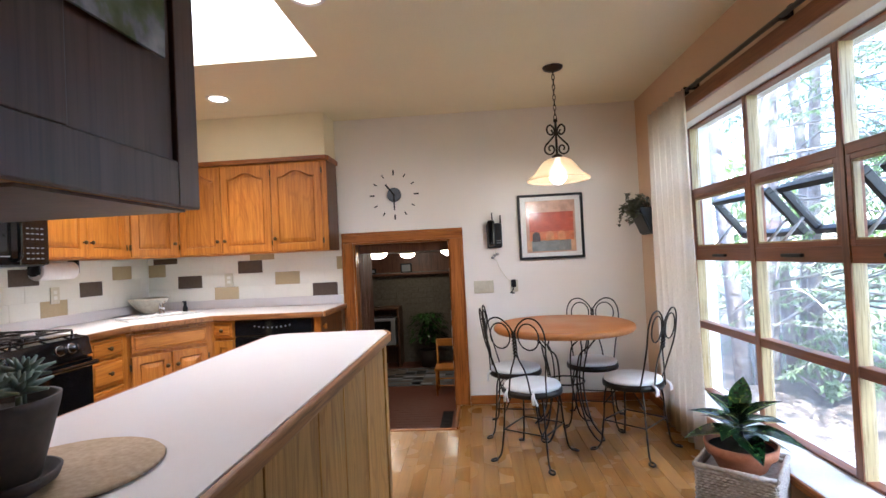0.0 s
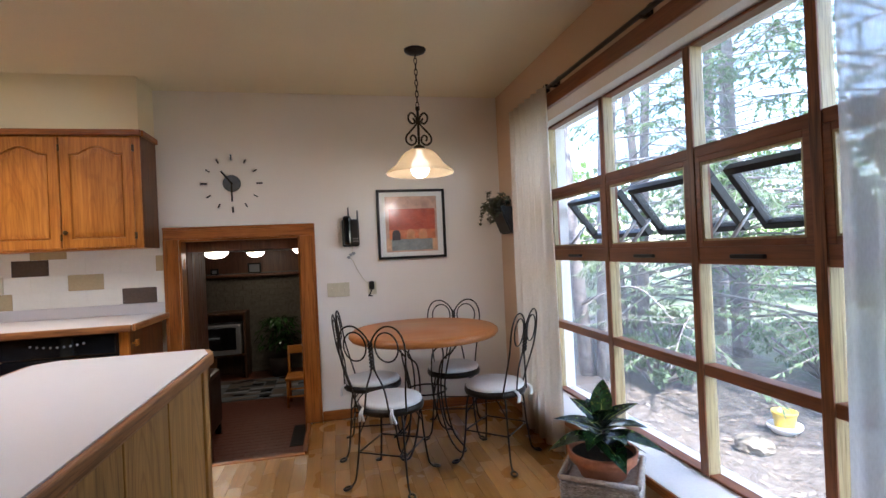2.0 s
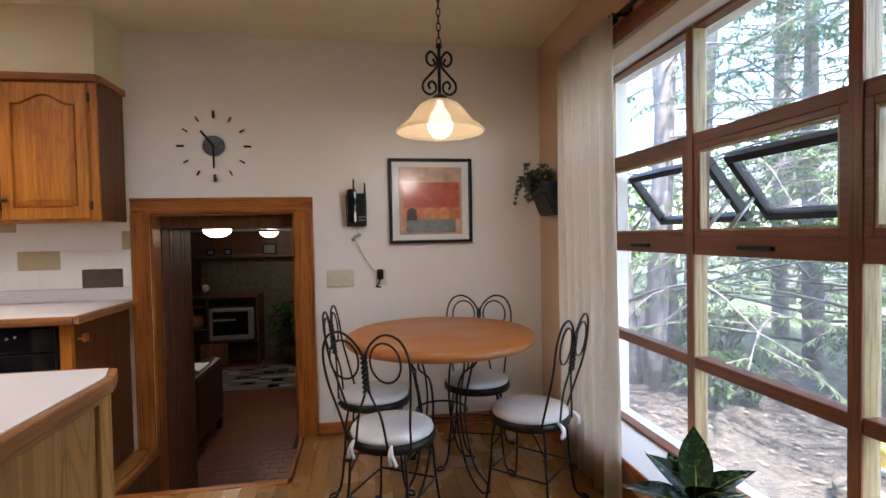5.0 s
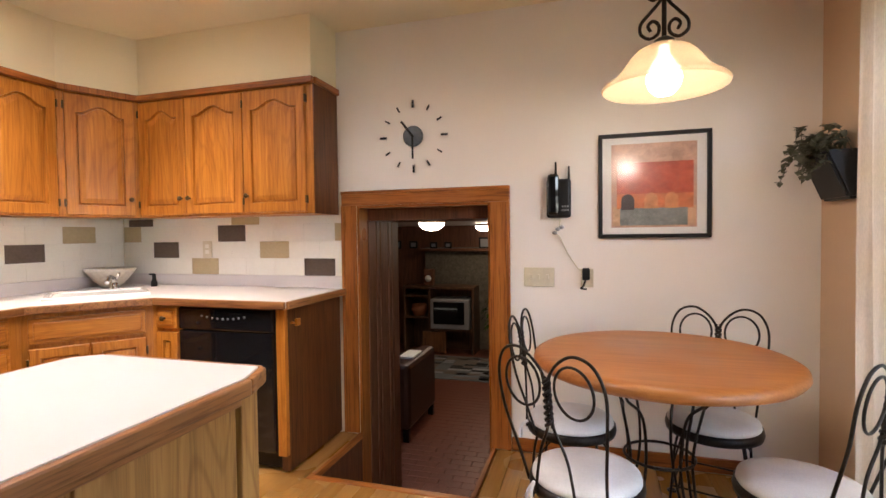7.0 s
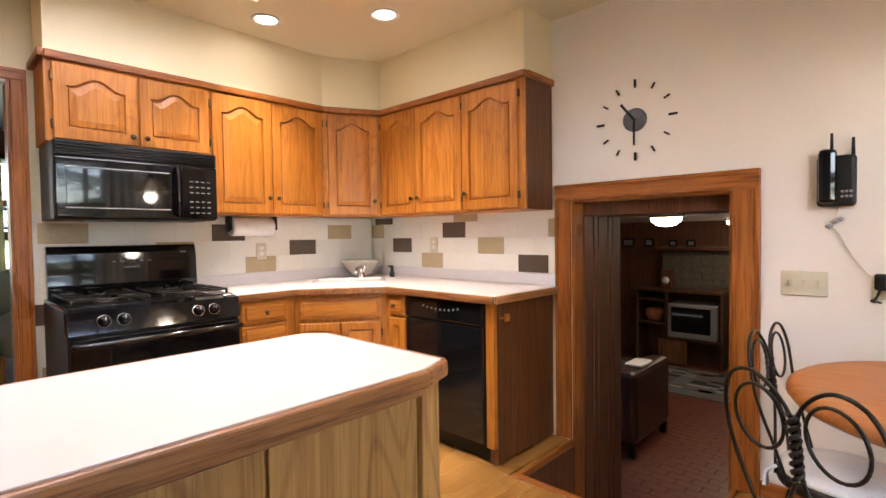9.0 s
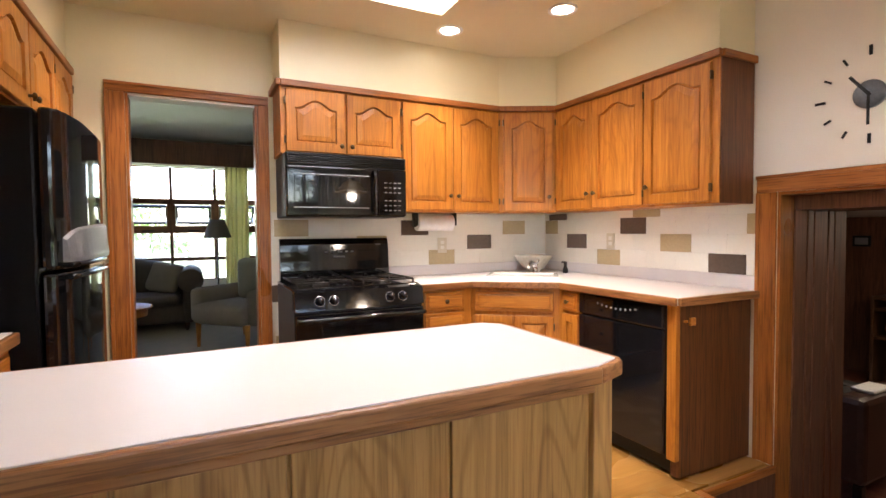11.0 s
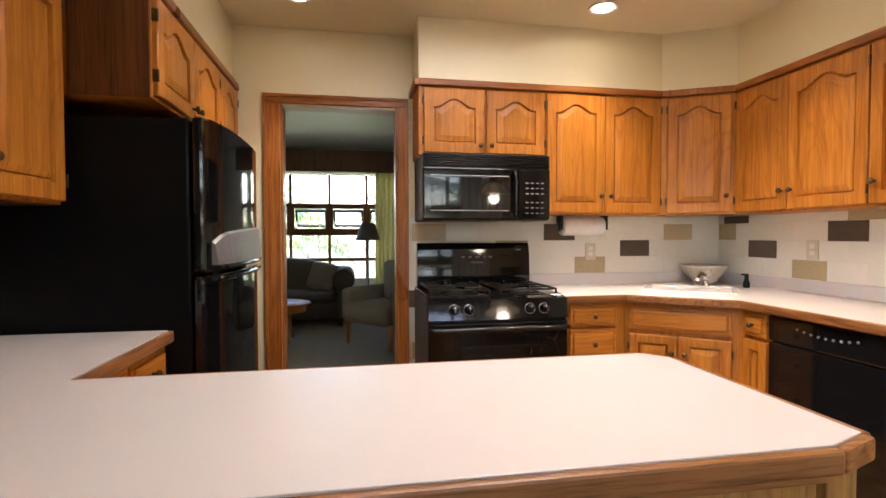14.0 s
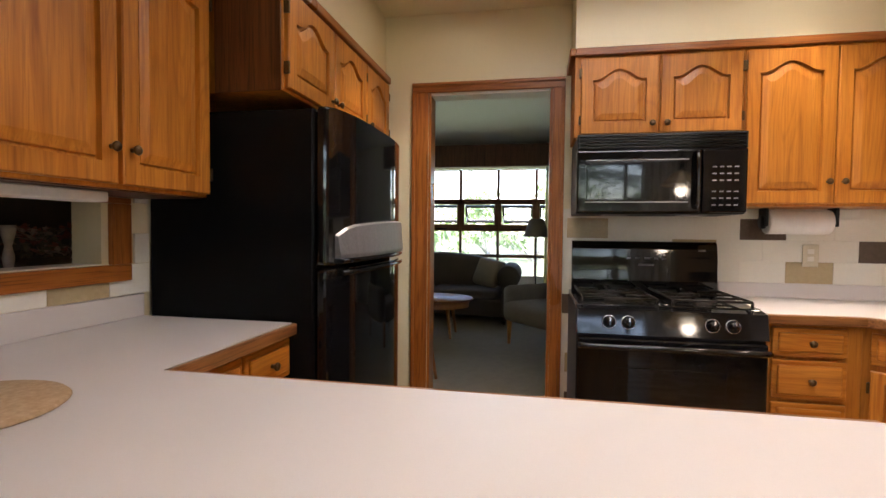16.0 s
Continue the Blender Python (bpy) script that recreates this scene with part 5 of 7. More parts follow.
prof = [(0.03, 1.892), (0.06, 1.888), (0.09, 1.872), (0.112, 1.850), (0.130, 1.825), (0.148, 1.800), (0.170, 1.780), (0.195, 1.764), (0.209, 1.750), (0.207, 1.743)]
inner = [(r - 0.004, z - 0.003) for r, z in reversed(prof)]
lathe(bm, prof + inner, 48, (PX, PY, 0))
part("shade", bm, M_SHADE, th, "amber glass bell shade", True)
bm = bmesh.new()
lathe(bm, [(0.0, 1.715), (0.03, 1.722), (0.052, 1.745), (0.060, 1.775), (0.052, 1.81), (0.03, 1.845), (0.018, 1.86), (0.018, 1.89), (0, 1.89)], 24, (PX, PY, 0))
part("bulb", bm, M_BULB, th, "glowing globe bulb", True)
lamp("pendant_glow", "POINT", 0.8, WARM, Matrix.Translation((PX, PY, 1.69)), 0.06)

# wall clock made of separate marks
CX, CZ, NW = -0.226, 1.828, 4.566
th = thing("wall_clock", (CX, NW, CZ), "frameless wall clock with stick-on dark marks", "clock")
bm = bmesh.new()
lathe(bm, [(0, 0), (0.062, 0), (0.062, 0.012), (0.055, 0.016), (0, 0.017)], 32)
bm.transform(Matrix.Translation((CX, NW, CZ)) @ Matrix.Rotation(radians(90), 4, "X"))
part("hub", bm, speckled("clock_grey", (0.10, 0.11, 0.13), (0.14, 0.15, 0.17), 60, 0.3, 0.0, metal=0.4), th, "grey round clock hub")
for i in range(12):
    a = radians(30 * i)
    bm = bmesh.new()
    big = i % 3 == 0
    box(bm, -0.006 if big else -0.0045, -0.008, 0.172, 0.006 if big else 0.0045, 0, 0.215 if big else 0.205, 0.001)
    bm.transform(Matrix.Translation((CX, NW - 0.0005, CZ)) @ Matrix.Rotation(a, 4, "Y"))
    part("hour_mark", bm, M_BLACKM, th)
for a, ln, w in ((radians(180), 0.135, 0.006), (radians(-38), 0.115, 0.007)):
    bm = bmesh.new()
    box(bm, -w, -0.021, -0.01, w, -0.0185, ln, 0.001)
    bm.transform(Matrix.Translation((CX, NW, CZ)) @ Matrix.Rotation(a, 4, "Y"))
    part("clock_hand", bm, M_BLACKM, th, "dark clock hand")

# framed print
th = thing("framed_picture", (1.10, NW, 1.21), "black framed abstract print in red, orange and grey", "picture")
PXA, PXB, PZA, PZB = 0.828, 1.372, 1.211, 1.759
for a in ((PXA, PZA, PXB, PZA + 0.02), (PXA, PZB - 0.02, PXB, PZB), (PXA, PZA + 0.02, PXA + 0.02, PZB - 0.02), (PXB - 0.02, PZA + 0.02, PXB, PZB - 0.02)):
    bm = bmesh.new()
    box(bm, a[0], NW - 0.028, a[1], a[2], NW, a[3], 0.003)
    part("frame", bm, M_BLACKM, th)
bm = bmesh.new()
box(bm, PXA + 0.02, NW - 0.008, PZA + 0.02, PXB - 0.02, NW - 0.001, PZB - 0.02)
part("mat_board", bm, M_WHITE, th, "white mat board")


def print_block(x0, z0, x1, z1, a, b_, y, name="colour_field", round_=False):
    bb = bmesh.new()
    X0, X1 = PXA + (PXB - PXA) * x0, PXA + (PXB - PXA) * x1
    Z0, Z1 = PZA + (PZB - PZA) * z0, PZA + (PZB - PZA) * z1
    if round_:
        pts = [(X0, Z0), (X1, Z0)] + [((X0 + X1) / 2 + (X1 - X0) / 2 * math.cos(t), Z0 + (Z1 - Z0) * (0.55 + 0.45 * math.sin(t))) for t in [math.pi * k / 10 for k in range(11)]]
        bb.faces.new([bb.verts.new((x, NW - y, z)) for x, z in pts])
    else:
        box(bb, X0, NW - y, Z0, X1, NW - y + 0.0006, Z1)
    part(name, bb, speckled("print_ink", a, b_, 70, 0.35, 0.0, big=0.25, blot=0.25), th)


print_block(0.12, 0.10, 0.88, 0.90, (0.55, 0.33, 0.24), (0.66, 0.42, 0.30), 0.0090)
print_block(0.13, 0.12, 0.87, 0.30, (0.62, 0.36, 0.20), (0.70, 0.45, 0.28), 0.0098)
print_block(0.17, 0.28, 0.85, 0.72, (0.46, 0.06, 0.025), (0.60, 0.12, 0.05), 0.0106)
print_block(0.17, 0.28, 0.85, 0.42, (0.62, 0.17, 0.06), (0.70, 0.23, 0.09), 0.0114)
print_block(0.20, 0.12, 0.80, 0.285, (0.20, 0.22, 0.21), (0.30, 0.32, 0.30), 0.0122)
print_block(0.21, 0.27, 0.33, 0.42, (0.05, 0.035, 0.04), (0.09, 0.06, 0.06), 0.0130, round_=True)
print_block(0.42, 0.28, 0.54, 0.43, (0.66, 0.26, 0.10), (0.74, 0.34, 0.15), 0.0130, round_=True)
print_block(0.60, 0.28, 0.72, 0.43, (0.66, 0.26, 0.10), (0.74, 0.34, 0.15), 0.0130, round_=True)
bm = bmesh.new()
bm.faces.new([bm.verts.new((x, NW - 0.018, z)) for x, z in ((PXA + 0.02, PZA + 0.02), (PXB - 0.02, PZA + 0.02), (PXB - 0.02, PZB - 0.02), (PXA + 0.02, PZB - 0.02))])
part("glazing", bm, clear_glass("non_glare_glass", rough=0.16), th).visible_shadow = False

# wall telephone with cord and adapter
th = thing("wall_phone", (0.615, NW, 1.33), "black cordless telephone on a wall cradle with two aerials", "telephone")
bm = bmesh.new()
box(bm, 0.555, NW - 0.045, 1.325, 0.685, NW, 1.535, 0.014)
part("cradle", bm, M_BLACKM, th)
bm = bmesh.new()
box(bm, 0.563, NW - 0.088, 1.335, 0.625, NW - 0.045, 1.56, 0.018)
part("handset", bm, M_BLACK, th)
for x, h in ((0.606, 1.625), (0.675, 1.60)):
    bm = bmesh.new()
    tube(bm, [(x, NW - 0.05, 1.53), (x, NW - 0.05, h)], 0.007, 8, 0.005)
    part("aerial", bm, M_BLACKM, th)
for i in range(6):
    bm = bmesh.new()
    box(bm, 0.636 + 0.014 * (i % 3), NW - 0.05, 1.36 + 0.02 * (i // 3), 0.646 + 0.014 * (i % 3), NW - 0.0445, 1.37 + 0.02 * (i // 3), 0.001)
    part("button", bm, M_GREYTXT, th)
bm = bmesh.new()
tube(bm, smooth_line([(0.63, NW - 0.02, 1.327), (0.62, NW - 0.03, 1.27), (0.60, NW - 0.03, 1.24), (0.625, NW - 0.02, 1.22), (0.66, NW - 0.01, 1.14), (0.71, NW - 0.01, 1.06), (0.752, NW - 0.015, 1.02)], 6), 0.0028, 5)
part("cord", bm, M_PLATE, th, "thin pale cord")
bm = bmesh.new()
for x, z in ((0.615, 1.262), (0.598, 1.242), (0.635, 1.272)):
    lathe(bm, [(0, -0.012), (0.014, -0.004), (0.014, 0.006), (0, 0.012)], 10, (x, NW - 0.03, z))
part("cord_clip", bm, M_SILVER, th)
th = thing("power_adapter", (0.762, NW, 0.98), "black plug-in power adapter in a wall outlet", "adapter")
bm = bmesh.new()
box(bm, 0.735, NW - 0.008, 0.945, 0.80, NW, 1.045, 0.003)
part("outlet_plate", bm, M_PLATE, th)
bm = bmesh.new()
box(bm, 0.742, NW - 0.05, 0.985, 0.782, NW - 0.008, 1.05, 0.008)
part("plug", bm, M_BLACKM, th)
bm = bmesh.new()
tube(bm, smooth_line([(0.76, NW - 0.045, 0.99), (0.748, NW - 0.05, 0.955), (0.735, NW - 0.04, 0.94), (0.765, NW - 0.03, 0.935)], 5), 0.005, 5)
part("cord", bm, M_BLACKM, th)
th = thing("light_switch", (0.51, NW, 0.95), "ivory three-gang light switch plate", "switch")
bm = bmesh.new()
box(bm, 0.426, NW - 0.008, 0.943, 0.593, NW, 1.05, 0.003)
part("plate", bm, M_PLATE, th)
for x in (0.462, 0.509, 0.556):
    bm = bmesh.new()
    box(bm, x - 0.006, NW - 0.026, 0.984, x + 0.006, NW - 0.007, 1.012, 0.002)
    part("toggle", bm, M_PLATE, th)

# wall pocket planter
th = thing("wall_planter", (1.849, 4.30, 1.38), "dark wall planter with trailing grey-green leaves", "planter")
bm = bmesh.new()
pr = [(0.0, 1.37), (0.05, 1.37), (0.13, 1.56), (0.125, 1.575), (0.0, 1.575)]
lo = [bm.verts.new((1.849 - d, 4.19, z)) for d, z in pr]
hi = [bm.verts.new((1.849 - d, 4.44, z)) for d, z in pr]
bm.faces.new(lo)
bm.faces.new(list(reversed(hi)))
for i in range(5):
    bm.faces.new((lo[i], hi[i], hi[(i + 1) % 5], lo[(i + 1) % 5]))
bmesh.ops.bevel(bm, geom=bm.edges[:], offset=0.01, segments=2, affect="EDGES")
part("pocket", bm, M_BLACKM, th)


def leaf(b, base, d, up, ln, w, curl=0.25, n=5, notch=0.0):
    """A bent leaf blade from base along d."""
    d, up = Vector(d).normalized(), Vector(up)
    side = d.cross(up)
    side = side.normalized() if side.length > 1e-4 else d.orthogonal().normalized()
    nrm = side.cross(d)
    rows = []
    for i in range(n + 1):
        t = i / n
        ww = w * math.sin(math.pi * min(1, 0.06 + 0.94 * t) ** 0.8) * 0.5
        c = Vector(base) + d * ln * t - nrm * curl * ln * t * t
        rows.append((b.verts.new(c - side * ww + nrm * ww * 0.3), b.verts.new(c), b.verts.new(c + side * ww + nrm * ww * 0.3)))
    for (a0, a1, a2), (c0, c1, c2) in zip(rows, rows[1:]):
        b.faces.new((a0, a1, c1, c0)).smooth = True
        b.faces.new((a1, a2, c2, c1)).smooth = True


rnd = random.Random(4)
bm = bmesh.new()
for i in range(34):
    y = rnd.uniform(4.17, 4.50)
    p0 = Vector((1.849 - rnd.uniform(0.03, 0.13), y, 1.565))
    out = Vector((rnd.uniform(-0.9, 0.1), rnd.uniform(-0.5, 1.0), rnd.uniform(-0.1, 1.2))).normalized()
    ln = rnd.uniform(0.07, 0.20)
    pts = smooth_line([p0, p0 + out * ln * 0.6 + Vector((0, 0, 0.02)), p0 + out * ln + Vector((0, 0, -0.10 * rnd.random() * (1.5 if out.y > 0.4 else 0.6)))], 4)
    tube(bm, pts, 0.0018, 4)
    for k in range(3, len(pts)):
        for s_ in (-1, 1):
            dd = Vector((rnd.uniform(-1, 0.4), rnd.uniform(-1, 1), rnd.uniform(-0.5, 0.6)))
            pt = pts[k].copy()
            leaf(bm, pt, dd, Z, rnd.uniform(0.028, 0.045), 0.028, 0.2, 3)
for v in bm.verts:
    v.co.x = min(v.co.x, 1.846)
    v.co.y = min(v.co.y, 4.562)
part("foliage", bm, M_DRYLEAF, th, "trailing grey-green leaves")

# potted croton on a wicker basket
BX, BY, BZ = 1.59, 2.63, 0.298
th = thing("wicker_basket", (BX, BY, 0), "square whitewashed wicker basket used as a plant stand", "basket")
bm = bmesh.new()
hw = 0.150
box(bm, -hw + 0.012, -hw + 0.012, 0.0, hw - 0.012, hw - 0.012, BZ - 0.03, 0, Matrix.Translation((BX, BY, 0)) @ Matrix.Rotation(radians(-38), 4, "Z"))
part("core", bm, M_WICKER, th)
rows = 24
for side in range(4):
    bm = bmesh.new()
    ang = Matrix.Translation((BX, BY, 0)) @ Matrix.Rotation(radians(90 * side - 38), 4, "Z")
    for j in range(rows):
        z = 0.008 + (BZ - 0.02) * j / rows
        pts = [ang @ Vector((-hw + 2 * hw * i / 24, -hw + (0.0045 if (i + j) % 2 else -0.0045), z)) for i in range(25)]
        tube(bm, pts, 0.0068, 5)
    for i in range(12):
        x = -hw + 2 * hw * (i + 0.5) / 12
        tube(bm, [ang @ Vector((x, -hw, 0.0)), ang @ Vector((x, -hw, BZ - 0.01))], 0.004, 4)
    part("woven_side", bm, M_WICKER, th)["kind"] = "stuff"
bm = bmesh.new()
for k in range(4):
    ang = Matrix.Translation((BX, BY, 0)) @ Matrix.Rotation(radians(90 * k - 38), 4, "Z")
    tube(bm, [ang @ Vector((-hw - 0.004, -hw - 0.004, BZ)), ang @ Vector((hw + 0.004, -hw - 0.004, BZ))], 0.011, 8)
part("rim", bm, M_WICKER, th)
th = thing("potted_plant", (1.59, 2.63, BZ - 0.028), "croton with glossy yellow-veined leaves in a terracotta pot", "plant")
QX, QY = 1.59, 2.63
PB = BZ - 0.029
bm = bmesh.new()
lathe(bm, [(0, PB), (0.095, PB), (0.125, PB + 0.062), (0.140, PB + 0.065), (0.148, PB + 0.108), (0.136, PB + 0.110), (0.128, PB + 0.085), (0, PB + 0.083)], 36, (QX, QY, 0))
part("pot", bm, M_TERRA, th, "terracotta pot with a thick rim")
bm = bmesh.new()
lathe(bm, [(0, PB + 0.092), (0.06, PB + 0.094), (0.129, PB + 0.088)], 24, (QX, QY, 0))
part("soil", bm, M_SOIL, th)
rnd = random.Random(11)
m, nt, p = mat("croton_leaf", 0.25)
vn = tex_noise(nt, coords(nt, (60, 60, 60)), 1.0, 3)
nt.links.new(ramp(nt, vn, [(0.36, (0.008, 0.026, 0.010)), (0.60, (0.018, 0.056, 0.014)), (0.76, (0.22, 0.24, 0.03))]), p.inputs["Base Color"])
M_CROTON = m
bm = bmesh.new()
tube(bm, smooth_line([(QX, QY, PB + 0.09), (QX + 0.01, QY + 0.005, PB + 0.18), (QX, QY, PB + 0.23)], 4), 0.009, 6)
part("stem", bm, M_BARK, th)
for i in range(17):
    a = i * 2.4 + rnd.uniform(-0.3, 0.3)
    el = 0.0 + 0.85 * (i / 17)
    zb = PB + 0.13 + 0.10 * i / 17
    bm = bmesh.new()
    d = Vector((math.cos(a) * math.cos(el), math.sin(a) * math.cos(el), math.sin(el)))
    leaf(bm, (QX, QY, zb), d, Z, rnd.uniform(0.17, 0.25), rnd.uniform(0.095, 0.125), 0.34 if i < 9 else 0.22, 8)
    part("leaf", bm, M_CROTON, th)
    bm = bmesh.new()
    nrm = d.cross(Z).cross(d).normalized()
    tube(bm, [Vector((QX, QY, zb)) + d * 0.2 * t - nrm * (0.34 if i < 9 else 0.22) * 0.2 * t * t + nrm * 0.001 for t in (0, 0.3, 0.6, 0.9)], 0.0025, 4, 0.001)
    part("leaf_vein", bm, M_LEAFY, th)

# ---- counter things ----
th = thing("cork_mat", (-0.30, 1.20, CT), "round cork mat on the white counter", "mat")
bm = bmesh.new()
lathe(bm, [(0, 0), (0.161, 0), (0.166, 0.004), (0.161, 0.009), (0, 0.0095)], 48, (-0.305, 1.180, CT + 0.0005))
part("disc", bm, M_BOARD, th)
SX, SY, SB = -0.330, 1.085, CT + 0.0105
th = thing("potted_succulent", (SX, SY, SB), "blue-green succulent in a dark brown pot with a saucer", "plant")
bm = bmesh.new()
lathe(bm, [(0, SB), (0.062, SB), (0.082, SB + 0.012), (0.088, SB + 0.028), (0.082, SB + 0.029), (0.072, SB + 0.014), (0, SB + 0.010)], 32, (SX, SY, 0))
part("saucer", bm, M_DKPOT, th)
bm = bmesh.new()
lathe(bm, [(0, SB + 0.011), (0.052, SB + 0.011), (0.060, SB + 0.02), (0.088, SB + 0.135), (0.090, SB + 0.150), (0.083, SB + 0.150), (0.078, SB + 0.128), (0, SB + 0.125)], 32, (SX, SY, 0))
part("pot", bm, M_DKPOT, th)
bm = bmesh.new()
lathe(bm, [(0, SB + 0.131), (0.079, SB + 0.129)], 24, (SX, SY, 0))
part("soil", bm, M_SOIL, th)
rnd = random.Random(21)
for c in range(5):
    a0 = c * 1.35
    cx, cy = SX + 0.045 * math.cos(a0), SY + 0.045 * math.sin(a0)
    top = SB + 0.16 + 0.03 * rnd.random()
    bm = bmesh.new()
    tube(bm, [(cx, cy, SB + 0.13), (cx, cy, top - 0.01)], 0.005, 5)
    ros = part("rosette", bm, M_SUCC, th)
    for i in range(16):
        bm = bmesh.new()
        a, el = i * 2.4, 0.05 + 1.25 * i / 16
        d = Vector((math.cos(a) * math.cos(el), math.sin(a) * math.cos(el), math.sin(el)))
        ln = 0.052 - 0.022 * i / 16
        tube(bm, [Vector((cx, cy, top)), Vector((cx, cy, top)) + d * ln * 0.55, Vector((cx, cy, top)) + d * ln], 0.008, 5, 0.002)
        part("leaf", bm, M_SUCC, ros)

# sink, bowl, tap
th = thing("corner_sink", (-2.05, 4.05, CT), "white corner sink set in the counter", "sink")
bm = bmesh.new()
ms = face_frame((-2.0, 3.63, 0), sn)
for a in ((0.02, 0.02, 0.52, 0.05), (0.02, 0.37, 0.52, 0.40), (0.02, 0.05, 0.05, 0.37), (0.49, 0.05, 0.52, 0.37)):
    box(bm, a[0], a[1], CT - 0.002, a[2], a[3], CT + 0.014, 0.005, ms)
part("rim", bm, M_CERAMIC, th)
bm = bmesh.new()
box(bm, 0.05, 0.05, CT + 0.0012, 0.49, 0.37, CT + 0.003, 0, ms)
part("basin", bm, M_CERAMIC, th)
th = thing("stoneware_bowl", (-2.305, 4.305, CT), "grey stoneware bowl standing behind the sink", "bowl")
bm = bmesh.new()
lathe(bm, [(0, 0.002), (0.05, 0.002), (0.055, 0.012), (0.098, 0.05), (0.145, 0.115), (0.153, 0.132), (0.145, 0.132), (0.09, 0.06), (0, 0.03)], 36, (-2.305, 4.305, CT))
part("bowl", bm, M_STONEWARE, th, smooth=True)
th = thing("kitchen_tap", (-2.12, 4.16, CT), "metal kitchen tap with a single lever", "tap")
bm = bmesh.new()
lathe(bm, [(0.028, 0.001), (0.026, 0.03), (0.018, 0.05), (0, 0.055)], 16, (-2.11, 4.17, CT))
tube(bm, smooth_line([(-2.11, 4.17, CT + 0.045), (-2.10, 4.15, CT + 0.085), (-2.04, 4.08, CT + 0.095), (-1.99, 4.02, CT + 0.065)], 5), 0.012, 8)
part("spout", bm, M_CHROME, th)
bm = bmesh.new()
tube(bm, [(-2.11, 4.17, CT + 0.055), (-2.08, 4.18, CT + 0.11)], 0.008, 6)
part("lever", bm, M_CHROME, th)
th = thing("soap_pump", (-2.07, 4.42, CT), "small dark soap pump by the sink", "soap pump")
bm = bmesh.new()
lathe(bm, [(0, 0.001), (0.02, 0.001), (0.02, 0.03), (0.012, 0.05), (0.012, 0.085), (0, 0.09)], 14, (-2.06, 4.42, CT))
tube(bm, [(-2.06, 4.42, CT + 0.083), (-2.06, 4.385, CT + 0.085)], 0.006, 6)
part("pump", bm, M_BLACKM, th)

# paper towel under the west cabinet
th = thing("paper_towel_holder", (-2.36, 3.455, UB), "white paper towel roll on a black under-cabinet holder", "paper towel")
bm = bmesh.new()
bl = bmesh.new()
lathe(bl, [(0.018, 0), (0.058, 0), (0.060, 0.004), (0.060, 0.276), (0.058, 0.28), (0.018, 0.28), (0.018, 0)], 28)
bl.transform(Matrix.Translation((-2.36, 3.31, 1.302)) @ Matrix.Rotation(radians(-90), 4, "X"))
part("roll", bl, M_PAPER, th)
for y in (3.29, 3.60):
    bm = bmesh.new()
    box(bm, -2.40, y, 1.28, -2.32, y + 0.016, UB - 0.0005, 0.004)
    if y < 3.4:
        lathe(bm, [(0, -0.004), (0.034, -0.004), (0.034, 0.012), (0, 0.012)], 20)
        for v in bm.verts[-80:]:
            v.co = Vector((-2.36 + v.co.x, y + v.co.z, 1.302 + v.co.y))
    part("arm", bm, M_BLACKM, th)
# outlets on the tiles
for nm, n, o in (("outlet", (0, -1, 0), (-1.767, 4.5545, 1.10)), ("outlet", (1, 0, 0), (-2.4725, 3.53, 1.075))):
    th = thing(nm, o, "ivory wall outlet on the tiled backsplash", "outlet", "backsplash outlets")
    m = face_frame(o, n)
    bm = bmesh.new()
    box(bm, 0, -0.008, 0, 0.075, 0, 0.115, 0.003, m)
    part("plate", bm, M_PLATE, th)
    for z in (0.028, 0.066):
        bm = bmesh.new()
        box(bm, 0.022, -0.0095, z, 0.053, -0.0075, z + 0.026, 0.001, m)
        part("socket", bm, M_TILEW, th)

# picture clipped on the cabinet end
th = thing("photo", (0.075, 0.86, 1.55), "glossy landscape photo stuck on the cabinet end", "photo")
bm = bmesh.new()
q4 = [(0.0745, 0.76, 1.530), (0.0745, 0.933, 1.533), (0.0745, 0.937, 1.68), (0.0745, 0.757, 1.675)]
vs = [bm.verts.new(v) for v in q4]
fc = bm.faces.new(vs)
r = bmesh.ops.extrude_face_region(bm, geom=[fc])
bmesh.ops.translate(bm, vec=(0.004, 0, 0), verts=[v for v in r["geom"] if isinstance(v, bmesh.types.BMVert)])
m, nt, p = mat("photo_print", 0.2)
nt.links.new(ramp(nt, tex_noise(nt, coords(nt, (14, 14, 14)), 1.0, 4), [(0.35, (0.05, 0.09, 0.03)), (0.48, (0.16, 0.20, 0.13)), (0.55, (0.30, 0.33, 0.38)), (0.7, (0.55, 0.58, 0.62))]), p.inputs["Base Color"])
part("print", bm, m, th)

# ---- pass-through ----
th = thing("door_3", (-0.65, 0.715, 1.06), "oak casing of the pass-through opening", "door frame", kind="structure")
for a, mm in (((-1.165, 1.05, -0.15, 1.11), M_CASEX), ((-1.165, 1.325, -0.15, 1.3455), M_CASEX), ((-1.165, 1.11, -1.06 - 0.025, 1.325), M_CASE), ((-0.25, 1.11, -0.15, 1.325), M_CASE)):
    bm = bmesh.new()
    box(bm, a[0], 0.7155, a[1], a[2], 0.74, a[3], 0.004)
    part("casing_board", bm, mm, th)
bm = bmesh.new()
box(bm, -1.085, 0.5951, 1.1101, -1.0605, 0.7149, 1.3299)
box(bm, -1.06, 0.5951, 1.1101, -0.25, 0.7149, 1.114)
part("lining", bm, M_WALL, th)
th = thing("sideboard", (-0.8, 0.3, 0), "dark sideboard in the dining area", "sideboard")
bm = bmesh.new()
box(bm, -1.4, 0.12, 0.06, -0.3, 0.58, 1.05, 0.01)
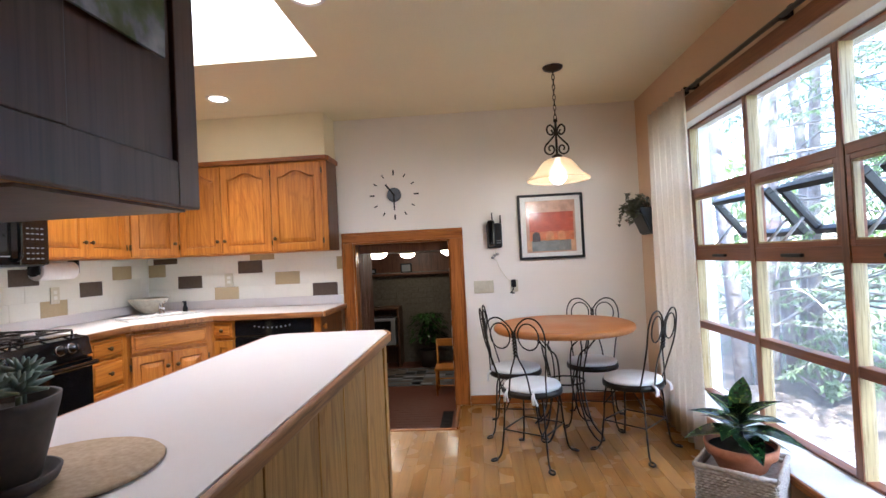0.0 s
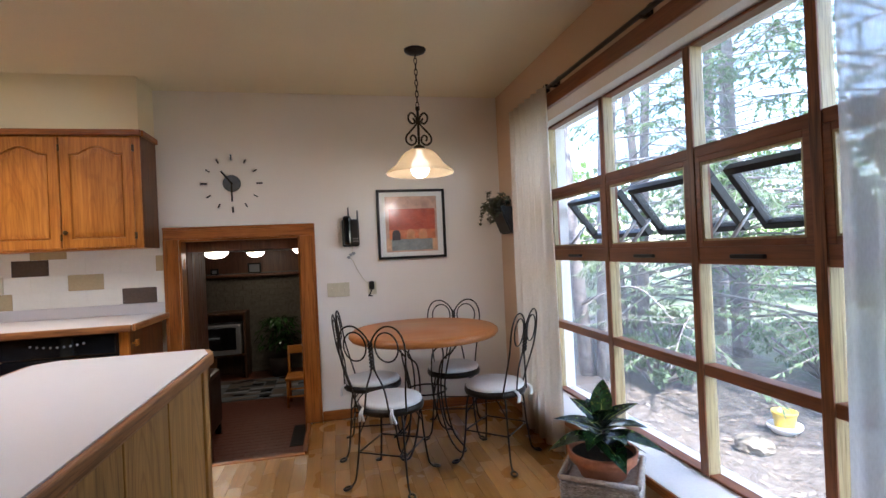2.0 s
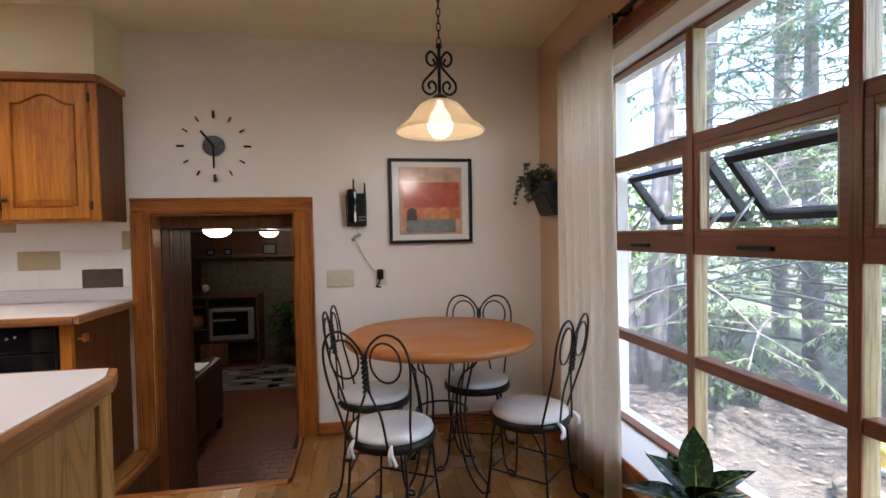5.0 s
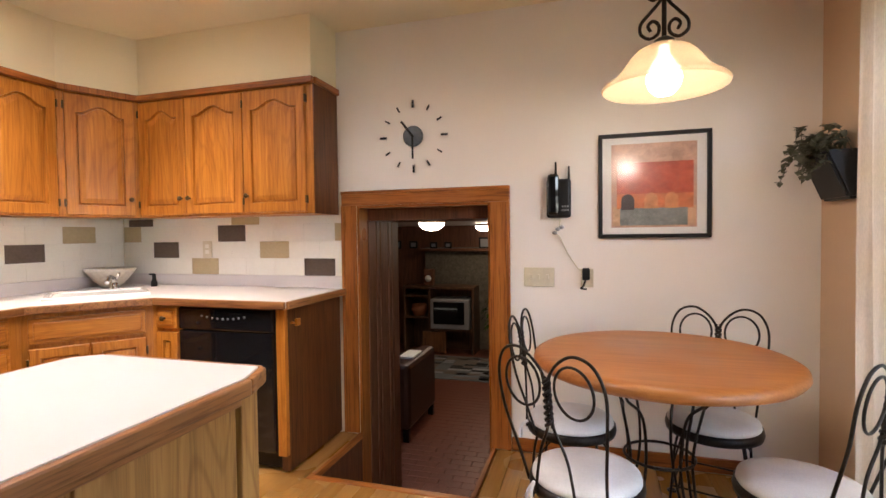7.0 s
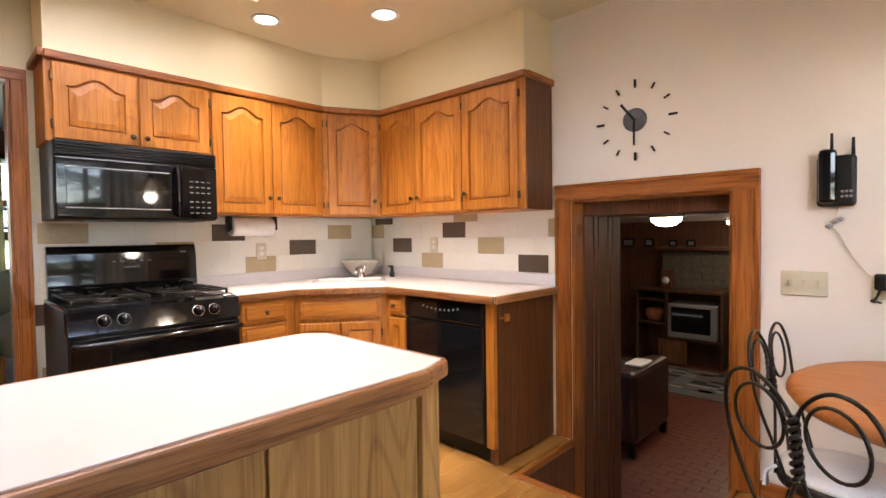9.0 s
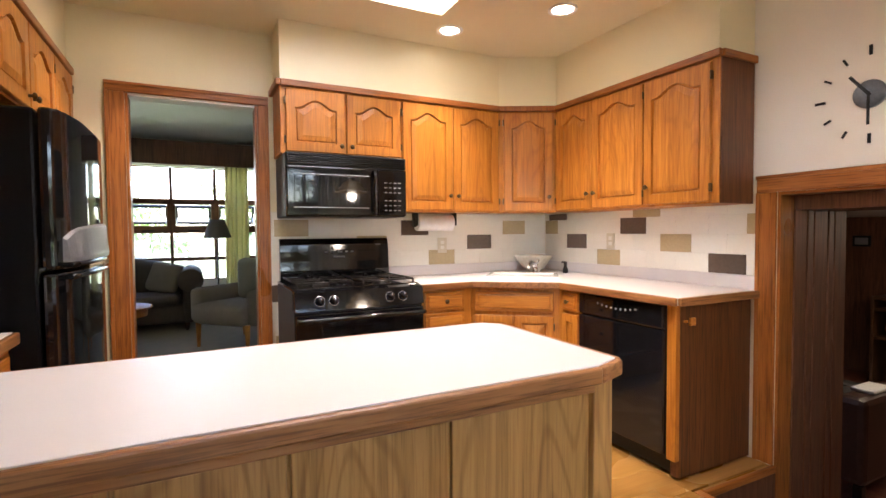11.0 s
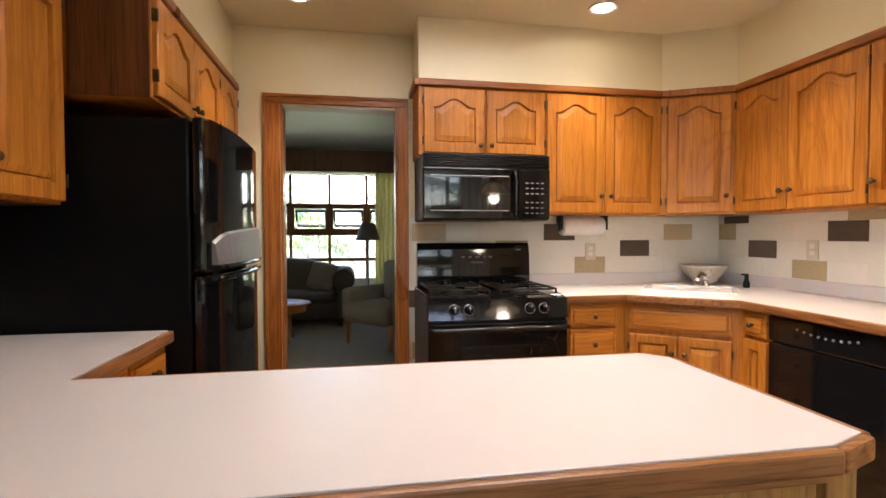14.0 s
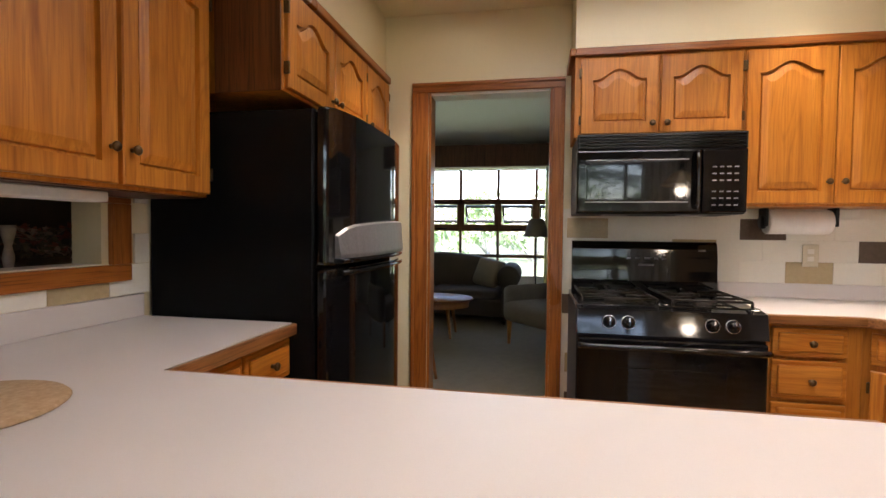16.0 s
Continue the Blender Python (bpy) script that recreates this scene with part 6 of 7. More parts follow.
part("body", bm, M_WALNUT, th)
bm = bmesh.new()
box(bm, -1.43, 0.10, 1.05, -0.27, 0.588, 1.075, 0.006)
part("top", bm, M_WALNUT, th)
for i, (x, y) in enumerate(((-1.70, 0.17), (-0.35, 0.17), (-1.70, 0.53), (-0.35, 0.53))):
    bm = bmesh.new()
    box(bm, x - 0.025, y - 0.025, 0, x + 0.025, y + 0.025, 0.06)
    part("leg", bm, M_WALNUT, th)
rnd = random.Random(8)
th = thing("dried_flowers", (-1.12, 0.40, 1.075), "dried flowers in a glass bowl on the sideboard", "flowers")
bm = bmesh.new()
lathe(bm, [(0, 0.001), (0.05, 0.001), (0.085, 0.04), (0.095, 0.08), (0.09, 0.08), (0.08, 0.042), (0, 0.008)], 24, (-1.12, 0.40, 1.075))
part("bowl", bm, clear_glass("clear_bowl", (0.9, 0.9, 0.9), 0.02), th)
for k, c in enumerate(((0.66, 0.46, 0.36), (0.50, 0.18, 0.12), (0.30, 0.24, 0.15))):
    bm = bmesh.new()
    for i in range(26):
        a, r_ = rnd.uniform(0, 6.28), rnd.uniform(0, 0.13)
        cpt = Vector((-1.12 + r_ * math.cos(a), 0.40 + 0.7 * r_ * math.sin(a), 1.075 + 0.06 + rnd.uniform(0, 0.10)))
        for j in range(4):
            leaf(bm, cpt, (rnd.uniform(-1, 1), rnd.uniform(-1, 1), rnd.uniform(-0.3, 1)), Z, 0.03, 0.02, 0.3, 3)
    part("blossoms", bm, speckled("dried_petal", tuple(v * 0.8 for v in c), c, 50, 0.8, 0.1), th)
for x in (-0.97, -1.30):
    th = thing("candlestick", (x, 0.44, 1.075), "pale stone candlestick on the sideboard", "candlestick", "candlesticks")
    bm = bmesh.new()
    lathe(bm, [(0, 0.001), (0.04, 0.001), (0.04, 0.008), (0.012, 0.02), (0.018, 0.06), (0.010, 0.10), (0.022, 0.15), (0.022, 0.17), (0, 0.165)], 18, (x, 0.44, 1.075))
    part("stick", bm, M_STONEWARE, th)

th = thing("under_cabinet_light", (-0.55, 0.88, UBS), "slim white light fixture under the wall cabinet", "light")
bm = bmesh.new()
box(bm, -0.86, 0.85, UBS - 0.036, -0.30, 0.95, UBS - 0.0045, 0.006)
part("housing", bm, M_WHITE, th)

# ---- family room things ----
for i, (x, y) in enumerate(((-0.885, 6.95), (-0.83, 9.55), (0.10, 7.4))):
    th = thing("flush_light", (x, y, LOWC), "lit flush ceiling light with a frosted glass bowl", "light", "family room ceiling lights")
    bm = bmesh.new()
    lathe(bm, [(0, 0), (0.165, 0), (0.165, -0.02), (0.15, -0.03), (0, -0.03)], 28, (x, y, LOWC - 0.001))
    part("base", bm, M_BRONZE, th)
    bm = bmesh.new()
    lathe(bm, [(0.145, -0.03), (0.13, -0.07), (0.08, -0.105), (0, -0.118)], 28, (x, y, LOWC - 0.001))
    part("bowl", bm, glow("frosted_bowl", (1.0, 0.84, 0.58), 2.1), th, "glowing frosted glass bowl", True)
th = thing("tv_cabinet", (-1.75, 10.2, LOW), "open wooden television cabinet with shelves", "cabinet")
TVX0, TVX1 = -2.42, -1.12
M_TVW = wood("cabinet_wood", (0.16, 0.075, 0.035), (0.11, 0.05, 0.022), (0.05, 0.02, 0.01))
for nm, a in (("side", (TVX0, 10.0, LOW, TVX0 + 0.04, 10.46, 0.32)), ("side", (TVX1 - 0.04, 10.0, LOW, TVX1, 10.46, 0.32)), ("divider", (-1.95, 10.0, LOW, -1.91, 10.46, 0.28)), ("top", (TVX0 + 0.04, 10.0, 0.28, TVX1 - 0.04, 10.46, 0.32)), ("shelf", (TVX0 + 0.04, 10.0, 0.13, -1.95, 10.46, 0.16)), ("shelf", (TVX0 + 0.04, 10.0, -0.25, -1.95, 10.46, -0.22)), ("shelf", (-1.91, 10.0, -0.46, TVX1 - 0.04, 10.46, -0.42)), ("back", (TVX0 + 0.04, 10.44, LOW, TVX1 - 0.04, 10.46, 0.28))):
    bm = bmesh.new()
    box(bm, *a, 0.003)
    part(nm, bm, M_TVW, th)
bm = bmesh.new()
box(bm, -2.05, 9.98, LOW + 0.02, -1.62, 10.0, -0.47, 0.004)
part("door", bm, wood("cabinet_door_wood", (0.30, 0.13, 0.05), (0.22, 0.09, 0.03), (0.10, 0.04, 0.015)), th)
th = thing("television", (-1.55, 10.1, -0.42), "silver tube television on the cabinet shelf", "television")
bm = bmesh.new()
box(bm, -1.90, 9.96, -0.419, -1.20, 10.4, 0.11, 0.02)
part("case", bm, M_SILVER, th)
bm = bmesh.new()
box(bm, -1.84, 9.953, -0.33, -1.28, 9.965, 0.06, 0.006)
part("screen", bm, M_DARKGLASS, th, "dark curved screen")
th = thing("copper_pot", (-2.18, 10.2, -0.22), "small copper-coloured pot on the shelf", "pot")
bm = bmesh.new()
lathe(bm, [(0, 0.001), (0.10, 0.001), (0.15, 0.10), (0.13, 0.20), (0.12, 0.20), (0.13, 0.10), (0, 0.02)], 20, (-2.18, 10.2, -0.22))
part("pot", bm, M_TERRA, th)
for x, z, w, h in ((-2.78, 1.07, 0.22, 0.16), (-2.42, 1.07, 0.16, 0.14), (-1.98, 1.06, 0.14, 0.12), (-1.70, 1.06, 0.14, 0.12), (-1.00, 1.10, 0.24, 0.20)):
    th = thing("family_photo_frame", (x, 10.45, z - h / 2), "small dark framed photo on the family room wall", "picture", "family room frames")
    y = 10.598 if x < -2.2 else 10.478
    z = z - 0.02
    bm = bmesh.new()
    box(bm, x - w / 2, y - 0.02, z - h / 2, x + w / 2, y, z + h / 2, 0.004)
    part("frame", bm, M_BLACKM, th)
    bm = bmesh.new()
    box(bm, x - w / 2 + 0.03, y - 0.023, z - h / 2 + 0.03, x + w / 2 - 0.03, y - 0.019, z + h / 2 - 0.03)
    part("picture", bm, M_GREYTXT, th)
bm = bmesh.new()
box(bm, -2.2, 10.30, 0.94, 0.35, 10.464, 0.985, 0.006)
solid("mantel_shelf", bm, M_WALNUT, "dark wooden mantel shelf on the brick", "shelf")
th = thing("mantel_clock", (-1.98, 10.2, 0.32), "small pale clock with a round face on the cabinet", "clock")
bm = bmesh.new()
box(bm, -2.08, 10.15, 0.321, -1.90, 10.30, 0.62, 0.02)
part("case", bm, M_WALNUT, th)
bm = bmesh.new()
lathe(bm, [(0, 0), (0.06, 0), (0.06, 0.006), (0, 0.008)], 20)
bm.transform(Matrix.Translation((-1.99, 10.15, 0.45)) @ Matrix.Rotation(radians(90), 4, "X"))
part("face", bm, M_PAPER, th)
# rug with a block pattern
th = thing("rug", (-1.3, 9.2, LOW), "grey and black rug with a broken stripe pattern", "rug")
bm = bmesh.new()
box(bm, -2.7, 8.55, LOW, -0.05, 9.85, LOW + 0.010, 0.003)
part("rug_base", bm, speckled("grey_rug", (0.12, 0.125, 0.13), (0.19, 0.195, 0.20), 150, 0.95, 0.4), th)
rnd = random.Random(2)
for k, (a, c) in enumerate((((0.02, 0.02, 0.02), (0.04, 0.04, 0.04)), ((0.26, 0.26, 0.26), (0.34, 0.34, 0.33)), ((0.16, 0.12, 0.10), (0.20, 0.16, 0.13)))):
    bm = bmesh.new()
    for i in range(44):
        x, y = -2.65 + 0.19 * rnd.randrange(13), 8.6 + 0.1 * rnd.randrange(12)
        box(bm, x, y, LOW + 0.010, x + rnd.choice((0.17, 0.36)), y + 0.09, LOW + 0.0115 + 0.0012 * k)
    for v in bm.verts:
        v.co.x = min(v.co.x, -0.07)
    ob = part("pattern", bm, speckled("rug_yarn", a, c, 150, 0.95, 0.4), th)
    ob["kind"] = "stuff"
# leather armchair
th = thing("leather_armchair", (-1.45, 6.9, LOW), "dark brown leather armchair in the family room", "chair")
for nm, a, bv in (("seat", (-1.95, 6.45, LOW + 0.12, -1.15, 7.2, LOW + 0.48), 0.05), ("arm", (-1.15, 6.35, LOW + 0.12, -0.95, 7.25, LOW + 0.80), 0.05), ("arm", (-2.15, 6.35, LOW + 0.12, -1.95, 7.25, LOW + 0.80), 0.05), ("back", (-1.95, 6.30, LOW + 0.12, -1.15, 6.46, LOW + 0.95), 0.05)):
    bm = bmesh.new()
    box(bm, *a, bv)
    part(nm, bm, M_LEATHER, th)
for x, y in ((-1.0, 6.4), (-1.0, 7.2), (-2.1, 6.4), (-2.1, 7.2)):
    bm = bmesh.new()
    box(bm, x - 0.03, y - 0.03, LOW, x + 0.03, y + 0.03, LOW + 0.121)
    part("foot", bm, M_BLACKM, th)
bm = bmesh.new()
box(bm, -1.14, 6.55, LOW + 0.801, -0.98, 6.85, LOW + 0.83, 0.01)
solid("folded_cloth", bm, M_PAPER, "white folded cloth on the chair arm", "cloth")
# floor register
th = thing("floor_vent", (-0.03, 6.8, LOW), "black metal floor register", "vent")
bm = bmesh.new()
box(bm, -0.10, 6.45, LOW, 0.05, 7.15, LOW + 0.006, 0.002)
part("frame", bm, M_BLACKM, th)
for i in range(12):
    bm = bmesh.new()
    box(bm, -0.09, 6.48 + 0.055 * i, LOW + 0.006, 0.04, 6.50 + 0.055 * i, LOW + 0.010)
    part("slat", bm, M_BLACKM, th)
# oak stool and a bushy plant
th = thing("wooden_chair", (0.02, 8.1, LOW), "small oak chair in the family room", "chair")
bm = bmesh.new()
box(bm, -0.27, 7.9, LOW + 0.38, 0.18, 8.3, LOW + 0.42, 0.01)
part("seat", bm, M_OAKX, th)
for x, y in ((-0.24, 7.93), (0.15, 7.93), (-0.24, 8.27), (0.15, 8.27)):
    bm = bmesh.new()
    tube(bm, [(x, y, LOW), (x, y, LOW + (0.82 if y > 8.1 else 0.38))], 0.018, 8)
    part("leg", bm, M_OAK, th)
for z in (0.15, 0.26):
    bm = bmesh.new()
    tube(bm, [(-0.24, 7.93, LOW + z), (0.15, 7.93, LOW + z)], 0.011, 6)
    part("rung", bm, M_OAKX, th)
bm = bmesh.new()
box(bm, -0.24, 8.255, LOW + 0.70, 0.15, 8.285, LOW + 0.82, 0.006)
part("back_rail", bm, M_OAKX, th)
th = thing("family_room_plant", (-0.55, 9.9, LOW), "bushy green house plant in a dark pot", "plant")
bm = bmesh.new()
lathe(bm, [(0, 0), (0.16, 0), (0.2, 0.32), (0.18, 0.32), (0, 0.28)], 20, (-0.55, 10.05, LOW))
part("pot", bm, M_DKPOT, th)
rnd = random.Random(31)
bm = bmesh.new()
for i in range(420):
    a, e_ = rnd.uniform(0, 6.28), rnd.uniform(-0.3, 1.4)
    r_ = rnd.uniform(0.05, 0.38)
    c = Vector((-0.55 + r_ * math.cos(a) * math.cos(e_ * 0.6), 10.05 + 0.8 * r_ * math.sin(a) * math.cos(e_ * 0.6), LOW + 0.62 + 0.42 * math.sin(e_)))
    leaf(bm, c, (math.cos(a), math.sin(a), rnd.uniform(-0.8, 0.5)), Z, rnd.uniform(0.08, 0.16), 0.045, 0.4, 3)
part("leaves", bm, M_LEAF, th)

# ---- living room things ----
SOF = 0.27
th = thing("sofa", (-6.7, 0.7 + SOF, 0), "dark upholstered sofa with rolled arms under the window", "sofa")
for nm, a, bv in (("base", (-7.0, -0.75, 0.10, -6.15, 1.60, 0.34), 0.05), ("seat_cushion", (-6.95, -0.60, 0.33, -6.10, 0.45, 0.46), 0.06), ("seat_cushion", (-6.95, 0.47, 0.33, -6.10, 1.42, 0.46), 0.06)):
    bm = bmesh.new()
    box(bm, a[0], a[1] + SOF, a[2], a[3], a[4] + SOF, a[5], bv)
    part(nm, bm, M_SOFA, th, smooth=True)
# arched back that swells in the middle and sweeps down into the arms
bm = bmesh.new()
ring = []
for i in range(25):
    y = -0.68 + 2.22 * i / 24
    top = 0.74 + 0.19 * math.sin(math.pi * i / 24) ** 0.7
    prof = [(-7.04, 0.12), (-6.78, 0.12), (-6.74, 0.48), (-6.80, top - 0.10), (-6.86, top - 0.02), (-6.94, top), (-7.03, top - 0.04), (-7.06, top - 0.14)]
    ring.append([bm.verts.new((x, y + SOF, z)) for x, z in prof])
for A, B in zip(ring, ring[1:]):
    for k in range(8):
        bm.faces.new((A[k], A[(k + 1) % 8], B[(k + 1) % 8], B[k]))
bm.faces.new(ring[0])
bm.faces.new(list(reversed(ring[-1])))
bmesh.ops.recalc_face_normals(bm, faces=bm.faces[:])
part("backrest", bm, M_SOFA, th, smooth=True)
for y in (-0.72 + SOF, 1.55 + SOF):
    bm = bmesh.new()
    box(bm, -7.0, y - 0.09, 0.10, -6.12, y + 0.09, 0.62, 0.04)
    cyl = bmesh.new()
    lathe(cyl, [(0, 0), (0.14, 0), (0.15, 0.02), (0.15, 0.88), (0.14, 0.90), (0, 0.90)], 20)
    cyl.transform(Matrix.Translation((-7.0, y, 0.64)) @ Matrix.Rotation(radians(90), 4, "Y"))
    merge(bm, cyl)
    part("arm", bm, M_SOFA, th, smooth=True)
for x, y in ((-6.95, -0.7 + SOF), (-6.2, -0.7 + SOF), (-6.95, 1.5 + SOF), (-6.2, 1.5 + SOF)):
    bm = bmesh.new()
    lathe(bm, [(0.02, 0), (0.035, 0.10)], 10, (x, y, 0), True)
    part("foot", bm, M_WALNUT, th)
bm = bmesh.new()
box(bm, -0.20, -0.07, -0.2, 0.20, 0.07, 0.2, 0.065)
bm.transform(Matrix.Translation((-6.58, 1.24 + SOF, 0.655)) @ Matrix.Rotation(radians(70), 4, "Z") @ Matrix.Rotation(radians(-20), 4, "X") @ Matrix.Rotation(radians(12), 4, "Y"))
solid("throw_pillow", bm, M_ARM, "grey throw pillow leaning on the sofa arm", "pillow", smooth=True)
th = thing("armchair", (-5.2, 2.3, 0), "grey upholstered armchair on tapered wooden legs", "chair")
am = Matrix.Translation((-5.05, 2.36, 0)) @ Matrix.Rotation(radians(42), 4, "Z")
for nm, a, bv in (("seat", (-0.36, -0.42, 0.26, 0.36, 0.36, 0.48), 0.07), ("back", (-0.36, 0.26, 0.30, 0.36, 0.46, 0.92), 0.09), ("arm", (-0.46, -0.34, 0.26, -0.32, 0.42, 0.64), 0.06), ("arm", (0.32, -0.34, 0.26, 0.46, 0.42, 0.64), 0.06)):
    bm = bmesh.new()
    box(bm, *a, bv, am)
    part(nm, bm, M_ARM, th, smooth=True)
for x, y in ((-0.34, -0.32), (0.34, -0.32), (-0.34, 0.36), (0.34, 0.36)):
    bm = bmesh.new()
    lathe(bm, [(0.018, 0), (0.032, 0.275)], 10, am @ Vector((x, y, 0)), True)
    part("leg", bm, M_OAK, th)
bm = bmesh.new()
box(bm, -0.22, 0.10, 0.47, 0.2, 0.27, 0.95, 0.07, am)
solid("chair_cushion", bm, speckled("taupe_cloth", (0.30, 0.27, 0.22), (0.38, 0.34, 0.28), 120, 0.9, 0.2), "pale taupe back cushion on the armchair", "cushion", smooth=True)
th = thing("coffee_table", (-5.35, 1.0, 0), "small oval wooden coffee table with slim legs", "table")
bm = bmesh.new()
lathe(bm, [(0, 0.43), (0.46, 0.43), (0.48, 0.44), (0.47, 0.455), (0, 0.458)], 40)
bm.transform(Matrix.Translation((-5.35, 0.98, 0)) @ Matrix.Diagonal((0.8, 1.0, 1, 1)))
part("top", bm, M_TABLE, th)
bm = bmesh.new()
lathe(bm, [(0.42, 0.35), (0.43, 0.43), (0.40, 0.43), (0.39, 0.35), (0.42, 0.35)], 40)
bm.transform(Matrix.Translation((-5.35, 0.98, 0)) @ Matrix.Diagonal((0.8, 1.0, 1, 1)))
part("apron", bm, M_TABLE, th)
for a in (45, 135, 225, 315):
    c, s = math.cos(radians(a)), math.sin(radians(a))
    bm = bmesh.new()
    tube(bm, [(-5.35 + 0.2 * c, 0.98 + 0.26 * s, 0.43), (-5.35 + 0.28 * c, 0.98 + 0.34 * s, 0)], 0.025, 8, 0.015)
    part("leg", bm, M_TABLE, th)
th = thing("side_stand", (-3.62, 1.42, 0), "thin wooden stand leg just inside the living room", "stand")
bm = bmesh.new()
tube(bm, [(-3.62, 1.37, 0.0), (-3.70, 1.25, 0.62)], 0.014, 8)
tube(bm, [(-3.85, 1.05, 0.0), (-3.76, 1.16, 0.62)], 0.014, 8)
part("leg", bm, M_TABLE, th)
bm = bmesh.new()
lathe(bm, [(0, 0.62), (0.20, 0.62), (0.20, 0.645), (0, 0.645)], 24, (-3.86, 1.12, 0))
part("top", bm, M_TABLE, th)
th = thing("floor_lamp", (-6.9, 2.17, 0), "unlit floor lamp with a dark cone shade", "lamp")
bm = bmesh.new()
lathe(bm, [(0, 0), (0.14, 0), (0.14, 0.015), (0.02, 0.03), (0.012, 0.05), (0.012, 1.15), (0, 1.15)], 20, (-6.9, 2.17, 0))
part("stand", bm, M_IRON, th)
bm = bmesh.new()
lathe(bm, [(0.19, 1.17), (0.10, 1.43), (0.097, 1.43), (0.187, 1.17), (0.19, 1.17)], 28, (-6.9, 2.17, 0))
part("shade", bm, speckled("dark_shade_cloth", (0.13, 0.105, 0.08), (0.17, 0.14, 0.11), 90, 0.9, 0.1), th, "dark cone shade")
bm = bmesh.new()
lathe(bm, [(0, 1.15), (0.02, 1.16), (0.03, 1.2), (0, 1.25)], 12, (-6.9, 2.17, 0))
part("bulb", bm, M_WHITE, th)


# ---- trees and garden ----
def spray(bm, pts, rnd, density, ln, w, droop):
    """Needle tufts along a twig."""
    for a, b_ in zip(pts, pts[1:]):
        for k in range(density):
            base = a.lerp(b_, rnd.random())
            d = ((b_ - a).normalized() * 0.8 + Vector((rnd.uniform(-1, 1), rnd.uniform(-1, 1), rnd.uniform(-0.5, 0.3) - droop)) * 0.9).normalized()
            side = d.cross(Vector((rnd.uniform(-0.4, 0.4), rnd.uniform(-0.4, 0.4), 1)))
            side = side.normalized() * w * rnd.uniform(0.6, 1.2)
            tip = base + d * ln * rnd.uniform(0.6, 1.3)
            mid = base.lerp(tip, 0.5)
            bm.faces.new([bm.verts.new(v) for v in (base, mid - side, tip, mid + side)])


def tree(at, h, r, seed, limbs, reach, low, leafy, density, label, fork=1, twigs=5, needle=(0.075, 0.008), sector=None):
    """A tapered trunk with limbs, twigs and tufts of foliage."""
    rnd = random.Random(seed)
    th = thing("tree", (at[0], at[1], GZ), label, "tree", "garden trees")
    bt, bc = bmesh.new(), bmesh.new()
    stems = []
    for k in range(fork):
        a = 6.28 * k / max(fork, 1) + rnd.random()
        sp = 0.0 if fork == 1 else 0.16 * r / 0.14
        b0 = Vector((at[0] + sp * math.cos(a), at[1] + sp * math.sin(a), GZ - 0.05))
        lean = Vector((math.cos(a), math.sin(a), 0)) * (0.0 if fork == 1 else 0.5)
        pts = smooth_line([b0, b0 + lean * 0.3 + Vector((rnd.uniform(-0.06, 0.06), rnd.uniform(-0.06, 0.06), h * 0.3)), b0 + lean * 0.8 + Vector((rnd.uniform(-0.15, 0.15), rnd.uniform(-0.15, 0.15), h * 0.65)), b0 + lean * 1.3 + Vector((rnd.uniform(-0.2, 0.2), rnd.uniform(-0.2, 0.2), h))], 7)
        tube(bt, pts, r * (1 if fork == 1 else 0.8), 10, r * 0.25)
        stems.append(pts)
    for i in range(limbs):
        st = rnd.choice(stems)
        t = low + (0.97 - low) * (i + rnd.random()) / limbs
        k = min(int(t * (len(st) - 1)), len(st) - 2)
        b0 = st[k].lerp(st[k + 1], t * (len(st) - 1) - k)
        a = i * 2.39996 + rnd.uniform(-0.5, 0.5) if sector is None else rnd.uniform(*sector)
        ln = reach * (1.15 - 0.75 * t) * rnd.uniform(0.7, 1.15)
        d = Vector((math.cos(a), math.sin(a), rnd.uniform(0.0, 0.35)))
        pts = smooth_line([b0, b0 + d * ln * 0.4, b0 + d * ln * 0.75 + Vector((0, 0, -0.05 * ln)), b0 + d * ln + Vector((rnd.uniform(-0.1, 0.1), rnd.uniform(-0.1, 0.1), -0.22 * ln))], 5)
        if any(q_.x < 2.7 and q_.x > -8.2 for q_ in pts):
            continue
        tube(bt, pts, r * 0.15 * (1.2 - t), 5, 0.004, caps=False)
        for j in range(twigs):
            u = 0.25 + 0.72 * (j + rnd.random()) / twigs
            q_ = pts[min(int(u * (len(pts) - 1)), len(pts) - 1)]
            s2 = -1 if j % 2 else 1
            td = Vector((-math.sin(a) * s2 * 0.8 + math.cos(a) * 0.6, math.cos(a) * s2 * 0.8 + math.sin(a) * 0.6, rnd.uniform(-0.3, 0.15)))
            tl = ln * rnd.uniform(0.16, 0.38)
            tp = [q_, q_ + td * tl * 0.5, q_ + td * tl + Vector((0, 0, -0.14 * tl))]
            if tp[-1].x < 2.5 and tp[-1].x > -8:
                continue
            tube(bt, tp, 0.005, 4, 0.002, caps=False)
            if leafy and rnd.random() < leafy:
                spray(bc, tp, rnd, density, *needle, 0.35)
    part("trunk", bt, M_BARK, th)
    if bc.verts:
        part("crown", bc, M_NEEDLE, th)
    else:
        bc.free()


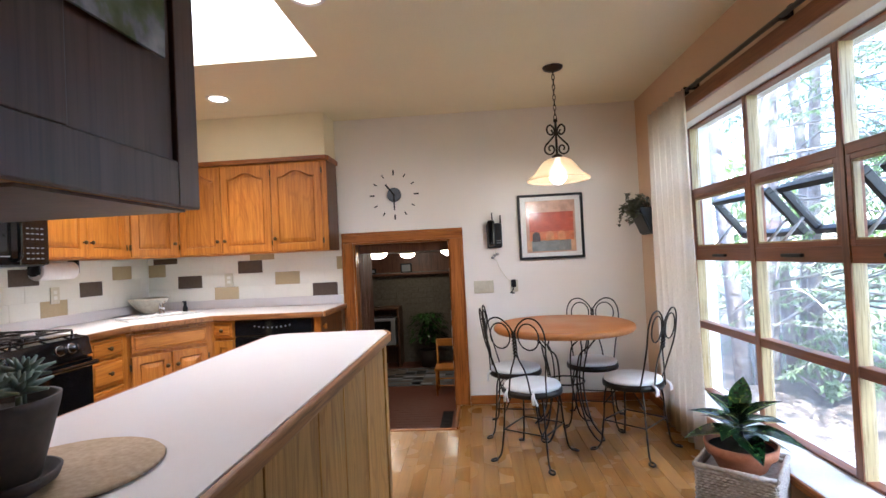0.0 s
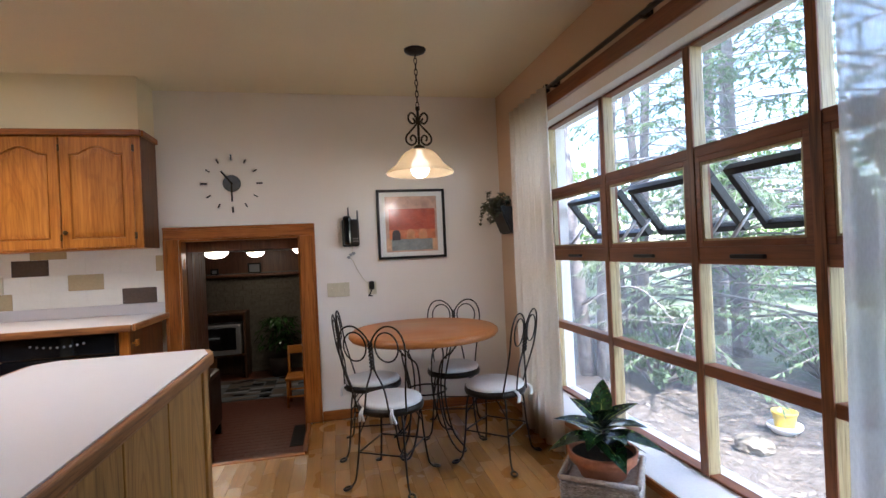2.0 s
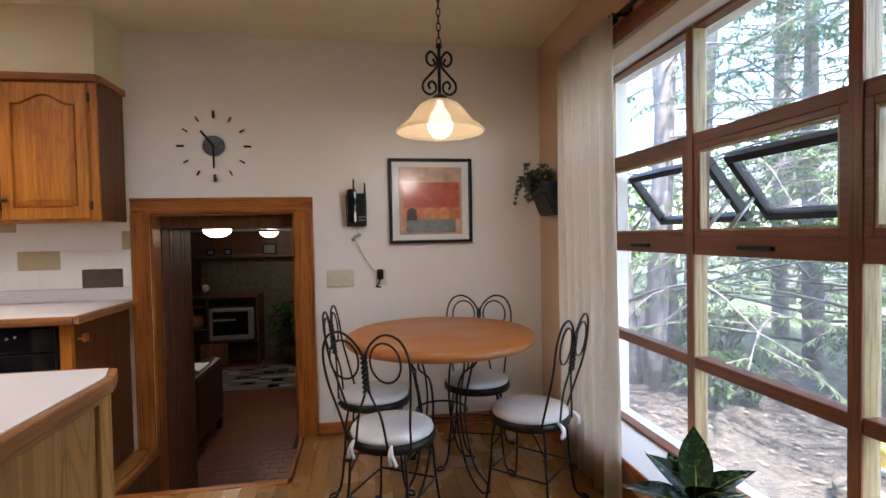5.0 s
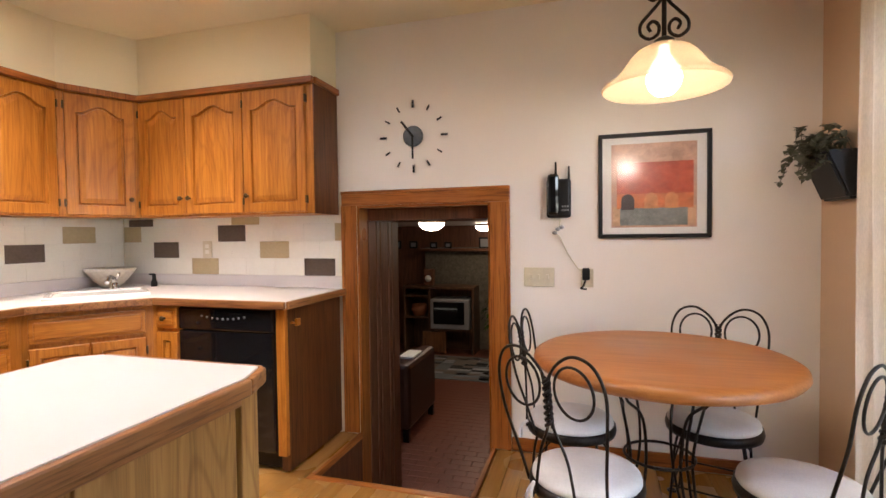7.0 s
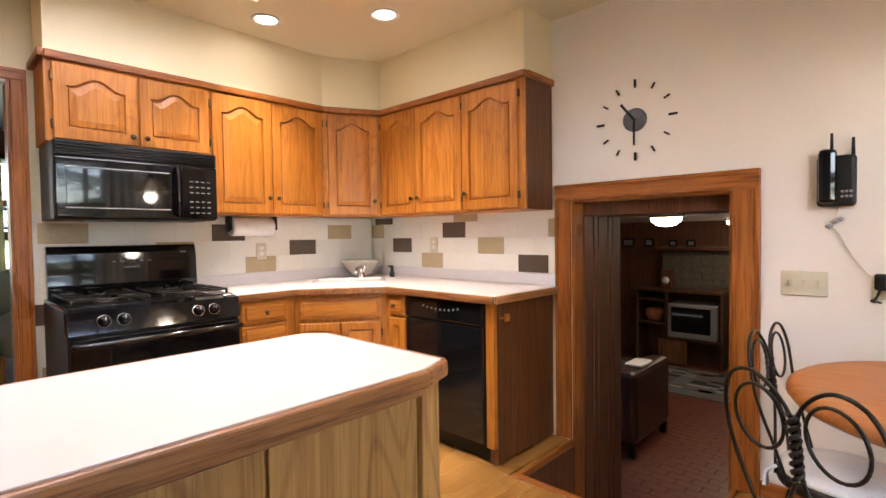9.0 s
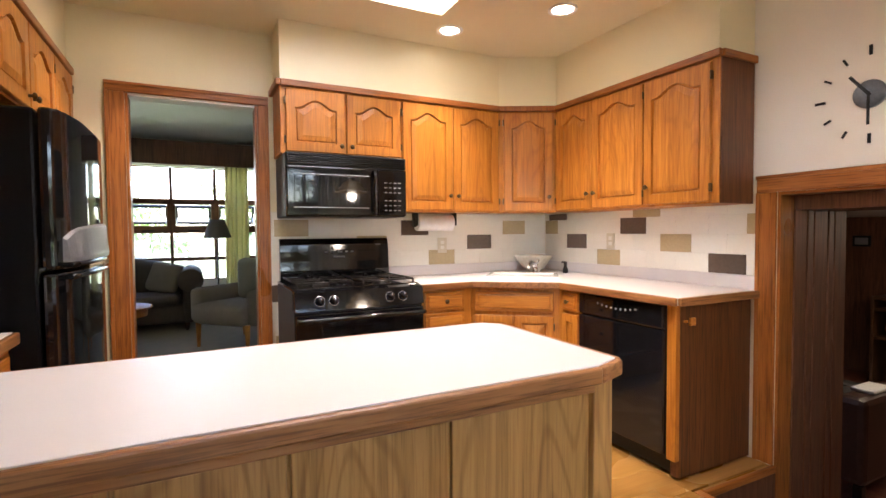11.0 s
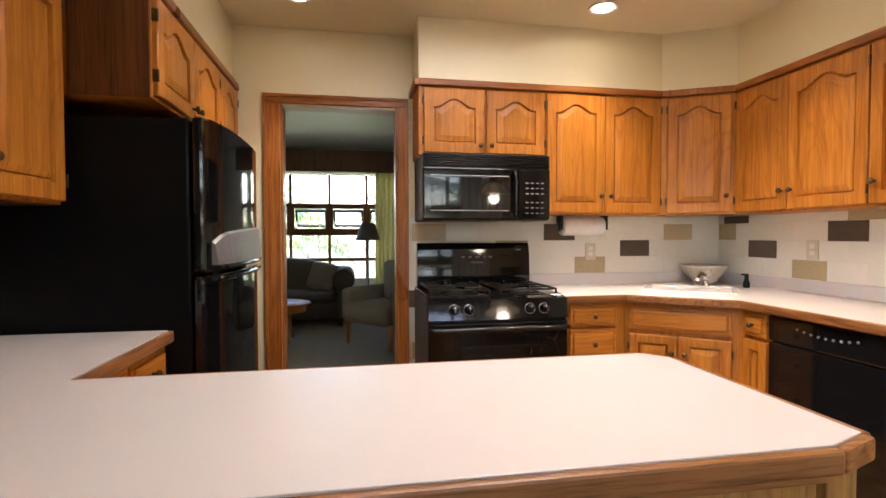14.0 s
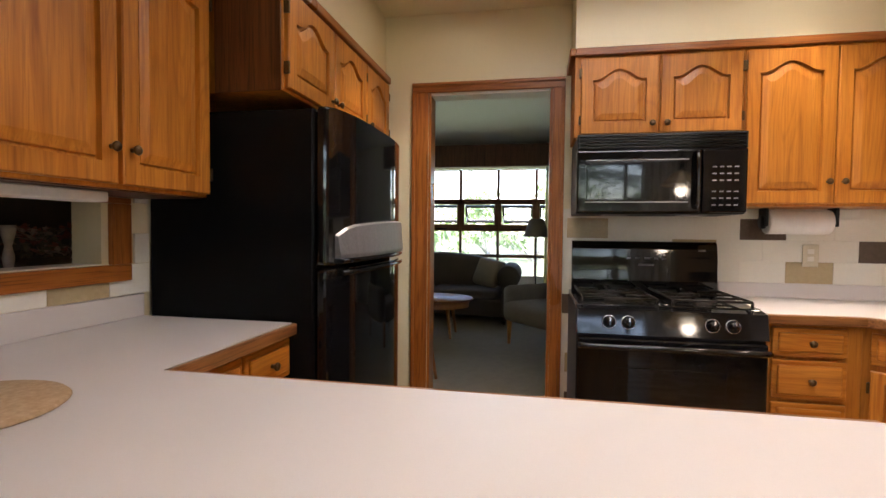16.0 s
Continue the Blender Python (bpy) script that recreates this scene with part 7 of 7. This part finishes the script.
tree((3.55, 6.1), 9.0, 0.115, 1, 70, 2.6, 0.08, 0.6, 20, "grey-barked tree with thin bare lower limbs", fork=3)
tree((4.35, 6.55), 9.0, 0.10, 2, 70, 2.4, 0.08, 0.6, 20, "slim dark-trunked tree with thin bare limbs", fork=3)
tree((6.2, 4.4), 8.0, 0.15, 3, 90, 3.0, 0.05, 0.95, 34, "evergreen with wide drooping sprays", twigs=11)
tree((6.6, 7.6), 9.0, 0.12, 4, 60, 3.0, 0.08, 0.9, 26, "evergreen with wide drooping sprays", twigs=7)
tree((7.0, 1.6), 8.0, 0.15, 5, 90, 3.0, 0.05, 0.95, 34, "evergreen with wide drooping sprays", twigs=11)
tree((5.7, 6.2), 7.5, 0.12, 11, 90, 2.4, 0.03, 0.95, 34, "evergreen with low drooping sprays near the window", twigs=10)
# the open one at (5.6, 0.6) is added to dapple the mulch with shadow
tree((5.6, 0.6), 8.5, 0.15, 12, 46, 2.6, 0.35, 0.6, 12, "tall open evergreen added mostly out of view to shade the mulch", twigs=6)
tree((9.5, 10.5), 10.0, 0.18, 6, 54, 3.2, 0.05, 0.9, 26, "evergreen with wide drooping sprays", twigs=7)


def bush(at, size, seed, label, n=900, leafsize=0.16, material=None):
    rnd = random.Random(seed)
    th = thing("bush", (at[0], at[1], GZ), label, "bush", "garden bushes")
    b = bmesh.new()
    stems = bmesh.new()
    cl = [(Vector((rnd.uniform(-1, 1) * size[0], rnd.uniform(-1, 1) * size[1], size[2] * rnd.uniform(0.25, 0.9))), rnd.uniform(0.3, 0.55)) for _ in range(14)]
    base = Vector((at[0], at[1], GZ))
    for c, r_ in cl:
        tube(stems, [base - Vector((0, 0, 0.03)), base + c * 0.5, base + c], 0.03, 5, 0.008, caps=False)
    for i in range(n):
        c, r_ = rnd.choice(cl)
        v = Vector((rnd.gauss(0, 1), rnd.gauss(0, 1), rnd.gauss(0, 1))).normalized() * r_ * size[2] * 0.45 * rnd.uniform(0.5, 1.05)
        p0 = base + c + v
        p0.z = max(p0.z, GZ + 0.02)
        leaf(b, p0, v + Vector((rnd.uniform(-0.3, 0.3), rnd.uniform(-0.3, 0.3), rnd.uniform(-0.3, 0.2))), Z, leafsize * rnd.uniform(0.7, 1.3), leafsize * 0.5, 0.3, 2)
    part("stems", stems, M_BARK, th)
    part("leaves", b, material or M_FOL, th)


for i, (x, y, s, h) in enumerate(((13, 3, 2.4, 3.6), (14, 8, 2.8, 4.2), (12, 13, 2.6, 4.0), (16, -2, 2.6, 4.0), (9, 16, 2.6, 4.2), (17, 14, 3.0, 5.5), (20, 5, 3.2, 6.0))):
    bush((x, y), (s, s, h), 40 + i, "sunlit leafy bush at the garden's edge", 1500, 0.26)
for i, (x, y, s, h) in enumerate(((-24, -4, 3.4, 3.4), (-26, 2, 3.6, 4.2), (-32, -1, 4.2, 5.6), (-28, 8, 4.0, 4.6))):
    bush((x, y), (s, s, h), 60 + i, "sunlit leafy bush outside the living room", 1400, 0.28)
for i, (x, y, s, h) in enumerate(((4.7, 6.4, 0.45, 0.7), (3.9, 5.5, 0.35, 0.5), (5.6, 5.0, 0.45, 0.6))):
    bush((x, y), (s, s, h), 80 + i, "low feathery shrub by the window", 900, 0.07, M_NEEDLE)
GX, GY = 3.95, 3.96
th = thing("garden_pot", (GX, GY, GZ), "yellow flower pot on a wide white saucer", "pot")
bm = bmesh.new()
lathe(bm, [(0, 0), (0.08, 0), (0.12, 0.04), (0.125, 0.07), (0.115, 0.07), (0.075, 0.025), (0, 0.02)], 28, (GX, GY, GZ))
part("saucer", bm, M_WHITE, th, "white saucer")
bm = bmesh.new()
lathe(bm, [(0, 0.021), (0.065, 0.021), (0.085, 0.15), (0.092, 0.155), (0.092, 0.175), (0.082, 0.175), (0.075, 0.14), (0, 0.14)], 28, (GX, GY, GZ))
part("pot", bm, speckled("yellow_glaze", (0.60, 0.42, 0.03), (0.70, 0.52, 0.06), 40, 0.4, 0.0), th, "yellow pot")
rnd = random.Random(15)
for i, (x, y, s) in enumerate(((3.45, 3.76, 0.13), (4.7, 4.35, 0.10))):
    bm = bmesh.new()
    bmesh.ops.create_icosphere(bm, subdivisions=3, radius=s)
    for v in bm.verts:
        v.co *= 1 + 0.35 * noise.noise(v.co * 5 + Vector((i * 7, 0, 0))) + 0.22 * noise.noise(v.co * 17)
        v.co.z *= 0.6
        v.co += Vector((x, y, GZ + s * 0.3))
    solid("garden_rock", bm, M_FIREBRICK, "grey garden rock lying on the mulch", "rock", "garden rocks", smooth=False)
bm = bmesh.new()
rnd = random.Random(77)
for i in range(2600):
    x, y = rnd.uniform(2.4, 7.5), rnd.uniform(-0.5, 8.5)
    s, a = rnd.uniform(0.015, 0.05), rnd.uniform(0, 3.14)
    dx, dy = s * math.cos(a), s * math.sin(a)
    z = GZ + rnd.uniform(0.004, 0.02)
    bm.faces.new([bm.verts.new(v) for v in ((x - dx, y - dy, z), (x + dy * 0.4, y - dx * 0.4, z + 0.01), (x + dx, y + dy, z + 0.004), (x - dy * 0.4, y + dx * 0.4, z))])
solid("mulch_chips", bm, M_MULCH, "loose wood mulch chips on the ground", "mulch", kind="stuff")

# ---- tiles and planks ----
def shared_box(name, w, d, h, bevel, material):
    b = bmesh.new()
    box(b, 0, 0, 0, w, d, h)
    top = [e for e in b.edges if all(v.co.z > h - 1e-6 for v in e.verts)]
    bmesh.ops.bevel(b, geom=top, offset=bevel, segments=1, affect="EDGES")
    return mesh_of(name, b, material)


def piece(name, me, m, parent):
    ob = new(name, me)
    ob.parent = parent
    ob.matrix_parent_inverse = world_of(parent).inverted()
    ob.matrix_basis = m
    return ob


def tiled(name, n, origin, length, rows, z0, start, colours, label, skip=()):
    """Running-bond wall tiles on a face; colours by (row, column); columns cut at both ends."""
    th = thing(name, origin, label, "tiles", kind="structure")
    mf = face_frame(origin, n)
    b = bmesh.new()
    zt = z0 + rows[-1]
    pitch, g = 0.222, 0.0014
    if skip:
        b.free()
    else:
        box(b, 0, -0.0095, z0, length, -0.001, zt, 0, mf)
        part("grout", b, M_GROUT, th)
    cache = {}
    for r_ in range(len(rows) - 1):
        za, zb = z0 + rows[r_], z0 + rows[r_ + 1]
        off = start[r_ % 2]
        k0 = math.floor((0 - off) / pitch)
        for k in range(k0, math.ceil((length - off) / pitch) + 1):
            xa, xb = max(off + k * pitch, 0) + g / 2, min(off + (k + 1) * pitch, length) - g / 2
            if xb - xa < 0.008 or any(s[0] < (xa + xb) / 2 < s[1] and s[2] < (za + zb) / 2 < s[3] for s in skip):
                continue
            mm = {"t": M_TILET, "b": M_TILEB}.get(colours.get((r_, k)), M_TILEW)
            key = (round(xb - xa, 4), round(zb - za, 4), mm.name)
            if key not in cache:
                cache[key] = shared_box("tile", xb - xa, zb - za - g, 0.008, 0.001, mm)
            piece("tile", cache[key], mf @ Matrix.Translation((xa, -0.003, za + g / 2)) @ Matrix.Rotation(radians(90), 4, "X"), th)
    return th


rows = [0, 0.1115, 0.223, 0.3345, 0.3855]
# north: origin at the west corner, x measured from -2.471
o = -2.471
sa, sb = (-0.980 - o) - 7 * 0.222, (-1.313 - o) - 6 * 0.222
tiled("wall_tiles_north", (0, -1, 0), (o, 4.567, 0), 1.762, rows, 0.9865, (sa, sb), {(0, 7): "b", (0, 3): "t", (1, 6): "t", (1, 2): "b", (2, 4): "b", (2, 0): "t", (2, 8): "t", (3, 1): "b", (3, 5): "t", (2, 7): ""}, "white backsplash tiles with scattered tan and brown ones")
ow = 2.325
tiled("wall_tiles_west", (1, 0, 0), (-2.485, ow, 0), 2.231, rows, 0.9865, ((3.456 - ow) - 5 * 0.222, (3.789 - ow) - 7 * 0.222), {(1, 7): "b", (2, 8): "t", (0, 5): "t", (2, 4): "b", (2, 0): "t", (1, 3): "t"}, "white backsplash tiles with scattered tan and brown ones")
tiled("wall_tiles_range_side", (1, 0, 0), (-2.485, 2.325, 0), 0.806, [0, 0.1115, 0.223, 0.3345, 0.446, 0.5575, 0.669, 0.7805, 0.892, 0.985], 0.001, (0.021, -0.09), {(7, 0): "b", (7, 1): "b", (5, 0): "", (4, 0): "t", (8, 0): "", (2, 0): "b"}, "white tiles with brown and tan ones beside the range")
tiled("wall_tiles_south", (0, 1, 0), (0.05, 0.715, 0), 1.31, rows, 0.997, (0.02, -0.09), {(0, 4): "t", (1, 5): "b", (2, 5): "", (0, 5): "", (1, 0): "b"}, "white backsplash tiles round the pass-through", skip=[(0.19, 1.225, 1.056, 1.40)])

# oak strips of the kitchen floor
rnd = random.Random(9)
lengths = (0.6, 0.9, 1.2)
strip = {l_: shared_box("plank", 0.0824, l_ - 0.0006, 0.012, 0.0007, M_FLOOR) for l_ in lengths}
x = -0.72
while x < 1.80:
    y = 0.9 - rnd.choice((0, 0.25, 0.4, 0.55))
    while y < 4.56:
        l_ = rnd.choice(lengths)
        ends = 3.955 if -0.70 < x < 0.25 else 4.55
        if y + l_ > ends:
            l2 = ends - y
            if l2 > 0.05:
                piece("plank", shared_box("plank", 0.0824, l2 - 0.0006, 0.012, 0.0007, M_FLOOR), pose(x, y, -0.012), floor)
            break
        piece("plank", strip[l_], pose(x, y, -0.012), floor)
        y += l_
    x += 0.083
# brick tiles of the family room floor
bt = shared_box("brick", 0.196, 0.096, 0.012, 0.002, M_BRICKTILE)
n_ = 0
for j in range(28):
    for i in range(12):
        if n_ >= 300:
            break
        piece("brick", bt, pose(-1.75 + 0.2 * i + (0.1 if j % 2 else 0), 5.35 + 0.1 * j, LOW - 0.012), low_floor)
        n_ += 1
bm = bmesh.new()
for j in range(54):
    for i in range(26):
        x, y = -3.55 + 0.2 * i + (0.1 if j % 2 else 0), 5.25 + 0.1 * j - 0.0
        if 5.34 < y < 5.35 + 0.1 * 25 and -1.76 < x - 0 < 0.74:
            continue
        box(bm, x, y, LOW - 0.012, x + 0.196, y + 0.096, LOW)
ob = part("brick_field", bm, M_BRICKTILE, low_floor)
ob["kind"] = "stuff"
